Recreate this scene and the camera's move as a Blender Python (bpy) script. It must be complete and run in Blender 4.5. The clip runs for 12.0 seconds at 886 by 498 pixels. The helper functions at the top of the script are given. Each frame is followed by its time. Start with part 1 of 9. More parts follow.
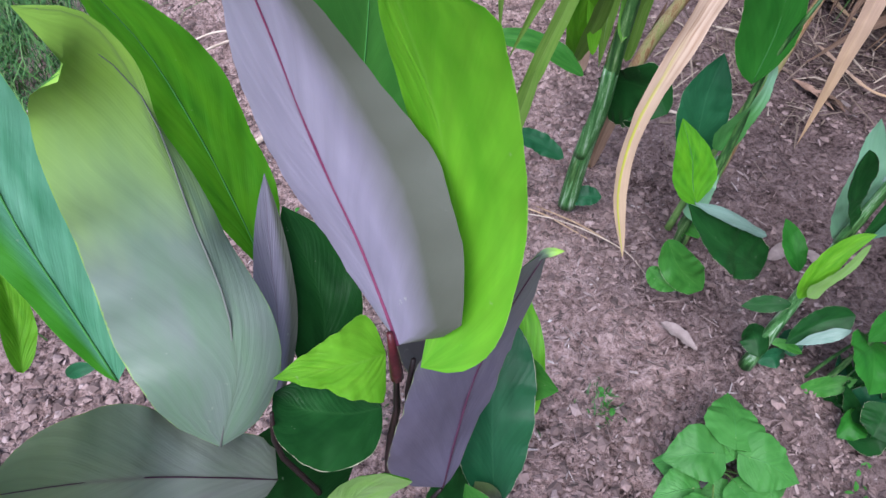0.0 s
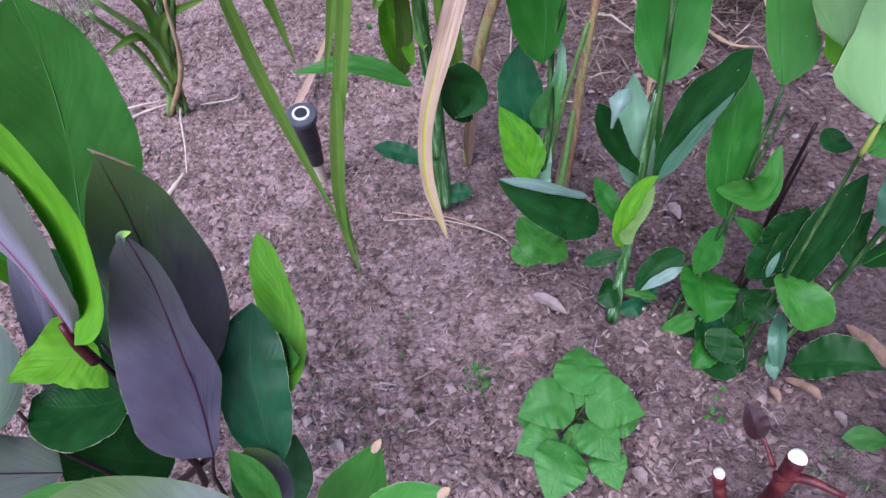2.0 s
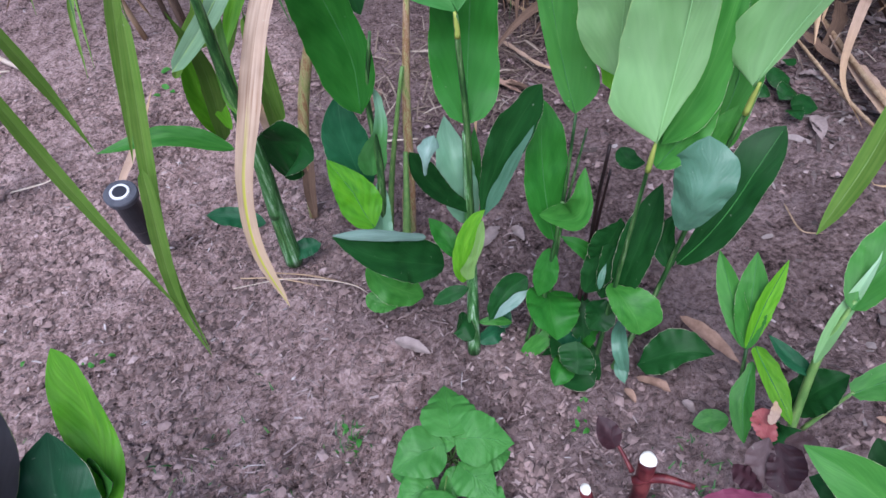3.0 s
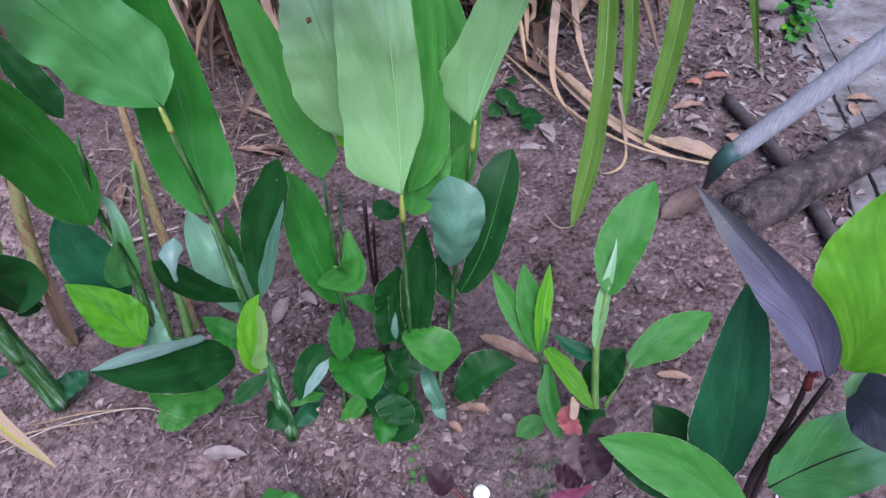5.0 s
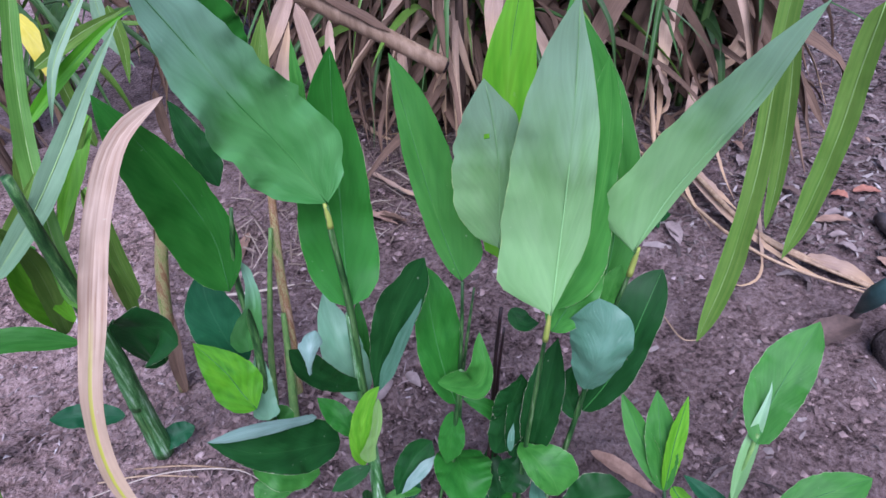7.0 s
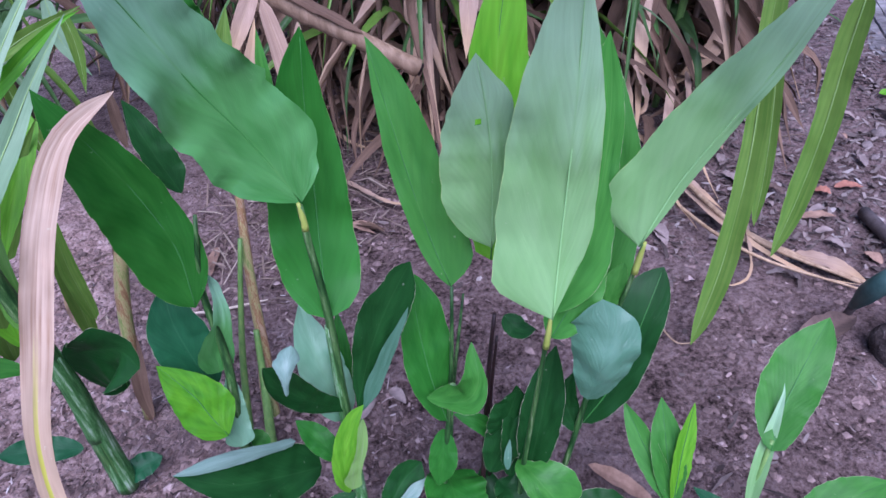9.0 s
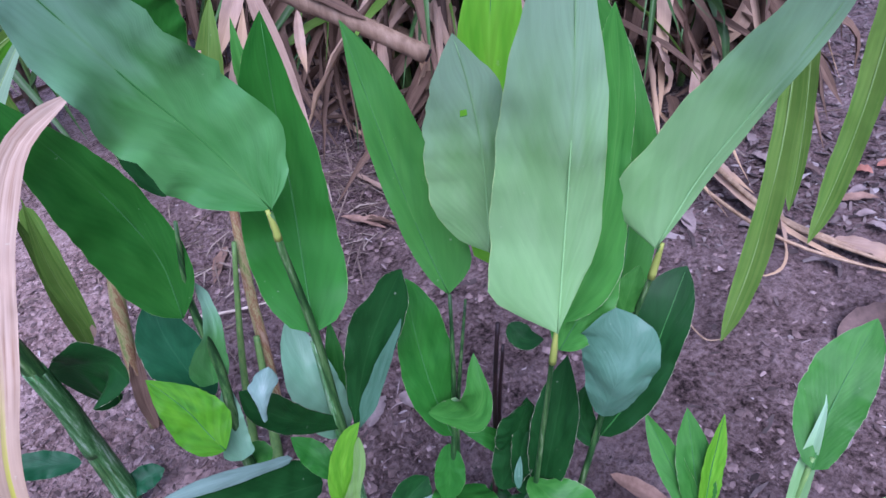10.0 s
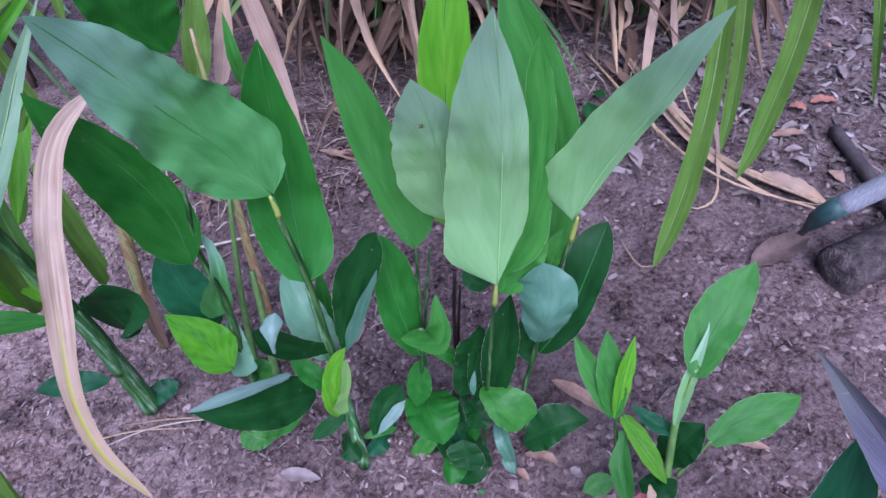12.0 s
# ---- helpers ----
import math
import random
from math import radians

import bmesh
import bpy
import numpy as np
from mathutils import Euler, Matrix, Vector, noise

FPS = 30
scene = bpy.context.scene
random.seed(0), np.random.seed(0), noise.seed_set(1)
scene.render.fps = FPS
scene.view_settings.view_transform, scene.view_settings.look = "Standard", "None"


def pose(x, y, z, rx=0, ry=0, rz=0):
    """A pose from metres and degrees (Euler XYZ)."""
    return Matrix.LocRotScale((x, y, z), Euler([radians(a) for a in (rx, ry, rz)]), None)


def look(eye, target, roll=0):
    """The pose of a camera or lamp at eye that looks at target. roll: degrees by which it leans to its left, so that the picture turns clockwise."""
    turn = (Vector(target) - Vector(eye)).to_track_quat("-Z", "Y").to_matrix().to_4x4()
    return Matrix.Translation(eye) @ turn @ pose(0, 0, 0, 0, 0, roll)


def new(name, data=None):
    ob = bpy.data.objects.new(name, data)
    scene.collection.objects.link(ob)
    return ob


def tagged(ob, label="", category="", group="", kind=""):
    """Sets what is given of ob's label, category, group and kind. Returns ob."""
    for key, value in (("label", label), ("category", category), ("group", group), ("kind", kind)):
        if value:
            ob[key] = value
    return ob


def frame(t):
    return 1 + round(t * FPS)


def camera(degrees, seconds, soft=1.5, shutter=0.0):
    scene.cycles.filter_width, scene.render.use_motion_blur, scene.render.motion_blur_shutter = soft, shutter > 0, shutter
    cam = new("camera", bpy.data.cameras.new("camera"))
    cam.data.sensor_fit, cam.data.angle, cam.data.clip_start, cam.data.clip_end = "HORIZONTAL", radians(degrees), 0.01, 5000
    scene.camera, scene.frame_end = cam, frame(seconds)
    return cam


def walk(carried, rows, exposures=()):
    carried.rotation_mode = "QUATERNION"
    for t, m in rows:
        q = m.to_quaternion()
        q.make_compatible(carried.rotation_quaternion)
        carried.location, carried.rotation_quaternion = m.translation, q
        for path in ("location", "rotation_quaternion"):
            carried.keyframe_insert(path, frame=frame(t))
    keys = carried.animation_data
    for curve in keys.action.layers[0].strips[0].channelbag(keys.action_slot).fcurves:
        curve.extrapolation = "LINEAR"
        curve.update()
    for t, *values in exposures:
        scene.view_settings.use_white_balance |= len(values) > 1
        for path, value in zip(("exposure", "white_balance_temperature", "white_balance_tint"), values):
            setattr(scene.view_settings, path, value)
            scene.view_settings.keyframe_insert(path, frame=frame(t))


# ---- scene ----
cam = camera(72.0, 12.0)
PATH = [
    (0, (0.335, 0.448, 0.728), (0.308, 1.731, -0.806), 2.9),
    (0.5, (0.386, 0.408, 0.738), (0.146, 1.737, -0.738), -1.0),
    (1, (0.442, 0.365, 0.738), (0.077, 1.686, -0.719), -4.1),
    (1.5, (0.524, 0.374, 0.739), (0.278, 1.668, -0.766), -8.2),
    (2, (0.551, 0.377, 0.751), (0.468, 1.726, -0.723), -9.6),
    (2.5, (0.582, 0.385, 0.753), (0.691, 1.737, -0.718), -9.0),
    (3, (0.611, 0.394, 0.756), (0.907, 1.744, -0.689), -7.5),
    (3.5, (0.631, 0.4, 0.758), (1.101, 1.725, -0.664), -5.2),
    (5.3, (0.657, 0.404, 0.766), (1.567, 1.512, -0.629), -4.2),
    (5.5, (0.654, 0.41, 0.773), (1.561, 1.525, -0.618), -3.4),
    (6, (0.649, 0.447, 0.793), (1.48, 1.686, -0.54), -3.7),
    (6.5, (0.645, 0.474, 0.792), (1.435, 1.82, -0.458), -2.2),
    (7, (0.644, 0.482, 0.788), (1.386, 1.858, -0.459), -3.8),
    (7.5, (0.652, 0.479, 0.783), (1.373, 1.861, -0.469), -4.7),
    (7.7, (0.652, 0.479, 0.779), (1.379, 1.863, -0.468), -5.3),
    (9.3, (0.65, 0.537, 0.74), (1.485, 1.888, -0.476), -3.4),
    (9.5, (0.662, 0.547, 0.733), (1.467, 1.895, -0.505), -4.2),
    (10, (0.699, 0.545, 0.728), (1.435, 1.926, -0.517), -7.1),
    (10.5, (0.716, 0.515, 0.748), (1.439, 1.931, -0.465), -5.9),
    (11, (0.713, 0.499, 0.779), (1.378, 1.822, -0.565), -4.6),
    (11.5, (0.691, 0.495, 0.819), (1.39, 1.728, -0.592), -4.1),
    (12, (0.688, 0.488, 0.847), (1.355, 1.66, -0.63), -6.5),
]
EXPOSURES = [(0.0, 1.22, 5850, 18), (1.5, 1.10, 5600, 29), (3.0, 1.06, 5650, 20), (5.5, 1.03, 5500, 26), (7.0, 1.12, 5390, 29), (10.5, 1.09, 5160, 36), (12.0, 1.03, 5120, 33)]
walk(cam, [(t, look(eye, target, roll)) for t, eye, target, roll in PATH], EXPOSURES)

# ---- light ----
world = bpy.data.worlds.new("overcast_sky")
scene.world = world
world.use_nodes = True
wn = world.node_tree.nodes
wn.clear()
sky = wn.new("ShaderNodeTexSky")
sky.sky_type, sky.sun_disc = "NISHITA", False
sky.sun_elevation, sky.sun_rotation = radians(56), radians(204)
sky.air_density, sky.dust_density, sky.ozone_density = 1.0, 1.2, 1.5
sky_bg, sky_out = wn.new("ShaderNodeBackground"), wn.new("ShaderNodeOutputWorld")
sky_bg.inputs["Strength"].default_value = 0.07
world.node_tree.links.new(sky.outputs[0], sky_bg.inputs[0])
world.node_tree.links.new(sky_bg.outputs[0], sky_out.inputs[0])
sun = new("sun", bpy.data.lights.new("sun", "SUN"))
sun.data.energy, sun.data.angle, sun.data.color = 2.7, radians(55), (1.0, 0.975, 0.95)
sun.matrix_world = look((-0.35, -1.35, 3.5), (0.6, 0.8, 0))


# ---- materials ----
def node_material(name):
    m = bpy.data.materials.new(name)
    m.use_nodes = True
    nt = m.node_tree
    nt.nodes.clear()

    def add(kind, **values):
        n = nt.nodes.new(kind)
        for key, value in values.items():
            if key == "op":
                n.operation = value
            elif key == "blend":
                n.data_type, n.blend_type = "RGBA", value
            else:
                n.inputs[key].default_value = value
        return n

    return m, add, nt.links.new


def rgba(c):
    return (c[0], c[1], c[2], 1.0)


def mix_colour(add, link, blend, fac, a, b):
    n = add("ShaderNodeMix", blend=blend)
    for socket, value in ((n.inputs[0], fac), (n.inputs[6], a), (n.inputs[7], b)):
        if isinstance(value, (int, float)):
            socket.default_value = value
        elif isinstance(value, tuple):
            socket.default_value = rgba(value)
        else:
            link(value, socket)
    return n.outputs[2]


def maths(add, link, op, a, b=None, c=None):
    n = add("ShaderNodeMath", op=op)
    for i, value in enumerate((a, b, c)):
        if value is None:
            continue
        if isinstance(value, (int, float)):
            n.inputs[i].default_value = value
        else:
            link(value, n.inputs[i])
    return n.outputs[0]


def ramp(add, link, fac, stops):
    n = add("ShaderNodeValToRGB")
    while len(n.color_ramp.elements) < len(stops):
        n.color_ramp.elements.new(0.5)
    for el, (pos, col) in zip(n.color_ramp.elements, stops):
        el.position, el.color = pos, rgba(col)
    link(fac, n.inputs[0])
    return n.outputs[0]


def noise_tex(add, link, coord, scale, detail=4.0, rough=0.55):
    n = add("ShaderNodeTexNoise", Scale=scale, Detail=detail, Roughness=rough)
    link(coord, n.inputs["Vector"])
    return n.outputs["Fac"]


def leaf_material(name, base, second, vein, rim=None, trans=0.3, rough=0.42, glow=None, veins=17.0, bump=0.35, tint=0.16, spec=0.34, quilt=0.035, grain=(1.6, 1.1), stripe=None, flank=None):
    """A leaf blade: blotches of two tones, slanted side veins from the midrib, a dry pale margin, light let through."""
    m, add, link = node_material(name)
    uv, obj, info = add("ShaderNodeUVMap"), add("ShaderNodeTexCoord"), add("ShaderNodeObjectInfo")
    sep = add("ShaderNodeSeparateXYZ")
    link(uv.outputs[0], sep.inputs[0])
    off = maths(add, link, "ABSOLUTE", maths(add, link, "SUBTRACT", sep.outputs[0], 0.5))
    broad = noise_tex(add, link, obj.outputs["Object"], 13.0, 3.0)
    fine = noise_tex(add, link, obj.outputs["Object"], 160.0, 4.0)
    bent = maths(add, link, "MULTIPLY_ADD", broad, 0.10, sep.outputs[1])
    phase = maths(add, link, "SUBTRACT", bent, maths(add, link, "MULTIPLY", maths(add, link, "POWER", off, 0.8), 0.75))
    wave = maths(add, link, "SINE", maths(add, link, "MULTIPLY", phase, veins * 6.2832))
    thin = maths(add, link, "SINE", maths(add, link, "MULTIPLY", phase, veins * 3.7 * 6.2832))
    uneven = noise_tex(add, link, obj.outputs["Object"], 45.0, 2.0)
    lines = maths(add, link, "MULTIPLY", maths(add, link, "MULTIPLY_ADD", thin, 0.3, wave), maths(add, link, "MULTIPLY_ADD", uneven, 2.4, -0.6))
    if veins > 4:
        along, shift = add("ShaderNodeCombineXYZ"), maths(add, link, "MULTIPLY", info.outputs["Random"], 40.0)
        link(maths(add, link, "MULTIPLY", phase, 17.0), along.inputs[0])
        link(maths(add, link, "MULTIPLY", sep.outputs[0], 3.0), along.inputs[1])
        link(shift, along.inputs[2])
        grainy = noise_tex(add, link, along.outputs[0], 1.0, 4.0, 0.6)
    else:
        grainy = uneven
    stretched = add("ShaderNodeMapping")
    stretched.inputs["Scale"].default_value = (grain[0], grain[1], 1.0)
    link(uv.outputs[0], stretched.inputs[0])
    streak = noise_tex(add, link, stretched.outputs[0], 2.4, 3.0)
    col = mix_colour(add, link, "MIX", ramp(add, link, streak, [(0.30, (0, 0, 0)), (0.72, (1, 1, 1))]), base, second)
    col = mix_colour(add, link, "MIX", maths(add, link, "MULTIPLY", ramp(add, link, broad, [(0.42, (0, 0, 0)), (0.72, (1, 1, 1))]), 0.55), col, second)
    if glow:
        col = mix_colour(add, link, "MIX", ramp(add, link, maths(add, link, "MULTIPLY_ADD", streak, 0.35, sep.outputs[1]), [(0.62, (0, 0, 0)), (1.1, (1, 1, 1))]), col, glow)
    bands = maths(add, link, "MULTIPLY", maths(add, link, "SINE", maths(add, link, "MULTIPLY", phase, 6.0 * 6.2832)), maths(add, link, "MULTIPLY_ADD", streak, 3.0, -0.8))
    dark = maths(add, link, "MULTIPLY_ADD", bands, quilt, maths(add, link, "MULTIPLY_ADD", lines, min(quilt, 0.03) * 0.9, maths(add, link, "MULTIPLY_ADD", grainy, 0.24, 0.87)))
    col = mix_colour(add, link, "MULTIPLY", 1.0, col, dark)
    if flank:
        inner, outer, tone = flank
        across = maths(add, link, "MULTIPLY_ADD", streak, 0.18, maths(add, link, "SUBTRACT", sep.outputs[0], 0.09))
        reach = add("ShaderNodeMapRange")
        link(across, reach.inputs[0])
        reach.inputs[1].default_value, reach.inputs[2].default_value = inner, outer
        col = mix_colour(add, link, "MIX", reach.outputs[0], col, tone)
    near = ramp(add, link, off, [(0.0, (1, 1, 1)), (0.022, (0, 0, 0))])
    col = mix_colour(add, link, "MIX", maths(add, link, "MULTIPLY", near, 0.4), col, vein)
    if stripe:
        along = ramp(add, link, maths(add, link, "MULTIPLY_ADD", streak, 0.3, sep.outputs[1]), [(0.62, (0, 0, 0)), (0.86, (1, 1, 1))])
        band = ramp(add, link, maths(add, link, "MULTIPLY_ADD", uneven, 0.05, off), [(0.09, (1, 1, 1)), (0.13, (0, 0, 0))])
        col = mix_colour(add, link, "MIX", maths(add, link, "MULTIPLY", along, band), col, stripe)
    if rim:
        edge = ramp(add, link, maths(add, link, "MULTIPLY_ADD", fine, 0.03, off), [(0.508, (0, 0, 0)), (0.515, (1, 1, 1))])
        col = mix_colour(add, link, "MIX", maths(add, link, "MULTIPLY", edge, 0.8), col, rim)
    specks = ramp(add, link, fine, [(0.71, (0, 0, 0)), (0.76, (1, 1, 1))])
    col = mix_colour(add, link, "MIX", maths(add, link, "MULTIPLY", specks, 0.25), col, (0.5, 0.55, 0.42))
    shade = maths(add, link, "MULTIPLY_ADD", info.outputs["Random"], tint, 1.0 - tint / 2)
    col = mix_colour(add, link, "MULTIPLY", 1.0, col, shade)
    surf = add("ShaderNodeBsdfPrincipled", Roughness=rough)
    surf.inputs["Specular IOR Level"].default_value = spec
    link(col, surf.inputs["Base Color"])
    link(maths(add, link, "MULTIPLY_ADD", broad, 0.25, rough - 0.12), surf.inputs["Roughness"])
    relief = add("ShaderNodeBump", Strength=bump, Distance=0.0012)
    height = maths(add, link, "MULTIPLY_ADD", lines, min(quilt, 0.035) * 2.5, maths(add, link, "MULTIPLY_ADD", fine, 0.35, maths(add, link, "MULTIPLY_ADD", broad, 2.2, maths(add, link, "MULTIPLY_ADD", bands, quilt * 2.0, maths(add, link, "MULTIPLY_ADD", grainy, 0.8, maths(add, link, "MULTIPLY", uneven, 0.5))))))
    link(height, relief.inputs["Height"])
    link(relief.outputs[0], surf.inputs["Normal"])
    lit = add("ShaderNodeBsdfTranslucent")
    link(mix_colour(add, link, "MULTIPLY", 1.0, col, (1.0, 1.15, 0.55)), lit.inputs[0])
    both, out = add("ShaderNodeMixShader"), add("ShaderNodeOutputMaterial")
    both.inputs[0].default_value = trans
    link(surf.outputs[0], both.inputs[1])
    link(lit.outputs[0], both.inputs[2])
    link(both.outputs[0], out.inputs[0])
    return m


def plain_material(name, stops, scale=30.0, rough=0.7, bump=0.4, dist=0.002, stretch=(1, 1, 1), metal=0.0, grain=220.0, tint=0.2, spec=0.35):
    """Two scales of noise over a ramp of tones, with fine relief; each object a little lighter or darker."""
    m, add, link = node_material(name)
    obj, info, mp = add("ShaderNodeTexCoord"), add("ShaderNodeObjectInfo"), add("ShaderNodeMapping")
    mp.inputs["Scale"].default_value = stretch
    link(obj.outputs["Object"], mp.inputs[0])
    broad, fine = noise_tex(add, link, mp.outputs[0], scale), noise_tex(add, link, mp.outputs[0], grain, 3.0)
    fac = maths(add, link, "MULTIPLY_ADD", fine, 0.35, maths(add, link, "MULTIPLY_ADD", broad, 1.0, -0.17))
    col = ramp(add, link, fac, stops)
    shade = maths(add, link, "MULTIPLY_ADD", info.outputs["Random"], tint, 1.0 - tint / 2)
    col = mix_colour(add, link, "MULTIPLY", 1.0, col, shade)
    surf, out = add("ShaderNodeBsdfPrincipled", Roughness=rough, Metallic=metal), add("ShaderNodeOutputMaterial")
    surf.inputs["Specular IOR Level"].default_value = spec
    link(col, surf.inputs["Base Color"])
    relief = add("ShaderNodeBump", Strength=bump, Distance=dist)
    link(maths(add, link, "MULTIPLY_ADD", fine, 0.5, broad), relief.inputs["Height"])
    link(relief.outputs[0], surf.inputs["Normal"])
    link(surf.outputs[0], out.inputs[0])
    return m


def island_material(name, stops, rough=0.8, grain=90.0, bump=0.5):
    """For loose litter in one mesh: every piece takes its own tone."""
    m, add, link = node_material(name)
    geo, obj = add("ShaderNodeNewGeometry"), add("ShaderNodeTexCoord")
    col = ramp(add, link, geo.outputs["Random Per Island"], stops)
    fine = noise_tex(add, link, obj.outputs["Object"], grain)
    col = mix_colour(add, link, "MULTIPLY", 1.0, col, maths(add, link, "MULTIPLY_ADD", fine, 0.7, 0.62))
    surf, out = add("ShaderNodeBsdfPrincipled", Roughness=rough), add("ShaderNodeOutputMaterial")
    link(col, surf.inputs["Base Color"])
    relief = add("ShaderNodeBump", Strength=bump, Distance=0.001)
    link(fine, relief.inputs["Height"])
    link(relief.outputs[0], surf.inputs["Normal"])
    link(surf.outputs[0], out.inputs[0])
    return m


def soil_material():
    m, add, link = node_material("soil")
    obj = add("ShaderNodeTexCoord")
    p = obj.outputs["Object"]
    wide, mid = noise_tex(add, link, p, 2.2, 3.0), noise_tex(add, link, p, 19.0, 6.0, 0.65)
    fine, dust = noise_tex(add, link, p, 120.0, 5.0, 0.7), noise_tex(add, link, p, 520.0, 3.0, 0.7)
    tone = maths(add, link, "MULTIPLY_ADD", fine, 0.75, maths(add, link, "MULTIPLY_ADD", mid, 0.55, maths(add, link, "MULTIPLY", wide, 0.3)))
    # Lowest tones follow the relief's dips: crevice shade put into the colour.
    col = ramp(add, link, tone, [(0.62, (0.040, 0.026, 0.023)), (0.71, (0.215, 0.145, 0.132)), (0.81, (0.405, 0.284, 0.266)), (0.94, (0.60, 0.45, 0.425))])
    clod = add("ShaderNodeTexVoronoi", Scale=70.0, Randomness=1.0)
    link(p, clod.inputs["Vector"])
    specks = ramp(add, link, dust, [(0.62, (0, 0, 0)), (0.72, (1, 1, 1))])
    col = mix_colour(add, link, "MIX", maths(add, link, "MULTIPLY", specks, 0.45), col, (0.43, 0.34, 0.31))
    # Darker toward larger x, along an edge broken by the wide noise.
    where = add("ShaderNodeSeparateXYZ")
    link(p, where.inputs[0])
    rightward = ramp(add, link, maths(add, link, "MULTIPLY_ADD", wide, 0.9, maths(add, link, "MULTIPLY", where.outputs[0], 0.8)), [(0.94, (0, 0, 0)), (1.40, (1, 1, 1))])
    col = mix_colour(add, link, "MULTIPLY", rightward, col, (0.52, 0.52, 0.53))
    surf, out = add("ShaderNodeBsdfPrincipled", Roughness=0.93), add("ShaderNodeOutputMaterial")
    surf.inputs["Specular IOR Level"].default_value = 0.15
    link(col, surf.inputs["Base Color"])
    h = maths(add, link, "MULTIPLY_ADD", fine, 0.8, maths(add, link, "MULTIPLY_ADD", mid, 1.6, maths(add, link, "MULTIPLY", dust, 0.3)))
    h = maths(add, link, "MULTIPLY_ADD", clod.outputs["Distance"], -0.5, h)
    relief = add("ShaderNodeBump", Strength=1.0, Distance=0.014)
    link(h, relief.inputs["Height"])
    link(relief.outputs[0], surf.inputs["Normal"])
    link(surf.outputs[0], out.inputs[0])
    return m


PALE_RIM = (0.62, 0.60, 0.42)
GREEN = leaf_material("leaf_green", (0.030, 0.175, 0.020), (0.080, 0.300, 0.046), (0.12, 0.34, 0.07), PALE_RIM, trans=0.38, spec=0.26)
# Dark green, lowered further to carry shade lacking inside the clump.
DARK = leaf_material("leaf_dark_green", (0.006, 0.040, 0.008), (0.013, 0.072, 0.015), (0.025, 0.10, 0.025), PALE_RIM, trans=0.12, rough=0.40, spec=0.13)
DEEP = leaf_material("leaf_deep_green", (0.018, 0.145, 0.014), (0.042, 0.230, 0.028), (0.06, 0.24, 0.04), (0.30, 0.46, 0.16), trans=0.40, spec=0.24)
# Glow here paints a bluish-white sky sheen on the upper part.
PALE = leaf_material("leaf_pale_underside", (0.182, 0.400, 0.126), (0.272, 0.492, 0.206), (0.21, 0.44, 0.15), (0.44, 0.60, 0.24), glow=(0.350, 0.580, 0.340), trans=0.24, rough=0.40, bump=0.3, tint=0.08, spec=0.45, quilt=0.02)
SILVER = leaf_material("leaf_bluish_bloom", (0.044, 0.134, 0.072), (0.090, 0.205, 0.130), (0.10, 0.22, 0.14), None, trans=0.1, rough=0.38, bump=0.6, tint=0.1, spec=0.5, quilt=0.02)
SILVER_PALE = leaf_material("leaf_rolled_bloom", (0.130, 0.230, 0.175), (0.200, 0.305, 0.255), (0.22, 0.34, 0.28), None, trans=0.1, rough=0.42, bump=0.4, tint=0.1, spec=0.4)
# Dark teal, its base also lowered to stand for shade between leaves.
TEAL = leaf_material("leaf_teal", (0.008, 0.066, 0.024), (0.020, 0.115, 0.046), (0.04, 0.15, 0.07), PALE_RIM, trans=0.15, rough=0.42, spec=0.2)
BLUE_PALE = leaf_material("leaf_bluish_pale", (0.150, 0.340, 0.190), (0.215, 0.410, 0.255), (0.18, 0.38, 0.20), None, trans=0.25, rough=0.38, spec=0.45, quilt=0.02)
DRY_STRAP = leaf_material("leaf_dry_pinkish", (0.25, 0.155, 0.095), (0.50, 0.39, 0.30), (0.24, 0.15, 0.08), (0.22, 0.12, 0.08), trans=0.12, rough=0.62, veins=2.0, glow=(0.40, 0.29, 0.19), spec=0.25, grain=(3.2, 1.3), stripe=(0.36, 0.36, 0.05))
STEM_SHEATH = plain_material("stem_sheath", [(0.34, (0.010, 0.050, 0.012)), (0.46, (0.034, 0.125, 0.030)), (0.56, (0.085, 0.21, 0.070)), (0.68, (0.34, 0.44, 0.33))], 16, 0.42, 0.5, 0.002, (12, 12, 0.7))
LIME = leaf_material("leaf_lime", (0.120, 0.420, 0.014), (0.245, 0.600, 0.034), (0.27, 0.58, 0.07), (0.34, 0.62, 0.10), trans=0.55, veins=13.0, bump=0.5, quilt=0.055)
YELLOW_GREEN = leaf_material("leaf_yellow_green", (0.150, 0.450, 0.014), (0.060, 0.270, 0.012), (0.22, 0.50, 0.05), None, trans=0.45, veins=14.0, quilt=0.09)
# Mauve flank: shade on the half that rolls away, painted dark olive.
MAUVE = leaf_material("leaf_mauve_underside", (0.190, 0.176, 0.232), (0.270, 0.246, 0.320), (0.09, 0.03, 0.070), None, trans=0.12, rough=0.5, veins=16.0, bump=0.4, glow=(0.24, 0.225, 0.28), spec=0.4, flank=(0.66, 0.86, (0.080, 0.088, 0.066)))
PLUM = leaf_material("leaf_plum", (0.062, 0.060, 0.068), (0.110, 0.102, 0.115), (0.08, 0.025, 0.05), (0.30, 0.36, 0.14), trans=0.1, rough=0.40, glow=(0.10, 0.17, 0.05), spec=0.55)
SAGE = leaf_material("leaf_sage_underside", (0.134, 0.236, 0.134), (0.190, 0.230, 0.208), (0.10, 0.13, 0.09), (0.28, 0.48, 0.08), trans=0.2, rough=0.5, veins=18.0, bump=0.35, glow=(0.30, 0.55, 0.07), spec=0.4)
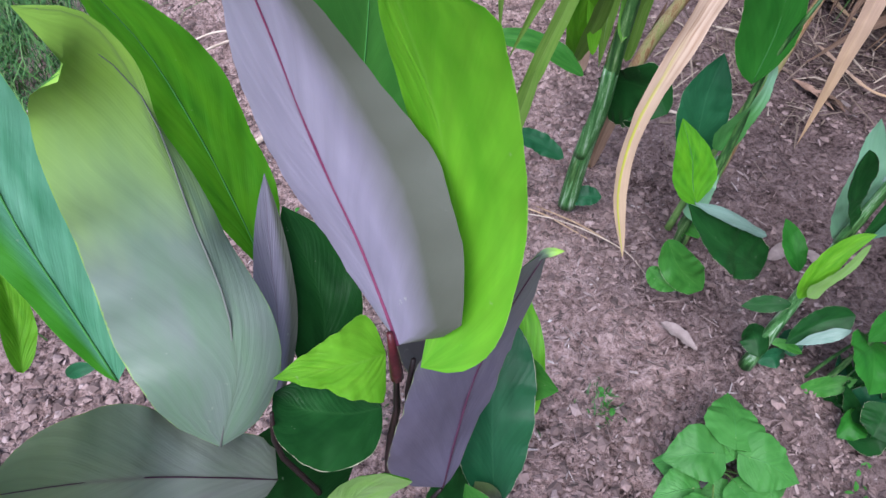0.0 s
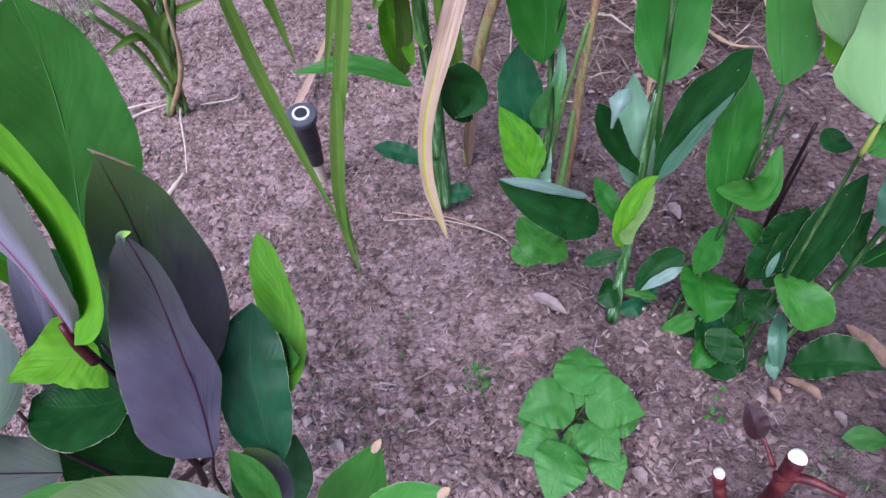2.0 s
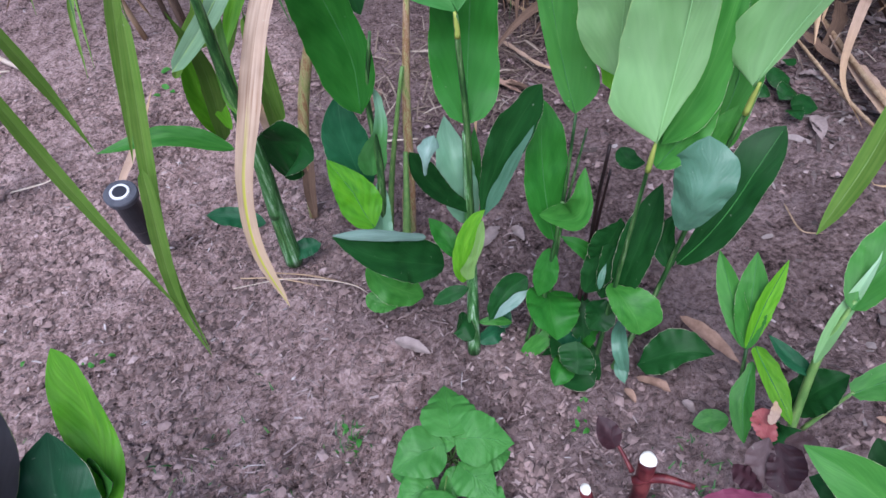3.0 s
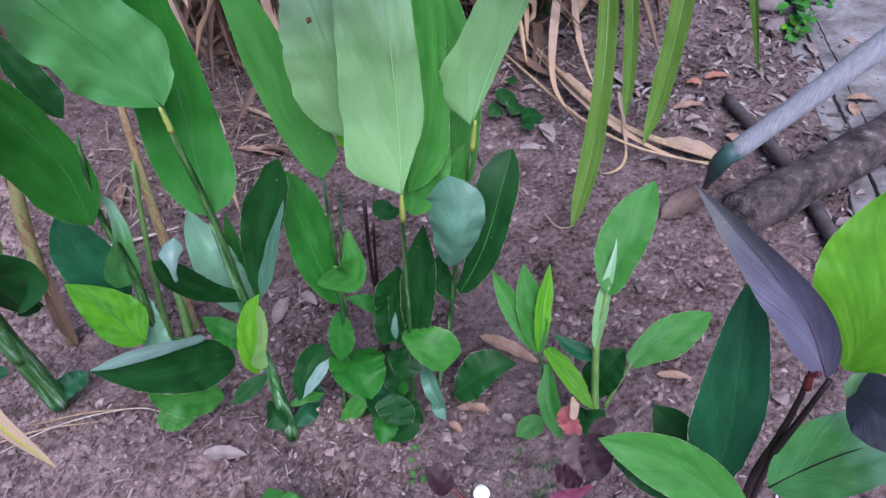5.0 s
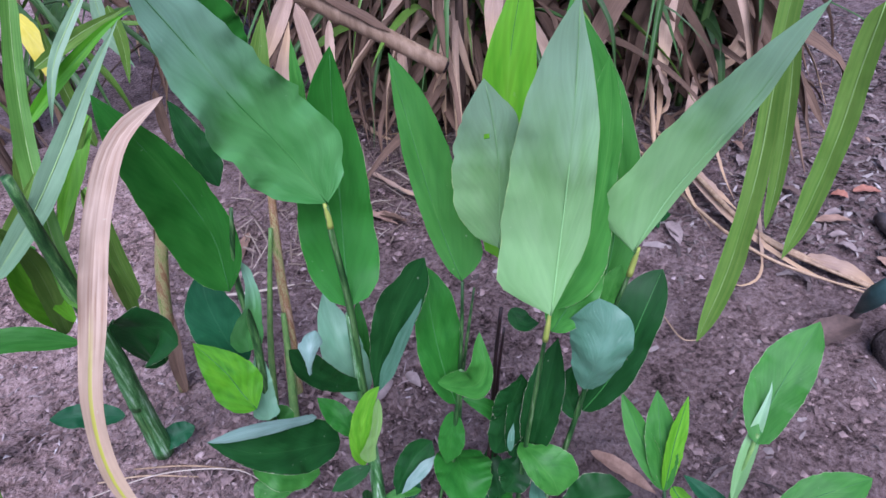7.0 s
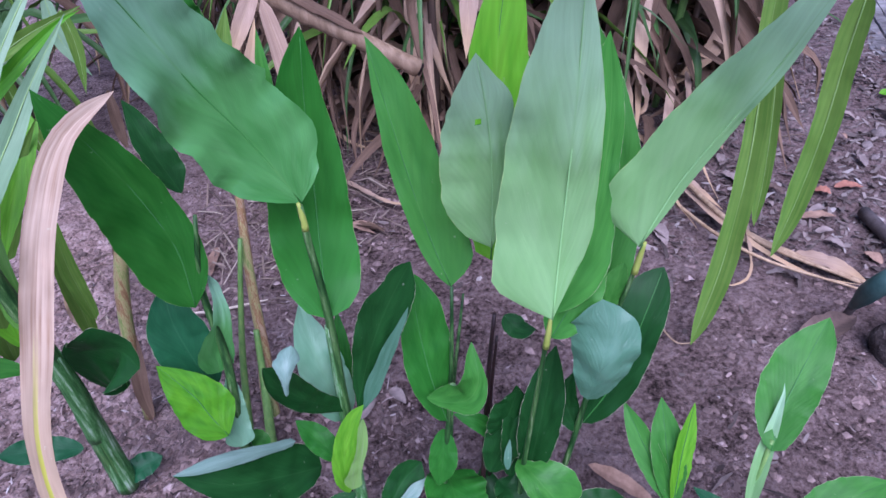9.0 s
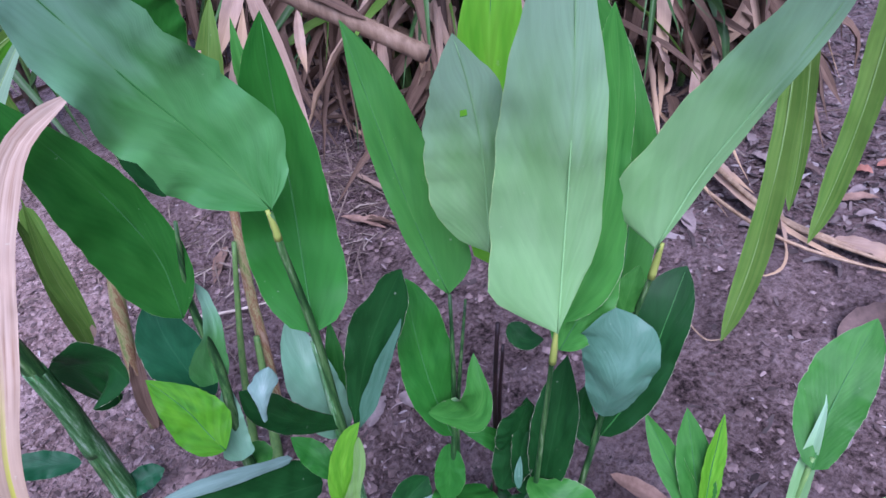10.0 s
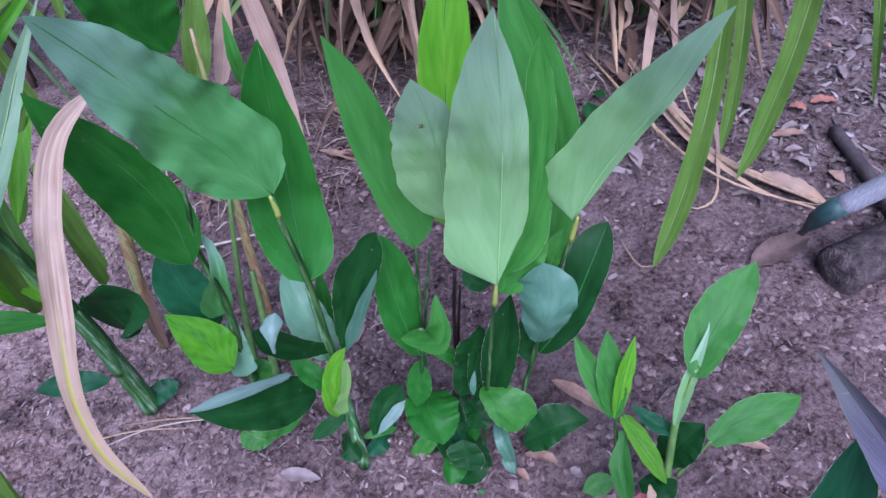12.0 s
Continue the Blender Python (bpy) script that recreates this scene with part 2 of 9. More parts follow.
DUSK = leaf_material("leaf_dusky_underside", (0.300, 0.375, 0.285), (0.345, 0.365, 0.340), (0.18, 0.11, 0.14), (0.34, 0.46, 0.12), trans=0.25, rough=0.38, veins=14.0, bump=0.35, glow=(0.28, 0.36, 0.20), spec=0.6)
SEA = leaf_material("leaf_sea_green", (0.060, 0.250, 0.120), (0.150, 0.390, 0.245), (0.14, 0.34, 0.18), (0.25, 0.50, 0.05), trans=0.3, rough=0.34, veins=12.0, spec=0.6, flank=(0.46, 0.22, (0.055, 0.270, 0.016)))
GREY_SAGE = leaf_material("leaf_grey_sage", (0.255, 0.300, 0.245), (0.285, 0.305, 0.290), (0.13, 0.11, 0.12), (0.30, 0.52, 0.08), trans=0.2, rough=0.42, veins=10.0, bump=0.35, glow=(0.25, 0.38, 0.14), spec=0.5)
FRESH_SAGE = leaf_material("leaf_lime_sage", (0.200, 0.390, 0.075), (0.255, 0.410, 0.150), (0.20, 0.26, 0.10), (0.30, 0.52, 0.08), trans=0.35, rough=0.38, veins=10.0, bump=0.35, spec=0.6)
STRAP_BLUE = leaf_material("leaf_strap_bluish", (0.160, 0.290, 0.150), (0.230, 0.370, 0.220), (0.50, 0.58, 0.42), None, trans=0.25, veins=2.0, bump=0.2, grain=(9.0, 0.8))
STRAP_FRESH = leaf_material("leaf_strap_fresh", (0.085, 0.265, 0.030), (0.180, 0.400, 0.075), (0.45, 0.55, 0.30), None, trans=0.4, veins=2.0, bump=0.25, grain=(9.0, 0.8))
YELLOW = leaf_material("leaf_yellow", (0.55, 0.46, 0.03), (0.62, 0.55, 0.08), (0.50, 0.45, 0.08), None, trans=0.4, veins=2.0, bump=0.2, grain=(9.0, 0.8))
VIOLET = leaf_material("leaf_violet_underside", (0.078, 0.074, 0.108), (0.128, 0.116, 0.170), (0.075, 0.02, 0.055), (0.25, 0.30, 0.12), trans=0.1, rough=0.5, veins=16.0, bump=0.35, glow=(0.12, 0.125, 0.125), spec=0.4)
LEAFY = leaf_material("leaf_fresh_green", (0.040, 0.205, 0.026), (0.070, 0.275, 0.040), (0.12, 0.34, 0.07), None, trans=0.35, veins=15.0)
# The glow colour is sky sheen painted toward the leaf tip.
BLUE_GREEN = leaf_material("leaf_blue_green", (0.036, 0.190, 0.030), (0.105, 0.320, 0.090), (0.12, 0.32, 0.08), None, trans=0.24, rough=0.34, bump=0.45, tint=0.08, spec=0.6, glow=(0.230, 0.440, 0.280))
STRAP = leaf_material("leaf_strap", (0.100, 0.235, 0.028), (0.190, 0.330, 0.060), (0.34, 0.44, 0.18), (0.24, 0.34, 0.10), trans=0.35, veins=2.0, bump=0.2, grain=(3.5, 0.8))
STRAP_DARK = leaf_material("leaf_strap_dark", (0.040, 0.110, 0.030), (0.080, 0.170, 0.050), (0.16, 0.24, 0.10), None, trans=0.2, veins=2.0, bump=0.2, tint=0.5, grain=(9.0, 0.8))
HEART = leaf_material("leaf_heart", (0.040, 0.195, 0.030), (0.075, 0.270, 0.052), (0.10, 0.31, 0.075), None, trans=0.25, veins=9.0, rough=0.5, bump=0.6)
DRY = leaf_material("leaf_dry_straw", (0.36, 0.235, 0.165), (0.50, 0.37, 0.285), (0.42, 0.33, 0.16), None, trans=0.15, rough=0.65, veins=2.0, glow=(0.48, 0.33, 0.20), spec=0.25, grain=(9.0, 0.8))
DRY_BROWN = leaf_material("leaf_dry_brown", (0.085, 0.052, 0.036), (0.20, 0.130, 0.090), (0.18, 0.12, 0.08), None, trans=0.08, rough=0.75, veins=2.0, tint=0.6, spec=0.2, grain=(9.0, 0.8))
MAROON = leaf_material("leaf_maroon", (0.026, 0.008, 0.012), (0.055, 0.018, 0.024), (0.06, 0.012, 0.018), None, trans=0.1, rough=0.55, veins=9.0, tint=0.5)
MAROON_GREY = leaf_material("leaf_maroon_grey", (0.070, 0.040, 0.040), (0.120, 0.080, 0.080), (0.09, 0.04, 0.045), None, trans=0.1, rough=0.5, veins=9.0)
MAGENTA = leaf_material("leaf_magenta", (0.110, 0.018, 0.042), (0.190, 0.045, 0.085), (0.12, 0.02, 0.04), None, trans=0.1, rough=0.5, veins=9.0)
PINK = leaf_material("leaf_pink_red", (0.30, 0.055, 0.060), (0.40, 0.13, 0.12), (0.34, 0.07, 0.08), None, trans=0.15, rough=0.55, veins=9.0)
STEM_GREEN = plain_material("stem_green", [(0.35, (0.010, 0.042, 0.010)), (0.48, (0.026, 0.088, 0.020)), (0.60, (0.070, 0.160, 0.042)), (0.70, (0.18, 0.26, 0.13))], 16, 0.45, 0.4, 0.001, (12, 12, 0.6))
STEM_LIGHT = plain_material("stem_light", [(0.25, (0.085, 0.20, 0.05)), (0.6, (0.16, 0.29, 0.075)), (0.9, (0.33, 0.38, 0.12))], 20, 0.45, 0.3, 0.001, (9, 9, 0.6))
STEM_DARK = plain_material("stem_blackish", [(0.3, (0.008, 0.005, 0.006)), (0.7, (0.022, 0.011, 0.011)), (0.95, (0.05, 0.022, 0.018))], 30, 0.42, 0.3, 0.001)
STEM_RED = plain_material("stem_red", [(0.36, (0.040, 0.006, 0.009)), (0.52, (0.085, 0.012, 0.016)), (0.66, (0.16, 0.035, 0.035))], 40, 0.42, 0.4, 0.001)
STEM_CANE = plain_material("stem_cane", [(0.25, (0.16, 0.10, 0.06)), (0.6, (0.29, 0.20, 0.13)), (0.9, (0.42, 0.31, 0.22))], 14, 0.6, 0.5, 0.003, (6, 6, 0.8))
RIB_SOFT = plain_material("rib_soft", [(0.3, (0.22, 0.45, 0.16)), (0.8, (0.27, 0.50, 0.21))], 30, 0.45, 0.1)
STEM_TAN = plain_material("stem_tan", [(0.25, (0.24, 0.15, 0.085)), (0.6, (0.42, 0.30, 0.19)), (0.9, (0.58, 0.45, 0.32))], 14, 0.6, 0.4, 0.002, (6, 6, 0.8))
STEM_YELLOWING = plain_material("stem_yellowing", [(0.33, (0.10, 0.19, 0.040)), (0.43, (0.25, 0.30, 0.090)), (0.50, (0.42, 0.36, 0.17)), (0.57, (0.25, 0.13, 0.055)), (0.66, (0.42, 0.30, 0.19))], 13, 0.5, 0.4, 0.001, (5, 5, 0.55))
RIB_PALE = plain_material("rib_pale", [(0.3, (0.20, 0.34, 0.10)), (0.8, (0.28, 0.42, 0.15))], 30, 0.45, 0.1)
RIB_GREEN = plain_material("rib_green", [(0.3, (0.032, 0.165, 0.030)), (0.8, (0.055, 0.215, 0.045))], 30, 0.45, 0.1)
RIB_YELLOW = plain_material("rib_yellow", [(0.3, (0.24, 0.31, 0.05)), (0.8, (0.34, 0.38, 0.09))], 30, 0.45, 0.1)
RIB_MAGENTA = plain_material("rib_magenta", [(0.3, (0.11, 0.020, 0.055)), (0.8, (0.18, 0.040, 0.085))], 30, 0.4, 0.1)
RIB_PLUM = plain_material("rib_plum", [(0.3, (0.055, 0.018, 0.042)), (0.8, (0.09, 0.03, 0.065))], 30, 0.4, 0.1)
RIB_DUSK = plain_material("rib_dusk", [(0.3, (0.10, 0.115, 0.10)), (0.8, (0.15, 0.16, 0.14))], 30, 0.4, 0.1)
SOIL = soil_material()


# ---- builders ----
def spline(pts, n):
    """n + 1 points and directions along a smooth curve through pts."""
    p = [Vector(q) for q in pts]
    if len(p) == 2:
        p = [p[0], (p[0] + p[1]) / 2, p[1]]
    p = [2 * p[0] - p[1], *p, 2 * p[-1] - p[-2]]
    dense = []
    for i in range(1, len(p) - 2):
        a, b, c, d = p[i - 1 : i + 3]
        for k in range(24):
            t = k / 24
            dense.append(0.5 * (2 * b + (c - a) * t + (2 * a - 5 * b + 4 * c - d) * t * t + (3 * b - a - 3 * c + d) * t**3))
    dense.append(p[-2])
    run = [0.0]
    for a, b in zip(dense, dense[1:]):
        run.append(run[-1] + (b - a).length)
    out, j = [], 0
    for k in range(n + 1):
        want = run[-1] * k / n
        while j < len(run) - 2 and run[j + 1] < want:
            j += 1
        f = (want - run[j]) / max(run[j + 1] - run[j], 1e-9)
        out.append(dense[j].lerp(dense[j + 1], f))
    ways = [(out[min(k + 1, n)] - out[max(k - 1, 0)]).normalized() for k in range(n + 1)]
    return out, ways


def mesh_object(name, verts, faces, mats, parent=None, label="", slots=None, uvs=None, smooth=True):
    me = bpy.data.meshes.new(name)
    me.from_pydata(verts, [], faces)
    for m in mats:
        me.materials.append(m)
    if slots:
        me.polygons.foreach_set("material_index", slots)
    if smooth:
        me.polygons.foreach_set("use_smooth", [True] * len(faces))
    if uvs:
        layer = me.uv_layers.new(name="UVMap")
        flat = []
        for f in faces:
            for v in f:
                flat.extend(uvs[v])
        layer.data.foreach_set("uv", flat)
    me.update()
    ob = new(name, me)
    if parent:
        ob.parent = parent
    if label:
        tagged(ob, label=label)
    return ob


def thing(name, label, category, group="", kind=""):
    return tagged(new(name), label, category, group, kind)


def tube_data(pts, radii, sides=10, n=16, knots=(), flat=1.0):
    """Rings along a spline; radii runs from the first to the last point; knots swell it at those shares of its length."""
    line, ways = spline(pts, n)
    verts, faces, up = [], [], None
    for k, (c, w) in enumerate(zip(line, ways)):
        s = k / n
        x = s * (len(radii) - 1)
        i = min(int(x), len(radii) - 2)
        r = radii[i] + (radii[i + 1] - radii[i]) * (x - i)
        r *= 1 + sum(0.22 * math.exp(-(((s - q) * 40) ** 2)) for q in knots)
        side = w.orthogonal().normalized() if up is None else (up - w * up.dot(w)).normalized()
        up = side
        other = w.cross(side)
        for j in range(sides):
            a = 2 * math.pi * j / sides
            verts.append(c + side * math.cos(a) * r + other * math.sin(a) * r * flat)
    for k in range(n):
        for j in range(sides):
            a, b = k * sides + j, k * sides + (j + 1) % sides
            faces.append((a, b, b + sides, a + sides))
    faces.append(tuple(range(sides))[::-1])
    faces.append(tuple(n * sides + j for j in range(sides)))
    return verts, faces


def tube(name, pts, radii, mat, parent=None, label="", sides=10, n=16, knots=(), flat=1.0):
    v, f = tube_data(pts, radii, sides, n, knots, flat)
    return mesh_object(name, v, f, [mat], parent, label)


STATIONS = (0.0, 0.03, 0.1, 0.25, 0.42, 0.6, 0.78, 0.92, 1.0)
STATIONS_FINE = (0.0, 0.02, 0.06, 0.12, 0.2, 0.3, 0.4, 0.5, 0.6, 0.7, 0.8, 0.88, 0.95, 1.0)


def blade_data(pts, width, face, m=0.42, e=2.0, bp=0.6, fold=10.0, curl=(0.0, 0.0), wave=0.015, twist=0.0, seed=0, n=32, half=7, thick=0.0007, rough=0.065, heart=0.0, lr=(1.0, 1.0), cx=1.0, margin=None, face2=None, ruffle=0.010, nick=0.10, hole=None):
    """Verts, faces, slots and uvs of a leaf blade with a top and an under skin, closed along its margin.
    ruffle and nick: how far the margin waves and how ragged it is.
    hole: the cell of the blade that an insect has eaten away.
    margin: centimetres from midrib to either margin at the inner STATIONS, in place of width and profile.
    fold: degrees by which both halves rise from the midrib; curl: further degrees from midrib to margin on either side."""
    rnd = random.Random(seed)
    line, ways = spline(pts, n)
    face, last = Vector(face), Vector(face2 or face)
    f1, f2, f3 = rnd.uniform(0, 6.3), rnd.uniform(0, 6.3), rnd.uniform(2.2, 4.5)
    cols, rows_top, rows_under, uvs = 2 * half + 1, [], [], []
    for k in range(n + 1):
        s, w = k / n, ways[k]
        facing = face.lerp(last, min(max((s - 0.18) / 0.52, 0.0), 1.0))
        nrm = (facing - w * facing.dot(w)).normalized()
        if twist:
            nrm = Matrix.Rotation(radians(twist * s), 3, w) @ nrm
        lat = w.cross(nrm).normalized()
        if s < m:
            g = max(1 - (1 - s / m) ** 2, 0.0) ** bp
        else:
            g = max(1 - ((s - m) / (1 - m)) ** e, 0.0)
        g = max(g, 0.012)
        row = [None] * cols
        row[half] = line[k].copy()
        for sign, bend, part in ((-1, curl[0], lr[0]), (1, curl[1], lr[1])):
            ragged = 1 + nick * (0.15 * math.sin(s * 31 + f1 + sign) + 0.10 * math.sin(s * 57 + f2)) - nick * max(0.0, noise.noise(Vector((s * 17.0, seed * 1.7, sign * 5.0))) - 0.22)
            h = width / 2 * g * ragged
            if margin:
                stops = STATIONS_FINE if len(margin[0]) > 7 else STATIONS
                w_ = min(0.035 if len(margin[0]) > 7 else 0.07, s, 1 - s)
                h = 0.01 * ragged * max(float(np.mean(np.interp([s - w_, s - w_ / 2, s, s + w_ / 2, s + w_], stops, (0.02, *margin[sign > 0], 0.02)))), 0.02)
                part = 1.0
            at, zz = 0.0, 0.0
            for c in range(1, half + 1):
                a = radians(fold + bend * ((c - 0.5) / half) ** cx)
                at += math.cos(a) * h * part / half
                zz += math.sin(a) * h * part / half
                u = c / half
                lift = wave * width * g * u * u * (math.sin(s * 6.3 * f3 + f1 + sign) + 0.5 * math.sin(s * 6.3 * 2.3 * f3 + f2))
                lift += ruffle * width * g * u ** 4 * (math.sin(s * 6.3 * 4.1 * f3 + f2 + 2 * sign) + 0.6 * math.sin(s * 6.3 * 7.7 * f3 + f1))
                back = heart * width * u * max(0.0, 1 - s / 0.35) * (1 - 0.35 * u)
                row[half + sign * c] = line[k] + lat * (sign * at) + nrm * (zz + lift) - w * back
        for c, v in enumerate(row):
            u = abs(c / half - 1)
            q = Vector((seed * 3.7, v.x * 0, 0)) + v * (1.1 / max(width, 0.02))
            row[c] = v + nrm * (rough * width * g * (noise.noise(q) * (0.4 + u) + 0.35 * noise.noise(q * 2.7)))
        rows_top.append(row)
        inset = 0.0 if k in (0, n) else thick
        rows_under.append([v if c in (0, cols - 1) else v - nrm * inset for c, v in enumerate(row)])
        uvs.extend((c / (cols - 1), s) for c in range(cols))
    verts = [v for row in rows_top for v in row] + [v for row in rows_under for v in row]
    base, faces, slots = (n + 1) * cols, [], []
    for k in range(n):
        for c in range(cols - 1):
            if hole and (c, k) == hole:
                continue
            a = k * cols + c
            faces.append((a, a + 1, a + cols + 1, a + cols))
            slots.append(0)
            faces.append((base + a, base + a + cols, base + a + cols + 1, base + a + 1))
            slots.append(1)
    return verts, faces, slots, uvs + uvs, [row[half] for row in rows_top]


LEAF_COUNT = [0]


def leaf(plant, mats, pts, width, face, rib=None, label="", name="leaf", rib_r=0.0007, **shape):
    """One leaf of a plant: its blade, and its midrib as a part of the blade."""
    LEAF_COUNT[0] += 1
    if plant.name.startswith("purple"):
        shape = {"ruffle": 0.003, "nick": 0.02, **shape}
    v, f, slots, uvs, line = blade_data(pts, width, face, seed=LEAF_COUNT[0], **shape)
    blade = mesh_object(name, v, f, list(mats), plant, label, slots, uvs)
    if rib:
        n = len(line) - 1
        tube("midrib", [line[i] for i in (0, n // 4, n // 2, 3 * n // 4, n - 1)], (rib_r, rib_r * 0.8, rib_r * 0.25), rib, blade, sides=6, n=14)
    return blade


# ---- ground ----
def rise(x, y):
    """Height of the bed: low clods and hollows."""
    v = Vector((x, y, 0.0))
    near = 1.0 / (1.0 + ((x - 0.8) / 4) ** 4 + ((y - 1.0) / 4) ** 4)
    loose = 0.5 - 0.5 * math.tanh((x + 0.25 * y + 0.12 * noise.noise(v * 4.0) - 1.25) * 7)
    h = 0.012 * (noise.noise(v * 3.1) + 0.6 * noise.noise(v * 8.0)) + 0.007 * noise.noise(v * 19.0)
    h += (0.35 + 0.65 * loose) * (0.0085 * noise.noise(v * 42.0) + 0.0085 * abs(noise.noise(v * 78.0)) + 0.0035 * noise.noise(v * 130.0))
    hole = 0.024 * math.exp(-(((x - 0.368) / 0.013) ** 2) - ((y - 0.882) / 0.010) ** 2)
    return h * near - hole


def graded(lo, hi, step, far):
    """Grid lines: even between lo and hi, then ever wider out to far."""
    inner = list(np.arange(lo, hi + step / 2, step))
    out, gap, at = [], step, hi
    while at < far:
        gap *= 1.45
        at += gap
        out.append(at)
    return [lo + hi - v for v in reversed(out)] + inner + out


def build_ground():
    xs, ys = graded(-0.5, 1.9, 0.0046, 400.0), graded(0.45, 1.9, 0.0046, 400.0)
    verts = [(x, y, rise(x, y)) for y in ys for x in xs]
    w = len(xs)
    faces = [(j * w + i, j * w + i + 1, (j + 1) * w + i + 1, (j + 1) * w + i) for j in range(len(ys) - 1) for i in range(w - 1)]
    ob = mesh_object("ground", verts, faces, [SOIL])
    tagged(ob, "dry reddish-brown garden soil with small clods", "soil", kind="structure")


build_ground()

LITTER_STOPS = [(0.0, (0.040, 0.027, 0.024)), (0.2, (0.11, 0.077, 0.070)), (0.55, (0.225, 0.158, 0.147)), (0.88, (0.32, 0.238, 0.225)), (0.97, (0.38, 0.315, 0.305)), (1.0, (0.48, 0.43, 0.42))]
CHIPS = island_material("wood_chips", LITTER_STOPS)
MULCH = island_material("leaf_mulch", [(0.0, (0.040, 0.027, 0.024)), (0.35, (0.095, 0.070, 0.064)), (0.7, (0.165, 0.128, 0.118)), (0.92, (0.25, 0.205, 0.192)), (1.0, (0.40, 0.36, 0.34))])
CLODS = island_material("soil_clods", [(0.0, (0.085, 0.058, 0.053)), (0.6, (0.195, 0.135, 0.125)), (0.95, (0.30, 0.215, 0.20)), (1.0, (0.40, 0.31, 0.30))], 0.95, 160.0)


def chips(name, label, mat, count, place, size, thin, seed):
    """Loose bent slivers lying flat on the soil, as one mesh."""
    rnd = random.Random(seed)
    verts, faces = [], []
    for _ in range(count):
        x, y = place(rnd)
        ln, wd = rnd.uniform(*size) / 2, rnd.uniform(*thin) / 2
        ln *= 0.6 + 0.8 * rnd.random() ** 2
        a, tilt, bend = rnd.uniform(0, 6.2832), rnd.gauss(0, 0.30), rnd.gauss(0, 0.25) * ln
        c, s = math.cos(a), math.sin(a)
        z0, th = rise(x, y) + 0.0004 + rnd.random() ** 3 * 0.005, rnd.uniform(0.0005, 0.0016)
        lean = rnd.gauss(0, 0.3)
        k = len(verts)
        for u, g in ((-1, rnd.uniform(0.25, 0.9)), (0, 1.0), (1, rnd.uniform(0.1, 0.8))):
            for v in (-1, 1):
                px, py = u * ln, v * wd * g
                z = z0 + px * tilt + py * lean + bend * (1 - abs(u))
                verts.append((x + c * px - s * py, y + s * px + c * py, z))
                verts.append((x + c * px - s * py, y + s * px + c * py, z - th))
        for q in (0, 4):
            b = k + q
            faces += [(b, b + 4, b + 6, b + 2), (b + 1, b + 3, b + 7, b + 5), (b, b + 1, b + 5, b + 4), (b + 2, b + 6, b + 7, b + 3)]
        faces += [(k, k + 2, k + 3, k + 1), (k + 8, k + 9, k + 11, k + 10)]
    ob = mesh_object(name, verts, faces, [mat], smooth=False)
    return tagged(ob, label, "litter", kind="stuff")


def bed_place(rnd):
    while True:
        x, y = rnd.uniform(-0.8, 1.5), 0.35 + 2.4 * rnd.random() ** 1.4
        patch = noise.noise(Vector((x * 2.3, y * 2.3, 4.0))) + 0.25
        mid = math.exp(-(((x - 0.55) / 0.55) ** 2) - ((y - 0.95) / 0.45) ** 2)
        if rnd.random() < (0.16 + 0.45 * mid + 0.75 * patch) * (1.0 if x < 0.85 else max(0.16, 1 - (x - 0.85) * 5)):
            return x, y


def right_place(rnd):
    while True:
        x, y = rnd.uniform(1.1, 3.0), rnd.uniform(0.3, 2.8)
        edge = (x - 1.46) + 0.35 * (y - 0.9) + 0.25 * noise.noise(Vector((x * 3, y * 3, 9.0)))
        if rnd.random() < min(1.0, max(0.05, edge * 3)):
            return x, y


chips("wood_chips", "scattered brown wood chips and bark slivers", CHIPS, 19000, bed_place, (0.003, 0.018), (0.0010, 0.0040), 11)
chips("leaf_mulch", "mulch of grey-brown dry leaf pieces", MULCH, 17000, right_place, (0.008, 0.042), (0.002, 0.012), 12)
chips("straw_litter", "thin dry straw bits lying on the soil", CHIPS, 1500, bed_place, (0.014, 0.05), (0.0008, 0.0016), 13)


def straw_place(rnd):
    at = rnd.choice(((1.14, 1.66), (1.3, 1.85), (0.85, 1.62), (1.75, 1.45)))
    return rnd.gauss(at[0], 0.16), rnd.gauss(at[1], 0.11)


STRAW = island_material("straw", [(0.0, (0.07, 0.048, 0.038)), (0.4, (0.15, 0.105, 0.08)), (0.8, (0.26, 0.20, 0.155)), (1.0, (0.42, 0.35, 0.28))])
chips("cane_straw", "dry cane straw strewn under the plants", STRAW, 1300, straw_place, (0.03, 0.14), (0.001, 0.004), 14)


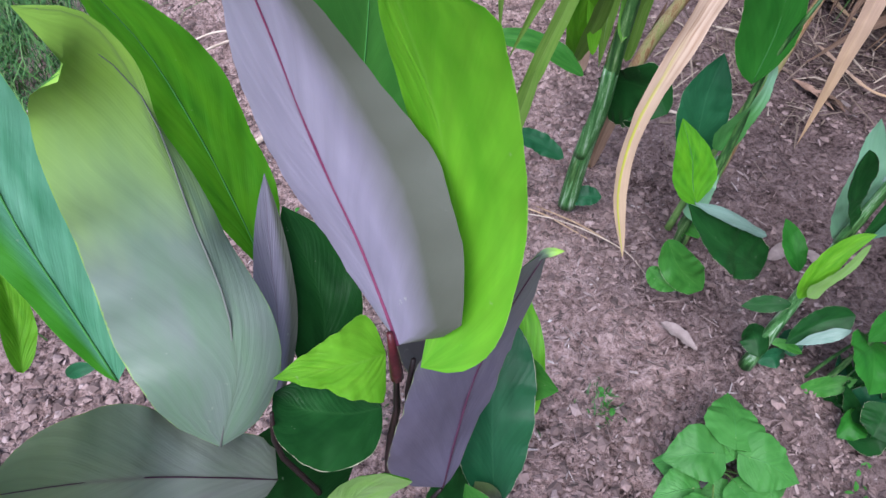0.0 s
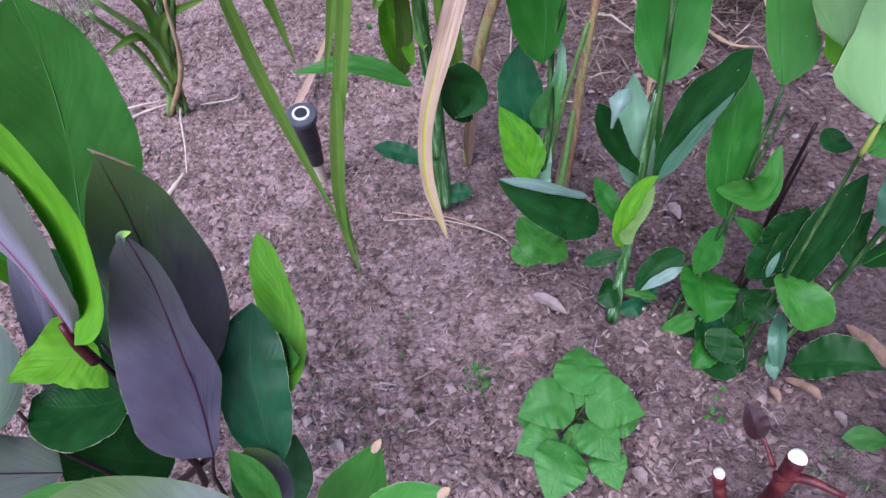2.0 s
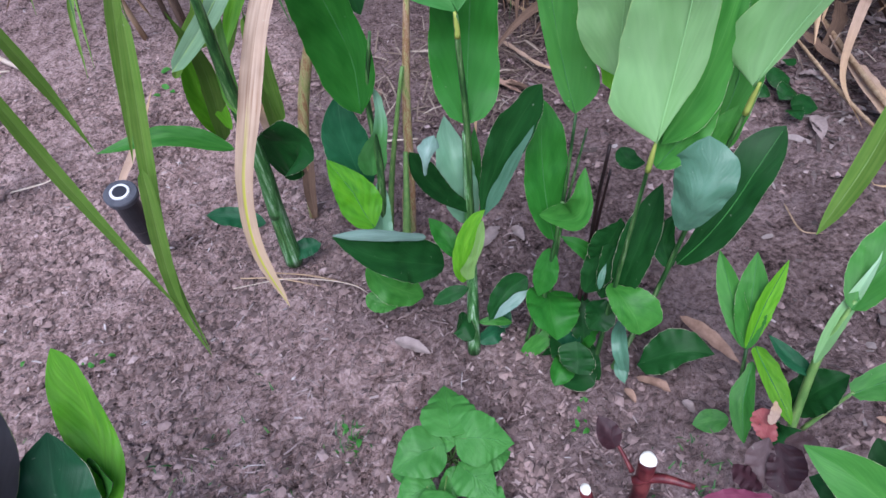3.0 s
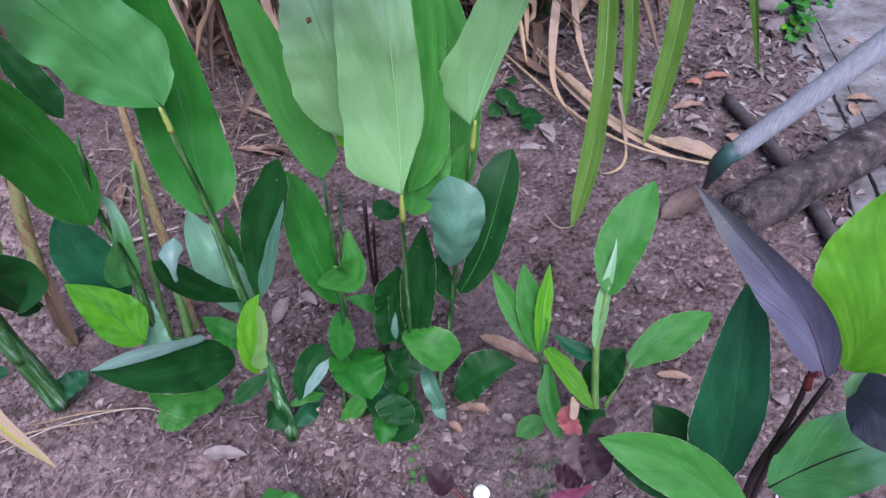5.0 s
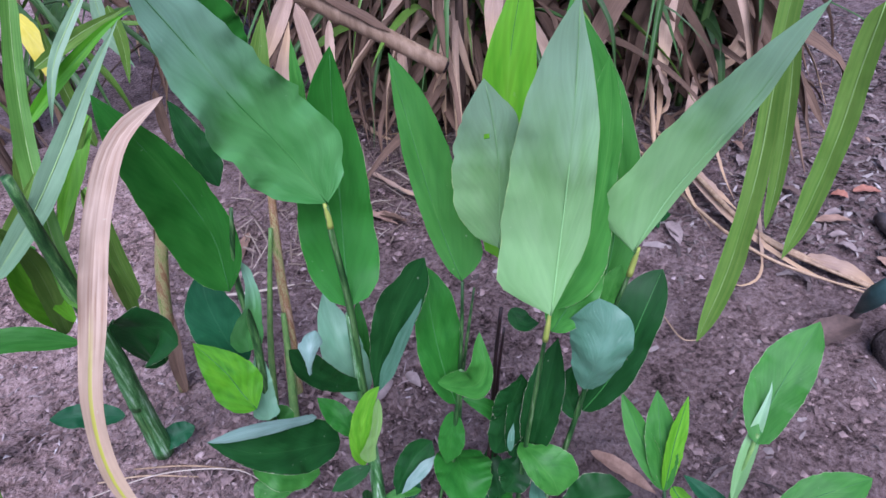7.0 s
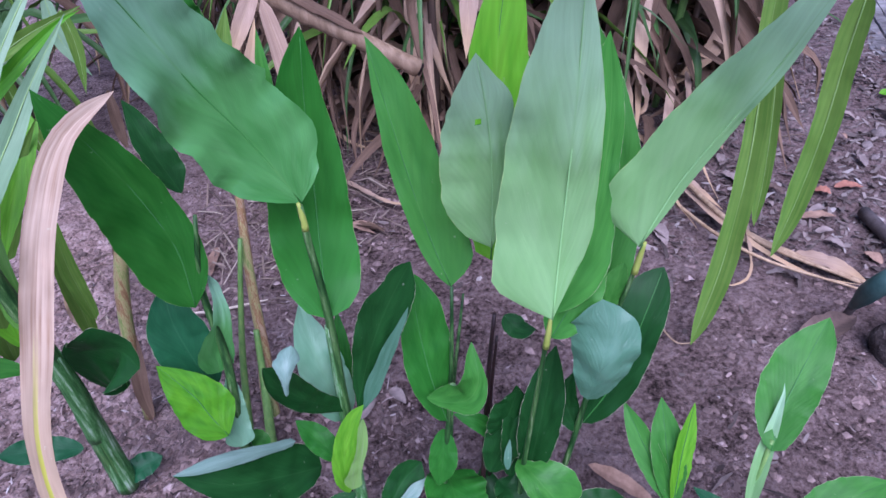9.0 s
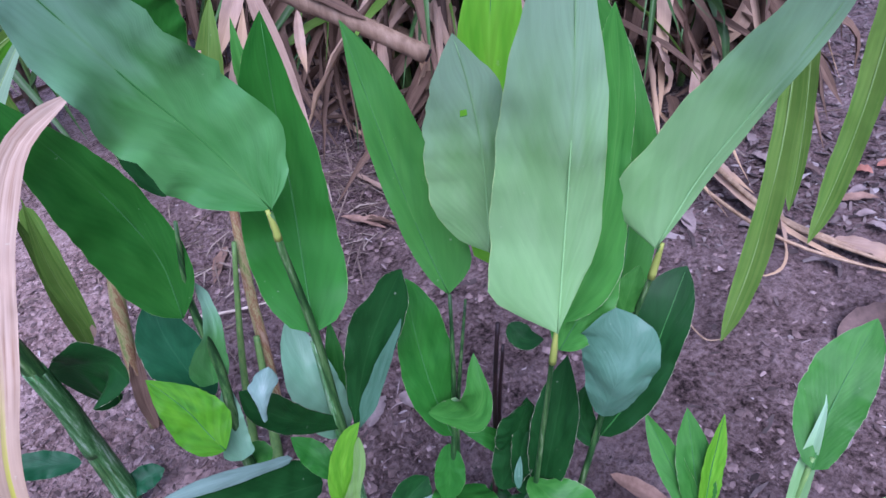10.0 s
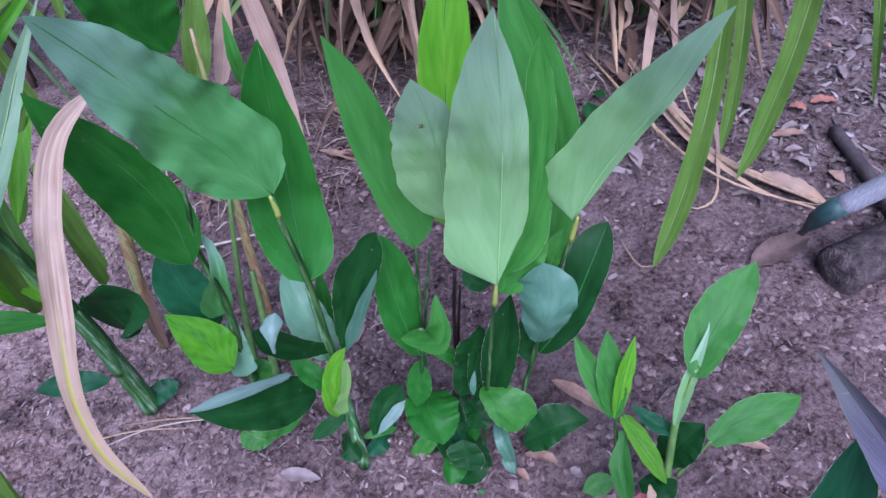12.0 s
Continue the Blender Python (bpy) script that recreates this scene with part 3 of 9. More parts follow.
def clods():
    rnd = random.Random(21)
    verts, faces = [], []
    for _ in range(95000):
        x, y = (rnd.uniform(-0.5, 1.7), 0.45 + 1.6 * rnd.random() ** 1.3)
        if x + 0.25 * y > 1.05 and rnd.random() < 0.75:
            continue
        if noise.noise(Vector((x * 5, y * 5, 2.0))) < rnd.uniform(-0.5, 0.25):
            continue
        r = 0.0013 + 0.0070 * rnd.random() ** 4
        k, z = len(verts), rise(x, y)
        for dx, dy, dz in ((1, 0, 0), (0.3, 0.95, 0.1), (-0.8, 0.6, 0), (-0.8, -0.6, 0.1), (0.3, -0.95, 0), (0, 0, 0.8), (0.4, 0.3, 0.65), (0, 0, -0.5)):
            verts.append((x + r * (dx + rnd.uniform(-0.45, 0.45)), y + r * (dy + rnd.uniform(-0.45, 0.45)), z + r * (0.75 * dz + rnd.uniform(-0.15, 0.15) + 0.15)))
        for i in range(5):
            j = (i + 1) % 5
            faces += [(k + i, k + j, k + (5 if i != 0 else 6)), (k + j, k + i, k + 7)]
        faces.append((k + 5, k, k + 6))
        faces.append((k + 1, k + 5, k + 6))
    tagged(mesh_object("soil_clods", verts, faces, [CLODS], smooth=False), "small crumbs and clods of soil", "soil", kind="stuff")


clods()

LITTER_PALE = plain_material("dead_leaf_pale", [(0.3, (0.19, 0.145, 0.135)), (0.7, (0.29, 0.235, 0.22)), (0.95, (0.42, 0.36, 0.34))], 60, 0.8, 0.4)
LITTER_TAN = plain_material("dead_leaf_tan", [(0.3, (0.20, 0.12, 0.085)), (0.7, (0.34, 0.22, 0.16)), (0.95, (0.46, 0.32, 0.24))], 60, 0.8, 0.4)
LITTER_GREY = plain_material("dead_leaf_grey", [(0.3, (0.15, 0.115, 0.108)), (0.7, (0.25, 0.20, 0.19)), (0.95, (0.35, 0.29, 0.275))], 60, 0.8, 0.4)
LITTER_DARK = plain_material("dead_leaf_dark", [(0.3, (0.075, 0.05, 0.042)), (0.7, (0.135, 0.09, 0.075)), (0.95, (0.20, 0.14, 0.12))], 60, 0.8, 0.4)
LITTER_RED = plain_material("dead_leaf_red", [(0.3, (0.26, 0.10, 0.07)), (0.7, (0.40, 0.19, 0.13)), (0.95, (0.48, 0.28, 0.21))], 60, 0.8, 0.4)
STEM_PALE = plain_material("stalk_bleached", [(0.3, (0.40, 0.32, 0.25)), (0.7, (0.58, 0.50, 0.42)), (0.95, (0.70, 0.63, 0.56))], 40, 0.75, 0.3)
CUT_WHITE = plain_material("cut_wood_white", [(0.3, (0.66, 0.63, 0.55)), (0.7, (0.80, 0.78, 0.72))], 80, 0.7, 0.3)
DEAD = [0]


def on_soil(p, extra=0.0):
    return Vector((p[0], p[1], rise(p[0], p[1]) + max(p[2], 0.0) + extra))


def dead_leaf(a, b, width, mat, label):
    DEAD[0] += 1
    rnd = random.Random(300 + DEAD[0])
    p, q = on_soil(a, 0.001), on_soil(b, 0.001)
    mid = (p + q) / 2 + Vector((0, 0, 0.004))
    v, f, slots, uvs, _ = blade_data([p, mid, q], max(width, 0.008), (rnd.uniform(-0.15, 0.15), rnd.uniform(-0.2, 0.1), 1), m=0.45, e=2.0, fold=12 + 10 * rnd.random(), curl=(rnd.uniform(0, 30), rnd.uniform(0, 30)), wave=0.05, seed=300 + DEAD[0], n=14, half=3)
    tagged(mesh_object("dead_leaf", v, f, [mat], None, "", None, uvs), label, "dead leaf", "dead leaves on the ground")


def dry_blade(pts, width, mat, label):
    DEAD[0] += 1
    line = [on_soil(p, 0.003) for p in pts]
    v, f, slots, uvs, _ = blade_data(line, width, (0.1, -0.5, 1), m=0.35, e=1.6, bp=0.25, fold=18, wave=0.06, twist=40 - 25 * (DEAD[0] % 4), seed=300 + DEAD[0], n=24, half=3)
    tagged(mesh_object("dry_strap_leaf", v, f, [mat], None, "", None, uvs), label, "dry leaf", "dry strap leaves on the ground")


STONE = plain_material("field_stone", [(0.25, (0.11, 0.085, 0.082)), (0.6, (0.20, 0.165, 0.16)), (0.9, (0.33, 0.29, 0.28))], 40, 0.85, 0.6, 0.003)


def stone(at, r):
    rnd = random.Random(int(at[0] * 977 + at[1] * 313))
    bm = bmesh.new()
    bmesh.ops.create_icosphere(bm, subdivisions=3, radius=1.0)
    shift = Vector((rnd.random() * 9, rnd.random() * 9, rnd.random() * 9))
    for v in bm.verts:
        v.co = v.co * (1 + 0.25 * noise.noise(v.co * 1.3 + shift) + 0.08 * noise.noise(v.co * 4 + shift))
        v.co = Vector((v.co.x * r * 1.15, v.co.y * r * 0.85, v.co.z * r * 0.6))
    me = bpy.data.meshes.new("stone")
    bm.to_mesh(me)
    bm.free()
    me.materials.append(STONE)
    me.polygons.foreach_set("use_smooth", [True] * len(me.polygons))
    ob = new("stone", me)
    ob.location = on_soil((at[0], at[1], 0), r * 0.3)
    tagged(ob, "rounded brown-grey stone lying on the soil", "stone", "stones by the path")


def dry_stem(pts, r, mat, label):
    line = [on_soil(p, r * 0.6) for p in pts]
    ob = tube("dry_stalk", line, (r * 0.8, r, r * 0.5), mat, None, "", 7, 18, (0.3, 0.66))
    tagged(ob, label, "dry stalk", "dry stalks on the ground")


def cut_face(plant, at, way, r):
    """The pale sawn end of a stem, slightly domed and uneven."""
    at, way = Vector(at), Vector(way)
    side = way.orthogonal().normalized()
    other = way.cross(side)
    verts = [at + way * 0.0016]
    for ring, lift in ((0.55, 0.0012), (0.93, 0.0008), (0.99, -0.001)):
        for j in range(16):
            a = 2 * math.pi * j / 16
            rr = r * ring * (1 + 0.05 * math.sin(3 * a + 1))
            verts.append(at + side * math.cos(a) * rr + other * math.sin(a) * rr + way * lift)
    faces = [(0, 1 + j, 1 + (j + 1) % 16) for j in range(16)]
    for k in range(2):
        for j in range(16):
            a, b = 1 + k * 16 + j, 1 + k * 16 + (j + 1) % 16
            faces.append((a, a + 16, b + 16, b))
    mesh_object("cut_face", verts, faces, [CUT_WHITE], plant, "white sawn cut face")


SPRINKLER = ((0.288, 1.282, 0.000), (0.305, 1.231, 0.187))
HANDLE = ((1.591, 0.788, 0.005), (1.536, 0.735, 0.143), (1.677, 0.491, 0.557))
LOG = ((1.540, 0.687, 0.035), (2.402, 0.527, 0.035))
ROD = ((1.892, 0.917, 0.018), (1.734, 0.687, 0.018), (1.561, 0.506, 0.018))
KERB = ((2.379, 0.987, 0.020), (1.960, 0.678, 0.020))
dead_leaf((0.639, 0.942, 0.006), (0.684, 0.903, 0.006), 0.022, LITTER_PALE, "pale dry leaf lying on the soil")
dead_leaf((0.826, 1.072, 0.006), (0.873, 1.106, 0.006), 0.025, LITTER_PALE, "whitish dry leaf on the soil")
dead_leaf((0.890, 1.093, 0.006), (0.898, 1.058, 0.006), 0.020, LITTER_PALE, "whitish dry leaf on the soil")
dead_leaf((1.040, 0.821, 0.006), (1.078, 0.729, 0.006), 0.023, LITTER_TAN, "long tan dry leaf on the soil")
dead_leaf((1.543, 1.151, 0.006), (1.511, 1.086, 0.006), 0.031, LITTER_PALE, "whitish dry leaf on the mulch")
dead_leaf((1.467, 0.543, 0.006), (1.481, 0.514, 0.006), 0.035, LITTER_PALE, "bleached dry leaf on the mulch")
dead_leaf((1.770, 0.922, 0.006), (1.773, 0.882, 0.006), 0.021, LITTER_PALE, "bleached dry leaf on the mulch")
dead_leaf((1.954, 1.009, 0.006), (2.006, 0.974, 0.006), 0.027, LITTER_RED, "reddish dry leaf on the mulch")
dead_leaf((1.179, 0.603, 0.006), (1.213, 0.565, 0.006), 0.012, LITTER_TAN, "brown dry leaf on the soil")
dead_leaf((1.018, 1.578, 0.006), (1.076, 1.481, 0.006), 0.021, LITTER_TAN, "tan dry leaf on the soil")
dead_leaf((0.948, 0.746, 0.006), (0.966, 0.722, 0.006), 0.017, LITTER_TAN, "tan dry leaf on the soil")
dead_leaf((0.914, 0.751, 0.006), (0.919, 0.728, 0.006), 0.013, LITTER_TAN, "tan dry leaf on the soil")
dead_leaf((0.716, 0.665, 0.006), (0.727, 0.645, 0.006), 0.016, LITTER_PALE, "pale dry leaf on the soil")
dead_leaf((0.937, 0.760, 0.006), (0.966, 0.728, 0.006), 0.012, LITTER_TAN, "tan dry leaf on the soil")
dead_leaf((1.268, 0.476, 0.006), (1.259, 0.455, 0.006), 0.024, LITTER_PALE, "whitish dry leaf on the soil")
dead_leaf((0.788, 1.639, 0.006), (0.734, 1.537, 0.006), 0.026, LITTER_TAN, "brown dry leaf on the soil")
dead_leaf((1.047, 1.549, 0.006), (1.093, 1.473, 0.006), 0.023, LITTER_TAN, "tan dry leaf on the soil")
dead_leaf((1.529, 1.139, 0.006), (1.524, 1.096, 0.006), 0.028, LITTER_PALE, "bleached dry leaf on the mulch")
dead_leaf((1.907, 1.028, 0.006), (1.916, 0.995, 0.006), 0.026, LITTER_RED, "reddish dry leaf on the mulch")
dead_leaf((1.798, 0.990, 0.006), (1.856, 0.948, 0.006), 0.028, LITTER_TAN, "tan dry leaf on the mulch")
dead_leaf((1.813, 1.192, 0.006), (1.797, 1.113, 0.006), 0.027, LITTER_PALE, "bleached dry leaf on the mulch")
dead_leaf((0.971, 0.705, 0.006), (0.979, 0.686, 0.006), 0.015, LITTER_PALE, "pale dry leaf on the soil")
dead_leaf((0.347, 0.736, 0.006), (0.361, 0.718, 0.006), 0.016, LITTER_PALE, "whitish chip on the soil")
dry_stem([(0.408, 1.151, 0.005), (0.507, 1.127, 0.012), (0.599, 1.077, 0.008), (0.636, 1.025, 0.004)], 0.0011, STEM_PALE, "thin dry grass stem on the soil")
dry_stem([(-0.043, 1.598, 0.030), (-0.047, 1.552, 0.020), (-0.001, 1.413, 0.030), (0.007, 1.350, 0.010)], 0.003, STEM_PALE, "bleached bent stalk on the soil")
dry_stem([(-0.007, 1.575, 0.010), (0.078, 1.569, 0.020), (0.080, 1.615, 0.020)], 0.002, STEM_PALE, "bleached bent stalk on the soil")
dry_stem([(-0.215, 1.506, 0.010), (-0.156, 1.569, 0.020), (-0.079, 1.599, 0.020)], 0.003, STEM_PALE, "bleached stalk on the soil")
dry_stem([(-0.233, 1.568, 0.010), (-0.185, 1.588, 0.020), (-0.106, 1.612, 0.020)], 0.0025, STEM_PALE, "bleached stalk on the soil")
dry_stem([(-0.042, 1.247, 0.004), (-0.009, 1.276, 0.012), (0.017, 1.323, 0.020)], 0.006, STEM_PALE, "papery dry sheath on the soil")
dry_stem([(1.685, 1.215, 0.020), (1.630, 1.019, 0.030), (1.654, 0.911, 0.020), (1.694, 0.785, 0.010)], 0.006, STEM_TAN, "long dry cane stalk on the mulch")
dry_stem([(1.729, 1.483, 0.010), (1.574, 1.014, 0.030), (1.674, 0.781, 0.010)], 0.004, STEM_TAN, "long dry cane stalk on the mulch")
dry_stem([(1.822, 1.498, 0.020), (1.668, 1.181, 0.040), (1.624, 0.988, 0.030), (1.678, 0.807, 0.010)], 0.006, STEM_TAN, "long dry cane stalk on the mulch")
dry_stem([(1.338, 0.970, 0.004), (1.313, 0.904, 0.012), (1.337, 0.883, 0.010)], 0.0015, STEM_TAN, "thin dry tendril on the soil")
dry_stem([(-0.435, 2.278, 0.020), (-0.253, 2.149, 0.030), (-0.102, 2.139, 0.020)], 0.005, STEM_PALE, "bleached stalk on the soil")
dry_stem([(-0.228, 2.375, 0.020), (-0.129, 2.202, 0.020), (-0.039, 2.107, 0.010)], 0.008, STEM_PALE, "papery dry sheath on the soil")
dry_stem([(0.472, 1.164, 0.004), (0.542, 1.123, 0.012), (0.611, 1.072, 0.004)], 0.0015, STEM_TAN, "thin dry grass stem on the soil")
dry_stem([(0.424, 1.165, 0.004), (0.485, 1.139, 0.010), (0.551, 1.100, 0.004)], 0.0015, STEM_TAN, "thin dry grass stem on the soil")
dry_stem([(0.670, 1.463, 0.010), (0.730, 1.435, 0.015), (0.813, 1.415, 0.010)], 0.003, STEM_PALE, "grey dry stalk on the soil")
dry_blade([(1.807, 1.483, 0.030), (1.653, 1.150, 0.030), (1.611, 1.001, 0.030), (1.619, 0.873, 0.020), (1.679, 0.801, 0.010)], 0.020, DRY, "long tan strap leaf lying on the mulch")
dry_blade([(1.999, 1.502, 0.120), (1.793, 1.343, 0.080), (1.629, 1.195, 0.050), (1.579, 1.069, 0.010)], 0.024, DRY, "curling tan strap leaf on the mulch")
dry_blade([(1.988, 1.455, 0.120), (1.825, 1.295, 0.070), (1.749, 1.196, 0.030), (1.712, 1.120, 0.010)], 0.021, DRY, "curling tan strap leaf on the mulch")
dry_blade([(1.738, 1.097, 0.030), (1.603, 0.980, 0.030), (1.527, 0.925, 0.020), (1.488, 0.934, 0.010), (1.489, 0.955, 0.010)], 0.016, DRY, "looped tan strap leaf on the mulch")
dry_blade([(1.659, 0.921, 0.020), (1.679, 0.854, 0.020), (1.705, 0.803, 0.005)], 0.032, DRY, "broad tan dry leaf on the mulch")
dry_blade([(1.713, 1.403, 0.020), (1.689, 1.284, 0.020), (1.720, 1.239, 0.010)], 0.029, DRY_BROWN, "brown dry leaf on the mulch")
dry_blade([(1.819, 1.425, 0.060), (1.762, 1.362, 0.040), (1.684, 1.316, 0.010)], 0.036, DRY_BROWN, "brown dry leaf on the mulch")
dry_blade([(0.216, 1.433, 0.010), (0.230, 1.486, 0.030), (0.260, 1.632, 0.030), (0.274, 1.865, 0.020)], 0.019, DRY, "beige curled dry sheath behind the sprinkler")
dry_blade([(1.019, 2.869, 0.100), (1.245, 2.859, 0.100), (1.462, 2.962, 0.100)], 0.047, DRY_BROWN, "brown dry leaf in the tangle")
dry_blade([(1.183, 2.151, 0.030), (1.200, 1.819, 0.030), (1.275, 1.774, 0.010)], 0.021, DRY, "tan strap leaf on the soil")
dry_blade([(1.115, 1.711, 0.010), (1.147, 1.534, 0.020), (1.225, 1.514, 0.010)], 0.016, DRY, "tan strap leaf on the soil")
dry_blade([(1.058, 1.531, 0.010), (1.074, 1.490, 0.020), (1.096, 1.467, 0.010)], 0.020, DRY_BROWN, "brown dry leaf on the soil")
dry_blade([(1.744, 1.426, 0.200), (1.799, 1.420, 0.100), (1.784, 1.448, 0.030)], 0.037, DRY, "drooping tan leaf of the tangle")
dry_blade([(1.724, 1.241, 0.020), (1.679, 1.139, 0.030), (1.686, 1.091, 0.010)], 0.021, DRY, "tan strap leaf on the mulch")
stone((2.275, 1.080, 0.000), 0.020)
stone((2.196, 1.067, 0.000), 0.014)
stone((2.221, 1.018, 0.000), 0.012)
stone((2.150, 1.025, 0.000), 0.010)
stone((2.406, 1.094, -0.000), 0.038)
stone((2.304, 1.024, 0.000), 0.030)
dead_leaf((1.462, 0.790, 0.004), (1.590, 0.766, 0.010), 0.052, LITTER_DARK, "broad brown dead leaf lying under the tool")
dead_leaf((1.991, 1.414, 0.006), (2.042, 1.387, 0.008), 0.025, LITTER_PALE, "bleached dry leaf on the mulch")
dead_leaf((2.284, 1.459, 0.006), (2.272, 1.472, 0.008), 0.011, LITTER_TAN, "tan dry leaf on the mulch")
dead_leaf((1.664, 0.583, 0.006), (1.682, 0.621, 0.008), 0.022, LITTER_GREY, "grey-brown dead leaf on the mulch")
dead_leaf((1.365, 1.486, 0.006), (1.398, 1.487, 0.008), 0.020, LITTER_PALE, "bleached dry leaf on the mulch")
dead_leaf((2.328, 0.826, 0.006), (2.340, 0.866, 0.008), 0.019, LITTER_TAN, "tan dry leaf on the mulch")
dead_leaf((2.455, 1.612, 0.006), (2.471, 1.633, 0.008), 0.016, LITTER_PALE, "bleached dry leaf on the mulch")
dead_leaf((1.598, 1.513, 0.006), (1.639, 1.531, 0.008), 0.020, LITTER_GREY, "grey-brown dead leaf on the mulch")
dead_leaf((2.255, 1.075, 0.006), (2.293, 1.089, 0.008), 0.018, LITTER_PALE, "bleached dry leaf on the mulch")
dead_leaf((2.431, 0.915, 0.006), (2.405, 0.941, 0.008), 0.019, LITTER_PALE, "bleached dry leaf on the mulch")
dead_leaf((1.761, 1.370, 0.006), (1.762, 1.411, 0.008), 0.025, LITTER_GREY, "grey-brown dead leaf on the mulch")
dead_leaf((1.615, 0.911, 0.006), (1.614, 0.875, 0.008), 0.022, LITTER_GREY, "grey-brown dead leaf on the mulch")
dead_leaf((2.311, 0.498, 0.006), (2.294, 0.484, 0.008), 0.011, LITTER_TAN, "tan dry leaf on the mulch")
dead_leaf((1.609, 1.651, 0.006), (1.621, 1.676, 0.008), 0.015, LITTER_PALE, "bleached dry leaf on the mulch")
dead_leaf((1.996, 1.387, 0.006), (2.032, 1.407, 0.008), 0.018, LITTER_DARK, "dark brown dead leaf on the mulch")
dead_leaf((1.870, 0.978, 0.006), (1.825, 0.991, 0.008), 0.020, LITTER_GREY, "grey-brown dead leaf on the mulch")
dead_leaf((2.232, 0.884, 0.006), (2.269, 0.925, 0.008), 0.026, LITTER_GREY, "grey-brown dead leaf on the mulch")
dead_leaf((2.290, 0.833, 0.006), (2.353, 0.824, 0.008), 0.026, LITTER_GREY, "grey-brown dead leaf on the mulch")
dead_leaf((2.446, 1.345, 0.006), (2.470, 1.329, 0.008), 0.014, LITTER_PALE, "bleached dry leaf on the mulch")
dead_leaf((1.659, 1.735, 0.006), (1.637, 1.770, 0.008), 0.020, LITTER_PALE, "bleached dry leaf on the mulch")
dead_leaf((1.814, 1.120, 0.006), (1.822, 1.093, 0.008), 0.018, LITTER_GREY, "grey-brown dead leaf on the mulch")
dead_leaf((2.088, 1.313, 0.006), (2.081, 1.349, 0.008), 0.016, LITTER_GREY, "grey-brown dead leaf on the mulch")
dead_leaf((1.508, 1.725, 0.006), (1.528, 1.768, 0.008), 0.025, LITTER_PALE, "bleached dry leaf on the mulch")
dead_leaf((1.790, 1.456, 0.006), (1.764, 1.456, 0.008), 0.014, LITTER_GREY, "grey-brown dead leaf on the mulch")
dead_leaf((1.620, 1.287, 0.006), (1.644, 1.251, 0.008), 0.023, LITTER_GREY, "grey-brown dead leaf on the mulch")
dead_leaf((2.468, 1.693, 0.006), (2.484, 1.667, 0.008), 0.018, LITTER_GREY, "grey-brown dead leaf on the mulch")
dead_leaf((1.712, 1.252, 0.006), (1.697, 1.296, 0.008), 0.018, LITTER_DARK, "dark brown dead leaf on the mulch")
dead_leaf((2.196, 1.278, 0.006), (2.180, 1.284, 0.008), 0.010, LITTER_TAN, "tan dry leaf on the mulch")
dead_leaf((1.778, 0.944, 0.006), (1.806, 0.925, 0.008), 0.019, LITTER_PALE, "bleached dry leaf on the mulch")
dead_leaf((1.623, 1.688, 0.006), (1.572, 1.672, 0.008), 0.024, LITTER_PALE, "bleached dry leaf on the mulch")
dead_leaf((1.892, 0.842, 0.006), (1.880, 0.886, 0.008), 0.018, LITTER_GREY, "grey-brown dead leaf on the mulch")
dead_leaf((2.255, 0.995, 0.006), (2.279, 1.025, 0.008), 0.020, LITTER_DARK, "dark brown dead leaf on the mulch")
dead_leaf((1.667, 1.070, 0.006), (1.675, 1.053, 0.008), 0.012, LITTER_PALE, "bleached dry leaf on the mulch")
dead_leaf((1.878, 0.873, 0.006), (1.915, 0.867, 0.008), 0.019, LITTER_GREY, "grey-brown dead leaf on the mulch")
dead_leaf((1.544, 1.714, 0.006), (1.491, 1.678, 0.008), 0.025, LITTER_GREY, "grey-brown dead leaf on the mulch")
dead_leaf((2.150, 0.841, 0.006), (2.141, 0.866, 0.008), 0.010, LITTER_GREY, "grey-brown dead leaf on the mulch")
dead_leaf((2.447, 0.769, 0.006), (2.424, 0.772, 0.008), 0.012, LITTER_DARK, "dark brown dead leaf on the mulch")
dead_leaf((2.485, 0.831, 0.006), (2.454, 0.808, 0.008), 0.018, LITTER_PALE, "bleached dry leaf on the mulch")
dead_leaf((2.106, 1.248, 0.006), (2.098, 1.230, 0.008), 0.010, LITTER_DARK, "dark brown dead leaf on the mulch")
dead_leaf((2.076, 0.590, 0.006), (2.085, 0.566, 0.008), 0.013, LITTER_DARK, "dark brown dead leaf on the mulch")
dead_leaf((1.927, 1.371, 0.006), (1.894, 1.400, 0.008), 0.018, LITTER_GREY, "grey-brown dead leaf on the mulch")
dead_leaf((2.071, 1.385, 0.006), (2.058, 1.424, 0.008), 0.017, LITTER_PALE, "bleached dry leaf on the mulch")
dead_leaf((2.088, 1.013, 0.006), (2.123, 1.057, 0.008), 0.022, LITTER_GREY, "grey-brown dead leaf on the mulch")
dead_leaf((2.089, 1.605, 0.006), (2.053, 1.596, 0.008), 0.019, LITTER_PALE, "bleached dry leaf on the mulch")
dead_leaf((2.219, 1.313, 0.006), (2.274, 1.312, 0.008), 0.022, LITTER_GREY, "grey-brown dead leaf on the mulch")
dead_leaf((2.022, 1.688, 0.006), (2.041, 1.677, 0.008), 0.012, LITTER_TAN, "tan dry leaf on the mulch")
dead_leaf((2.041, 1.419, 0.006), (2.016, 1.438, 0.008), 0.019, LITTER_DARK, "dark brown dead leaf on the mulch")
dead_leaf((1.960, 1.086, 0.006), (1.952, 1.063, 0.008), 0.016, LITTER_TAN, "tan dry leaf on the mulch")
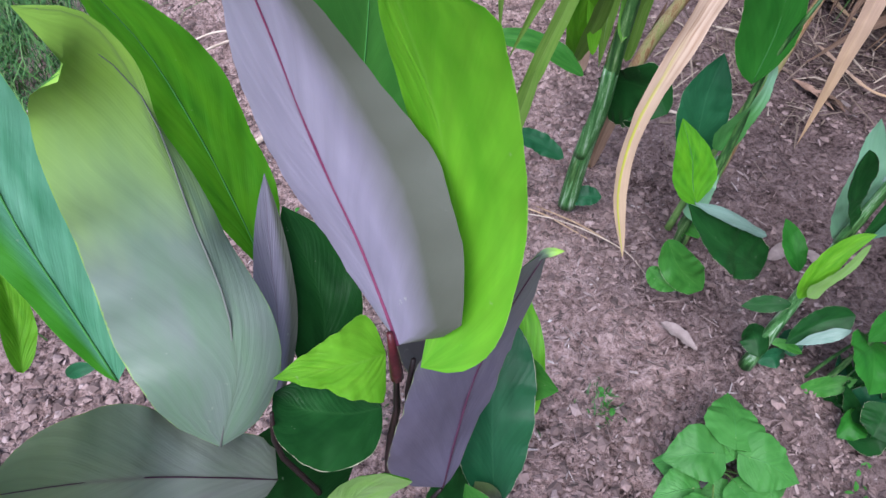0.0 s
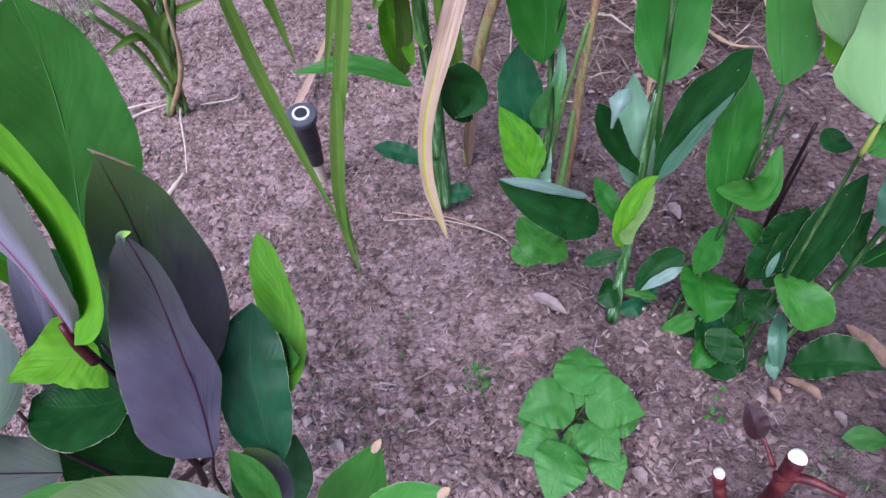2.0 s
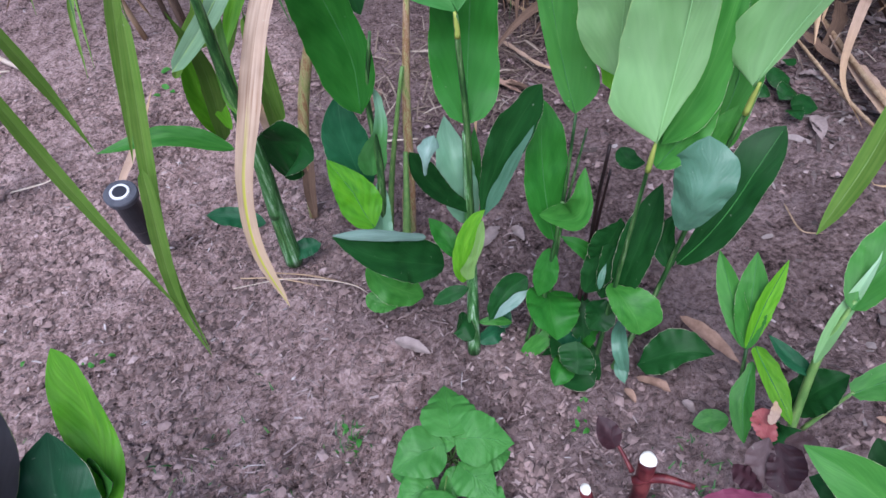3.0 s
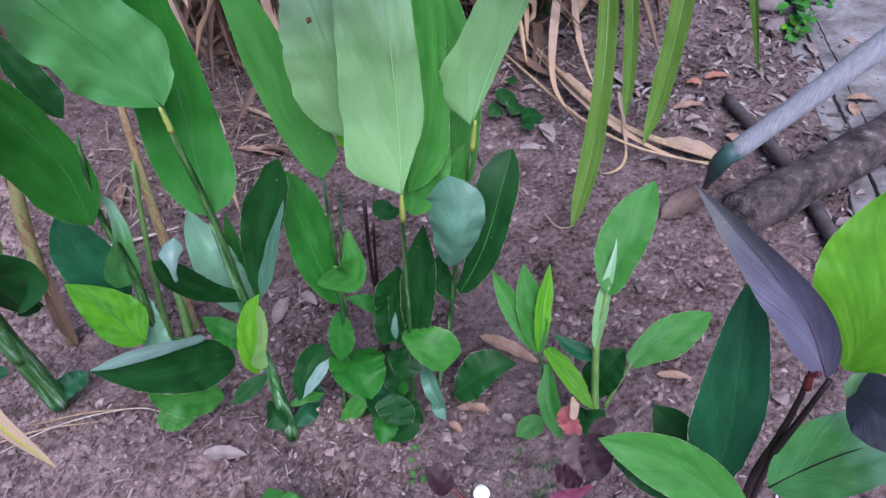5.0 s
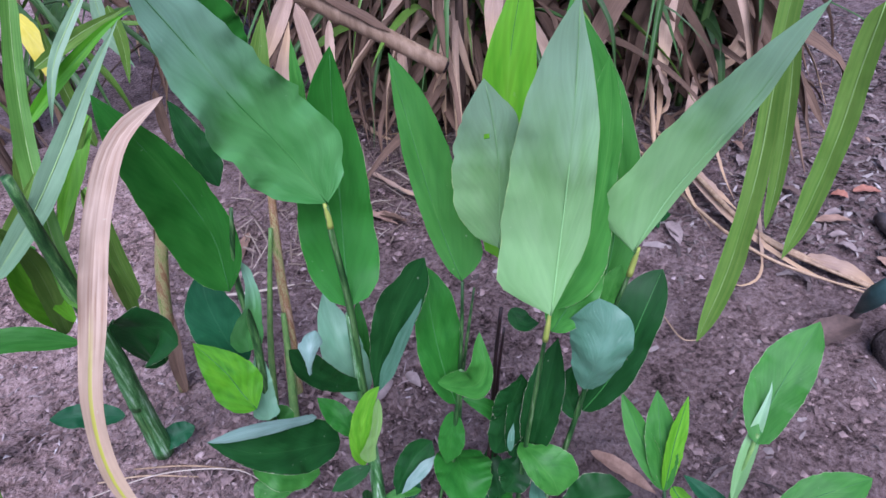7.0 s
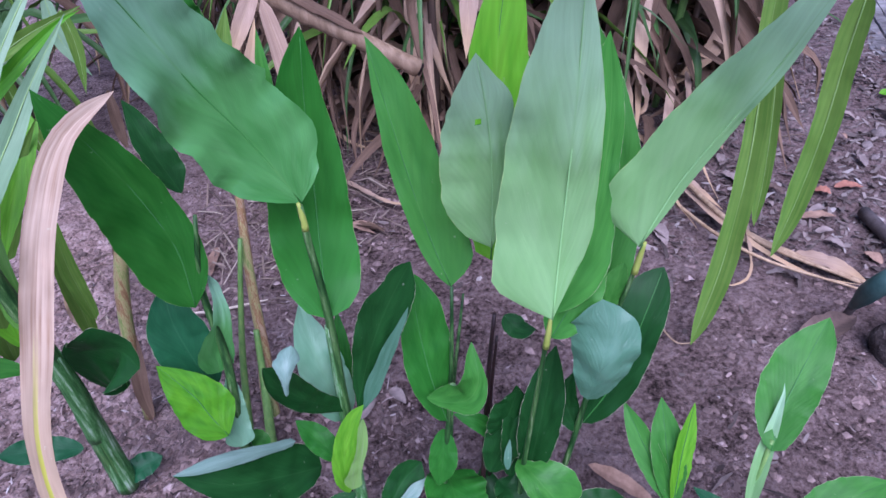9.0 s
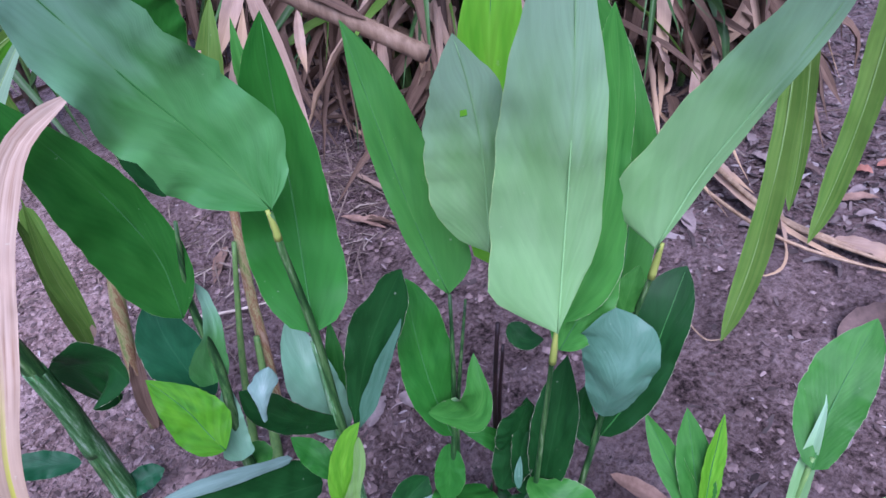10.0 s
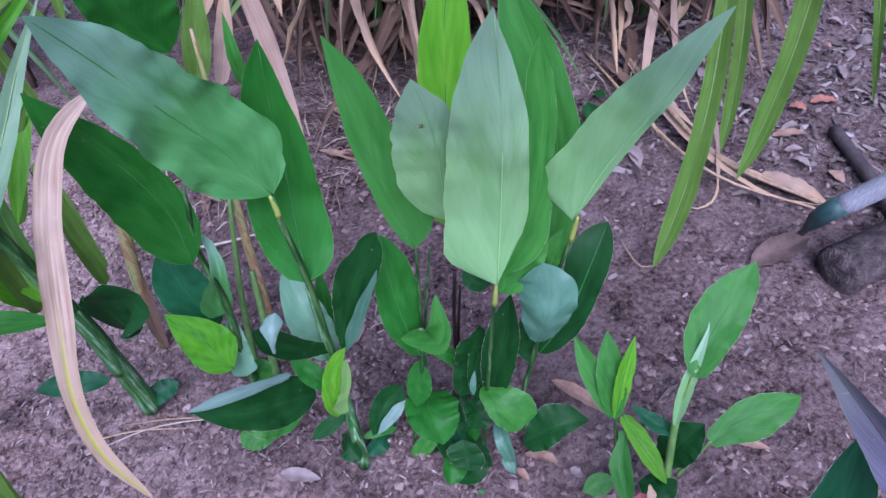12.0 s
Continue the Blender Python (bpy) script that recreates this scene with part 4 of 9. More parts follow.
dead_leaf((1.918, 1.331, 0.006), (1.927, 1.383, 0.008), 0.025, LITTER_PALE, "bleached dry leaf on the mulch")
dead_leaf((1.895, 0.780, 0.006), (1.898, 0.810, 0.008), 0.018, LITTER_GREY, "grey-brown dead leaf on the mulch")
dead_leaf((1.762, 0.956, 0.006), (1.745, 0.947, 0.008), 0.010, LITTER_PALE, "bleached dry leaf on the mulch")
dead_leaf((1.472, 1.590, 0.006), (1.508, 1.597, 0.008), 0.015, LITTER_GREY, "grey-brown dead leaf on the mulch")
dead_leaf((2.070, 0.740, 0.006), (2.094, 0.688, 0.008), 0.026, LITTER_TAN, "tan dry leaf on the mulch")
dead_leaf((2.097, 0.939, 0.006), (2.087, 0.903, 0.008), 0.015, LITTER_GREY, "grey-brown dead leaf on the mulch")
dead_leaf((1.660, 1.390, 0.006), (1.692, 1.382, 0.008), 0.015, LITTER_GREY, "grey-brown dead leaf on the mulch")
dead_leaf((1.849, 1.220, 0.006), (1.883, 1.245, 0.008), 0.022, LITTER_PALE, "bleached dry leaf on the mulch")
dead_leaf((2.415, 1.310, 0.006), (2.443, 1.297, 0.008), 0.017, LITTER_GREY, "grey-brown dead leaf on the mulch")
dead_leaf((1.586, 1.050, 0.006), (1.608, 1.027, 0.008), 0.020, LITTER_GREY, "grey-brown dead leaf on the mulch")
dead_leaf((1.648, 1.669, 0.006), (1.688, 1.655, 0.008), 0.021, LITTER_PALE, "bleached dry leaf on the mulch")
dead_leaf((2.210, 0.872, 0.006), (2.245, 0.879, 0.008), 0.014, LITTER_PALE, "bleached dry leaf on the mulch")
dead_leaf((1.926, 1.303, 0.006), (1.902, 1.253, 0.008), 0.025, LITTER_TAN, "tan dry leaf on the mulch")
dead_leaf((1.782, 0.818, 0.006), (1.784, 0.854, 0.008), 0.021, LITTER_TAN, "tan dry leaf on the mulch")
dead_leaf((2.420, 1.290, 0.006), (2.455, 1.304, 0.008), 0.026, LITTER_GREY, "grey-brown dead leaf on the mulch")
dead_leaf((2.280, 1.185, 0.006), (2.293, 1.149, 0.008), 0.021, LITTER_PALE, "bleached dry leaf on the mulch")
dead_leaf((2.413, 0.520, 0.006), (2.433, 0.528, 0.008), 0.011, LITTER_GREY, "grey-brown dead leaf on the mulch")
dead_leaf((2.275, 1.030, 0.006), (2.296, 1.087, 0.008), 0.024, LITTER_DARK, "dark brown dead leaf on the mulch")
dead_leaf((2.015, 0.694, 0.006), (2.065, 0.725, 0.008), 0.025, LITTER_TAN, "tan dry leaf on the mulch")
dead_leaf((1.958, 1.564, 0.006), (1.936, 1.566, 0.008), 0.010, LITTER_DARK, "dark brown dead leaf on the mulch")
dead_leaf((2.187, 1.129, 0.006), (2.178, 1.107, 0.008), 0.010, LITTER_TAN, "tan dry leaf on the mulch")
dead_leaf((1.899, 0.630, 0.006), (1.866, 0.653, 0.008), 0.022, LITTER_TAN, "tan dry leaf on the mulch")
dead_leaf((1.655, 0.578, 0.006), (1.622, 0.566, 0.008), 0.015, LITTER_GREY, "grey-brown dead leaf on the mulch")
dead_leaf((2.033, 1.438, 0.006), (2.010, 1.404, 0.008), 0.017, LITTER_PALE, "bleached dry leaf on the mulch")
dead_leaf((2.133, 1.362, 0.006), (2.163, 1.394, 0.008), 0.023, LITTER_PALE, "bleached dry leaf on the mulch")
dead_leaf((2.148, 0.486, 0.006), (2.091, 0.510, 0.008), 0.026, LITTER_GREY, "grey-brown dead leaf on the mulch")
dead_leaf((2.431, 1.246, 0.006), (2.416, 1.274, 0.008), 0.017, LITTER_PALE, "bleached dry leaf on the mulch")
dead_leaf((2.477, 0.799, 0.006), (2.480, 0.765, 0.008), 0.020, LITTER_GREY, "grey-brown dead leaf on the mulch")
dead_leaf((2.223, 0.604, 0.006), (2.178, 0.624, 0.008), 0.025, LITTER_GREY, "grey-brown dead leaf on the mulch")
dead_leaf((1.789, 1.089, 0.006), (1.777, 1.062, 0.008), 0.012, LITTER_TAN, "tan dry leaf on the mulch")
dead_leaf((2.470, 0.493, 0.006), (2.436, 0.520, 0.008), 0.018, LITTER_TAN, "tan dry leaf on the mulch")
dead_leaf((1.422, 1.518, 0.006), (1.431, 1.477, 0.008), 0.018, LITTER_GREY, "grey-brown dead leaf on the mulch")
dead_leaf((2.284, 1.555, 0.006), (2.298, 1.531, 0.008), 0.016, LITTER_GREY, "grey-brown dead leaf on the mulch")
dead_leaf((1.665, 0.572, 0.006), (1.700, 0.553, 0.008), 0.022, LITTER_GREY, "grey-brown dead leaf on the mulch")
dead_leaf((1.794, 1.061, 0.006), (1.787, 1.043, 0.008), 0.011, LITTER_PALE, "bleached dry leaf on the mulch")
dead_leaf((1.841, 1.213, 0.006), (1.870, 1.218, 0.008), 0.016, LITTER_GREY, "grey-brown dead leaf on the mulch")
dead_leaf((1.843, 1.102, 0.006), (1.853, 1.061, 0.008), 0.021, LITTER_DARK, "dark brown dead leaf on the mulch")
dead_leaf((2.397, 1.351, 0.006), (2.369, 1.384, 0.008), 0.019, LITTER_DARK, "dark brown dead leaf on the mulch")
dead_leaf((1.974, 1.572, 0.006), (2.017, 1.576, 0.008), 0.017, LITTER_TAN, "tan dry leaf on the mulch")
dead_leaf((2.442, 1.616, 0.006), (2.400, 1.582, 0.008), 0.023, LITTER_TAN, "tan dry leaf on the mulch")
dead_leaf((1.802, 0.570, 0.006), (1.770, 0.586, 0.008), 0.015, LITTER_PALE, "bleached dry leaf on the mulch")
dead_leaf((2.056, 0.941, 0.006), (2.042, 0.913, 0.008), 0.018, LITTER_GREY, "grey-brown dead leaf on the mulch")
dead_leaf((1.897, 1.380, 0.006), (1.883, 1.419, 0.008), 0.024, LITTER_GREY, "grey-brown dead leaf on the mulch")


shoot_tall = thing("ginger_shoot", "tall green ginger shoot with broad glossy leaves rising from bare soil", "plant", "ginger shoots of the clump")
tube("stem", [(0.746, 0.885, 0.008), (0.761, 0.909, 0.218), (0.766, 0.906, 0.375), (0.761, 0.898, 0.472), (0.761, 0.899, 0.505)], (0.0078, 0.0062, 0.0048, 0.0038, 0.0026), STEM_GREEN, shoot_tall, knots=(0.22, 0.5))
tube("petiole", [(0.761, 0.898, 0.483), (0.761, 0.898, 0.494), (0.760, 0.898, 0.508)], (0.003, 0.0025, 0.0014), RIB_YELLOW, shoot_tall, "yellow leaf stalk", sides=8, n=6)
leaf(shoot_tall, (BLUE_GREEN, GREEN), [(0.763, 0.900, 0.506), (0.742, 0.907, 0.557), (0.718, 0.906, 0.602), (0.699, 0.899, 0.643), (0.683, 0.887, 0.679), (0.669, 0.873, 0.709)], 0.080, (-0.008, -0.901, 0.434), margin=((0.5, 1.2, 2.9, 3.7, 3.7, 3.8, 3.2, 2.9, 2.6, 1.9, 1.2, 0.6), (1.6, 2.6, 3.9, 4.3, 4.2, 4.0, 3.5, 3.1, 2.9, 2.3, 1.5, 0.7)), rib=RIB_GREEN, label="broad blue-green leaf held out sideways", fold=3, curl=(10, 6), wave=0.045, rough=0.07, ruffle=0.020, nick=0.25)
leaf(shoot_tall, (DEEP, PALE), [(0.765, 0.905, 0.381), (0.775, 0.925, 0.416), (0.788, 0.944, 0.470), (0.796, 0.949, 0.548), (0.802, 0.941, 0.618)], 0.083, (-0.168, -0.760, 0.627), margin=((2.3, 3.2, 4.1, 4.2, 3.4, 2.4, 1.4), (2.5, 3.6, 3.2, 2.8, 2.5, 1.5, 0.7)), rib=RIB_GREEN, fold=10, wave=0.03)
leaf(shoot_tall, (BLUE_PALE, DEEP), [(0.765, 0.920, 0.226), (0.753, 0.929, 0.307), (0.758, 0.968, 0.356)], 0.048, (0.097, -0.932, 0.350), fold=12, m=0.4, e=2.6, wave=0.02)
leaf(shoot_tall, (DEEP, GREEN), [(0.761, 0.925, 0.230), (0.777, 0.937, 0.278), (0.793, 0.965, 0.332)], 0.022, (-0.123, -0.615, 0.779), fold=12, m=0.45)
leaf(shoot_tall, (DARK, SILVER), [(0.774, 0.906, 0.247), (0.791, 0.909, 0.293), (0.807, 0.905, 0.338), (0.825, 0.898, 0.380), (0.843, 0.889, 0.418)], 0.046, (-0.274, -0.674, 0.687), margin=((0.1, 0.3, 0.7, 1.1, 1.5, 1.8, 2.1, 2.3, 2.3, 1.4, 1.4, 1.1), (0.2, 0.6, 1.2, 1.9, 2.0, 2.1, 2.2, 2.3, 2.3, 2.0, 1.8, 0.8)), label="dark cupped leaf with a pale rolled edge", fold=10, cx=2, wave=0.03, rough=0.09, curl=(10, 10))
leaf(shoot_tall, (SILVER, DARK), [(0.777, 0.900, 0.249), (0.797, 0.892, 0.296), (0.813, 0.884, 0.341), (0.830, 0.878, 0.379)], 0.016, (-0.278, -0.638, 0.718), margin=((0.1, 0.2, 0.5, 0.8, 0.9, 0.8, 0.7, 0.7, 0.5, 0.3, 0.2, 0.1), (0.1, 0.2, 0.4, 0.7, 0.7, 0.6, 0.6, 0.6, 0.6, 0.4, 0.4, 0.3)), label="rolled margin showing a bluish underside", wave=0.03, fold=4, curl=(0, 0))
leaf(shoot_tall, (DARK, SILVER), [(0.767, 0.912, 0.249), (0.730, 0.893, 0.305), (0.706, 0.883, 0.353), (0.696, 0.881, 0.385)], 0.032, (-0.104, -0.674, 0.731), margin=((0.4, 0.5, 0.7, 1.0, 1.3, 1.3, 0.9), (0.7, 0.7, 1.0, 1.2, 1.5, 1.6, 1.4)), label="dark leaf rolling up at its end", fold=6, curl=(40, 10), cx=2, wave=0.02, rough=0.07)
leaf(shoot_tall, (SILVER_PALE, DARK), [(0.703, 0.853, 0.373), (0.706, 0.854, 0.389), (0.712, 0.859, 0.400), (0.721, 0.870, 0.405)], 0.029, (-0.124, -0.692, 0.711), margin=((0.2, 0.2, 0.3, 0.6, 1.5, 1.0, 1.0), (0.4, 0.2, 0.3, 0.5, 0.7, 1.0, 1.1)), label="rolled leaf end showing its bluish underside", fold=-10, curl=(-40, -40), rough=0.04)
leaf(shoot_tall, (LIME, GREEN), [(0.738, 0.879, 0.166), (0.740, 0.884, 0.198), (0.748, 0.890, 0.224), (0.761, 0.893, 0.247), (0.777, 0.894, 0.265)], 0.026, (-0.161, -0.593, 0.789), margin=((0.4, 0.6, 0.9, 1.1, 1.2, 1.3, 1.2, 1.2, 1.2, 1.0, 0.9, 0.5), (0.3, 0.6, 1.0, 1.1, 1.3, 1.3, 1.3, 1.2, 0.9, 0.7, 0.5, 0.2)), fold=14, wave=0.03)
leaf(shoot_tall, (FRESH_SAGE, LIME), [(0.741, 0.873, 0.177), (0.753, 0.874, 0.207), (0.763, 0.878, 0.234), (0.770, 0.884, 0.260)], 0.019, (0.199, -0.589, 0.783), margin=((0.4, 0.7, 1.2, 1.4, 1.1, 0.9, 0.8, 0.7, 0.7, 0.7, 0.6, 0.4), (0.9, 0.8, 0.7, 0.5, 0.4, 0.4, 0.5, 0.6, 0.5, 0.5, 0.4, 0.2)), label="pale folded half of the lime leaf", fold=6, wave=0.02)
leaf(shoot_tall, (DEEP, GREEN), [(0.746, 0.914, 0.173), (0.734, 0.935, 0.197), (0.720, 0.953, 0.221)], 0.028, (-0.059, -0.566, 0.822), fold=10, m=0.5, wave=0.02)
leaf(shoot_tall, (DARK, GREEN), [(0.748, 0.893, 0.136), (0.722, 0.898, 0.126), (0.698, 0.901, 0.115)], 0.022, (-0.042, -0.494, 0.868), fold=14, m=0.5)
tube("sheath", [(0.745, 0.884, 0.002), (0.757, 0.903, 0.155), (0.761, 0.909, 0.231)], (0.0096, 0.0076, 0.0060), STEM_SHEATH, shoot_tall, "pale ribbed leaf sheath", sides=12, n=12)
tube("sheath", [(0.761, 0.911, 0.229), (0.764, 0.911, 0.307), (0.765, 0.908, 0.370)], (0.0060, 0.0053, 0.0043), STEM_SHEATH, shoot_tall, sides=12, n=12)

shoot_narrow = thing("ginger_shoot", "slender green ginger shoot with dark upright leaves", "plant", "ginger shoots of the clump")
tube("stem", [(0.823, 0.850, -0.021), (0.847, 0.864, 0.136), (0.866, 0.870, 0.276), (0.878, 0.879, 0.377)], (0.0044, 0.0032, 0.0026, 0.0016), STEM_GREEN, shoot_narrow, sides=8)
tube("stem", [(0.853, 0.864, 0.114), (0.869, 0.877, 0.219), (0.909, 0.907, 0.332)], (0.003, 0.0024, 0.0013), STEM_GREEN, shoot_narrow, sides=8)
leaf(shoot_narrow, (LEAFY, GREEN), [(0.877, 0.879, 0.378), (0.872, 0.902, 0.424), (0.867, 0.918, 0.472), (0.864, 0.932, 0.516), (0.861, 0.945, 0.557), (0.859, 0.957, 0.594)], 0.045, (-0.310, -0.720, 0.620), margin=((0.3, 0.8, 1.1, 1.3, 1.4, 1.4, 1.4, 1.4, 1.1, 0.8, 0.5, 0.2), (1.5, 2.8, 3.4, 3.0, 2.8, 2.9, 3.0, 3.0, 2.7, 2.2, 1.7, 0.7)), rib=RIB_GREEN, fold=10, curl=(-10, 10))
leaf(shoot_narrow, (DEEP, GREEN), [(0.855, 0.866, 0.209), (0.849, 0.882, 0.266), (0.850, 0.901, 0.331), (0.858, 0.920, 0.378)], 0.059, (-0.238, -0.607, 0.758), margin=((1.0, 1.4, 2.1, 2.4, 2.1, 1.5, 0.8), (1.2, 1.1, 2.0, 2.7, 2.9, 2.7, 1.8)), rib=RIB_GREEN, fold=8, wave=0.02)
leaf(shoot_narrow, (GREEN, PALE), [(0.837, 0.873, 0.253), (0.848, 0.851, 0.260), (0.862, 0.834, 0.272), (0.872, 0.831, 0.293), (0.876, 0.840, 0.311), (0.880, 0.853, 0.325)], 0.042, (-0.351, -0.534, 0.769), margin=((0.4, 0.8, 1.4, 1.8, 2.0, 2.3, 2.6, 2.0, 2.0, 1.4, 1.0, 0.5), (0.3, 0.3, 0.5, 0.6, 0.9, 1.4, 1.6, 1.1, 0.7, 0.5, 0.3, 0.2)), fold=14, curl=(20, 0), rough=0.08, wave=0.02)
leaf(shoot_narrow, (DEEP, GREEN), [(0.856, 0.878, 0.099), (0.845, 0.848, 0.106), (0.839, 0.824, 0.102), (0.837, 0.807, 0.084)], 0.074, (0.190, -0.201, 0.961), margin=((2.3, 3.1, 3.3, 3.6, 3.9, 3.9, 3.7, 3.4, 3.3, 3.0, 2.4, 1.7), (0.6, 1.9, 2.5, 2.9, 3.4, 3.5, 3.7, 3.3, 2.8, 1.6, 0.9, 0.4)), fold=10, wave=0.03)
leaf(shoot_narrow, (DARK, SILVER), [(0.770, 0.883, 0.065), (0.787, 0.889, 0.089), (0.808, 0.893, 0.108), (0.831, 0.891, 0.124)], 0.042, (-0.432, -0.720, 0.543), margin=((0.1, 0.3, 0.6, 1.1, 1.3, 1.7, 1.8, 1.9, 2.1, 1.8, 1.7, 1.2), (0.1, 0.4, 0.8, 1.3, 1.7, 1.9, 2.1, 2.2, 2.1, 2.0, 1.8, 0.9)), fold=18, wave=0.03, curl=(0, 0))
leaf(shoot_narrow, (SILVER_PALE, DARK), [(0.774, 0.874, 0.078), (0.790, 0.875, 0.094), (0.807, 0.875, 0.107), (0.826, 0.876, 0.115)], 0.016, (-0.130, -0.456, 0.880), margin=((0.0, 0.1, 0.2, 0.3, 0.5, 0.5, 0.5, 0.5, 0.6, 0.5, 0.3, 0.1), (0.1, 0.2, 0.4, 0.6, 0.8, 0.9, 1.0, 1.0, 1.0, 0.8, 0.6, 0.4)), fold=0)
leaf(shoot_narrow, (DEEP, GREEN), [(0.853, 0.873, 0.189), (0.842, 0.860, 0.155), (0.830, 0.853, 0.126)], 0.033, (-0.192, -0.464, 0.864), fold=14, m=0.5)

shoot_middle = thing("ginger_shoot", "green ginger shoot with a large pale upright leaf", "plant", "ginger shoots of the clump")
tube("stem", [(0.885, 0.791, -0.032), (0.901, 0.795, 0.162), (0.900, 0.780, 0.306), (0.901, 0.772, 0.401)], (0.0042, 0.0030, 0.0025, 0.0018), STEM_GREEN, shoot_middle)
tube("petiole", [(0.900, 0.773, 0.373), (0.900, 0.771, 0.394), (0.902, 0.772, 0.408)], (0.003, 0.0026, 0.0014), RIB_YELLOW, shoot_middle, "yellow leaf stalk", sides=8, n=6)
tube("stem", [(0.855, 0.817, -0.039), (0.899, 0.859, 0.147), (0.901, 0.854, 0.265), (0.904, 0.848, 0.351)], (0.004, 0.003, 0.002), STEM_DARK, shoot_middle, "dark thin stem", sides=8)
tube("stem", [(0.896, 0.846, 0.093), (0.906, 0.858, 0.208), (0.918, 0.862, 0.302)], (0.003, 0.0025, 0.0015), STEM_DARK, shoot_middle, "dark thin stem", sides=8)
leaf(shoot_middle, (PALE, GREEN), [(0.899, 0.767, 0.410), (0.910, 0.776, 0.469), (0.913, 0.777, 0.529), (0.907, 0.769, 0.589), (0.900, 0.763, 0.639), (0.888, 0.752, 0.683)], 0.073, (-0.485, -0.622, 0.615), margin=((1.8, 5.0, 5.0, 5.0, 4.9, 4.7, 4.3, 4.0, 3.4, 2.6, 1.8, 0.8), (0.2, 0.5, 1.2, 2.1, 2.4, 2.2, 2.1, 2.0, 1.6, 1.1, 0.6, 0.2)), rib=RIB_SOFT, label="large pale leaf with a rounded base seen from beneath", fold=-2, curl=(-14, -18))
leaf(shoot_middle, (PALE, GREEN), [(0.895, 0.840, 0.439), (0.894, 0.838, 0.479), (0.891, 0.834, 0.517), (0.885, 0.830, 0.552), (0.875, 0.822, 0.587), (0.862, 0.812, 0.619)], 0.056, (-0.480, -0.650, 0.590), margin=((1.1, 2.2, 3.1, 3.7, 4.0, 4.0, 3.8, 3.5, 2.9, 2.3, 1.6, 0.8), (0.1, 0.4, 0.9, 1.1, 1.4, 1.6, 1.7, 1.9, 1.9, 1.8, 0.9, 0.4)), rib=RIB_SOFT, label="pale leaf with a small bite hole", fold=3, curl=(-10, 6), wave=0.01, hole=(5, 21))
leaf(shoot_middle, (LIME, YELLOW_GREEN), [(0.910, 0.861, 0.405), (0.934, 0.887, 0.505), (0.946, 0.898, 0.587), (0.963, 0.902, 0.663)], 0.053, (-0.469, -0.746, 0.473), margin=((2.0, 2.0, 2.1, 2.3, 2.5, 1.8, 0.7), (2.1, 2.1, 2.3, 2.6, 2.7, 2.1, 0.9)), rib=RIB_GREEN, fold=8)
leaf(shoot_middle, (GREEN, PALE), [(0.923, 0.791, 0.385), (0.948, 0.788, 0.433), (0.964, 0.793, 0.480), (0.975, 0.800, 0.524), (0.980, 0.807, 0.566), (0.979, 0.814, 0.606)], 0.034, (-0.447, -0.744, 0.496), margin=((0.2, 0.6, 1.0, 1.1, 1.3, 1.4, 1.5, 1.6, 1.7, 1.7, 1.5, 0.9), (0.5, 1.4, 2.0, 2.3, 2.0, 1.7, 1.3, 1.1, 1.1, 0.9, 0.7, 0.3)), fold=12, wave=0.03)
leaf(shoot_middle, (GREEN, PALE), [(0.921, 0.789, 0.358), (0.950, 0.788, 0.398), (0.972, 0.785, 0.430)], 0.041, (-0.595, -0.712, 0.373), rib=RIB_GREEN, fold=12, m=0.4, e=2.4, wave=0.03)
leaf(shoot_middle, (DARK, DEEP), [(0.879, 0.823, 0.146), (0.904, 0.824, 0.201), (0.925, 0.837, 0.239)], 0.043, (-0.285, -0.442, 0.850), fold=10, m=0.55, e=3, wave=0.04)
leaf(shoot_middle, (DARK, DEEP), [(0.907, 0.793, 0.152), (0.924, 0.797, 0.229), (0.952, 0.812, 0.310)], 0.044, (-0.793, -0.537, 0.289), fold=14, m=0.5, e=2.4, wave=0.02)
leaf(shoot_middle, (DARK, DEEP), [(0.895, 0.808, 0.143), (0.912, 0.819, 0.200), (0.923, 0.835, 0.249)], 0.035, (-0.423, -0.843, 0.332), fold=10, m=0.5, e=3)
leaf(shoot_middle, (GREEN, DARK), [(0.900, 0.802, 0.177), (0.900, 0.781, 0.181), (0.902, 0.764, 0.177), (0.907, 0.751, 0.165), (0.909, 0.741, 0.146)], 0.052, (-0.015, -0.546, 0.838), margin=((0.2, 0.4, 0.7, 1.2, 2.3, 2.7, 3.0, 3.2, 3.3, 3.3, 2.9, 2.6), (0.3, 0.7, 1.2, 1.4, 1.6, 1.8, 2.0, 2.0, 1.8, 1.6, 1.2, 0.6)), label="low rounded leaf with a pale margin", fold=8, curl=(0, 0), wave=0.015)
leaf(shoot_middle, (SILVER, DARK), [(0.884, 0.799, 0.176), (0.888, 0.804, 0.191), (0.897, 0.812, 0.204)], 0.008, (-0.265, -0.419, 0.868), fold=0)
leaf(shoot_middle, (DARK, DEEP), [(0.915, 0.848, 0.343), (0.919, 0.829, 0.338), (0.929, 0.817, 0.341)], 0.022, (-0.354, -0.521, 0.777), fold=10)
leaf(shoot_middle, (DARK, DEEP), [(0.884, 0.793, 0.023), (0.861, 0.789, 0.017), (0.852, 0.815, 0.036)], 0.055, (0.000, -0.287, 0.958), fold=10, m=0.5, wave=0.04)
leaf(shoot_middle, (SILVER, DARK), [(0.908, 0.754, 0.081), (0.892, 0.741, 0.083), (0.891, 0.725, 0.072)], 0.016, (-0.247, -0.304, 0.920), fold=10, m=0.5)

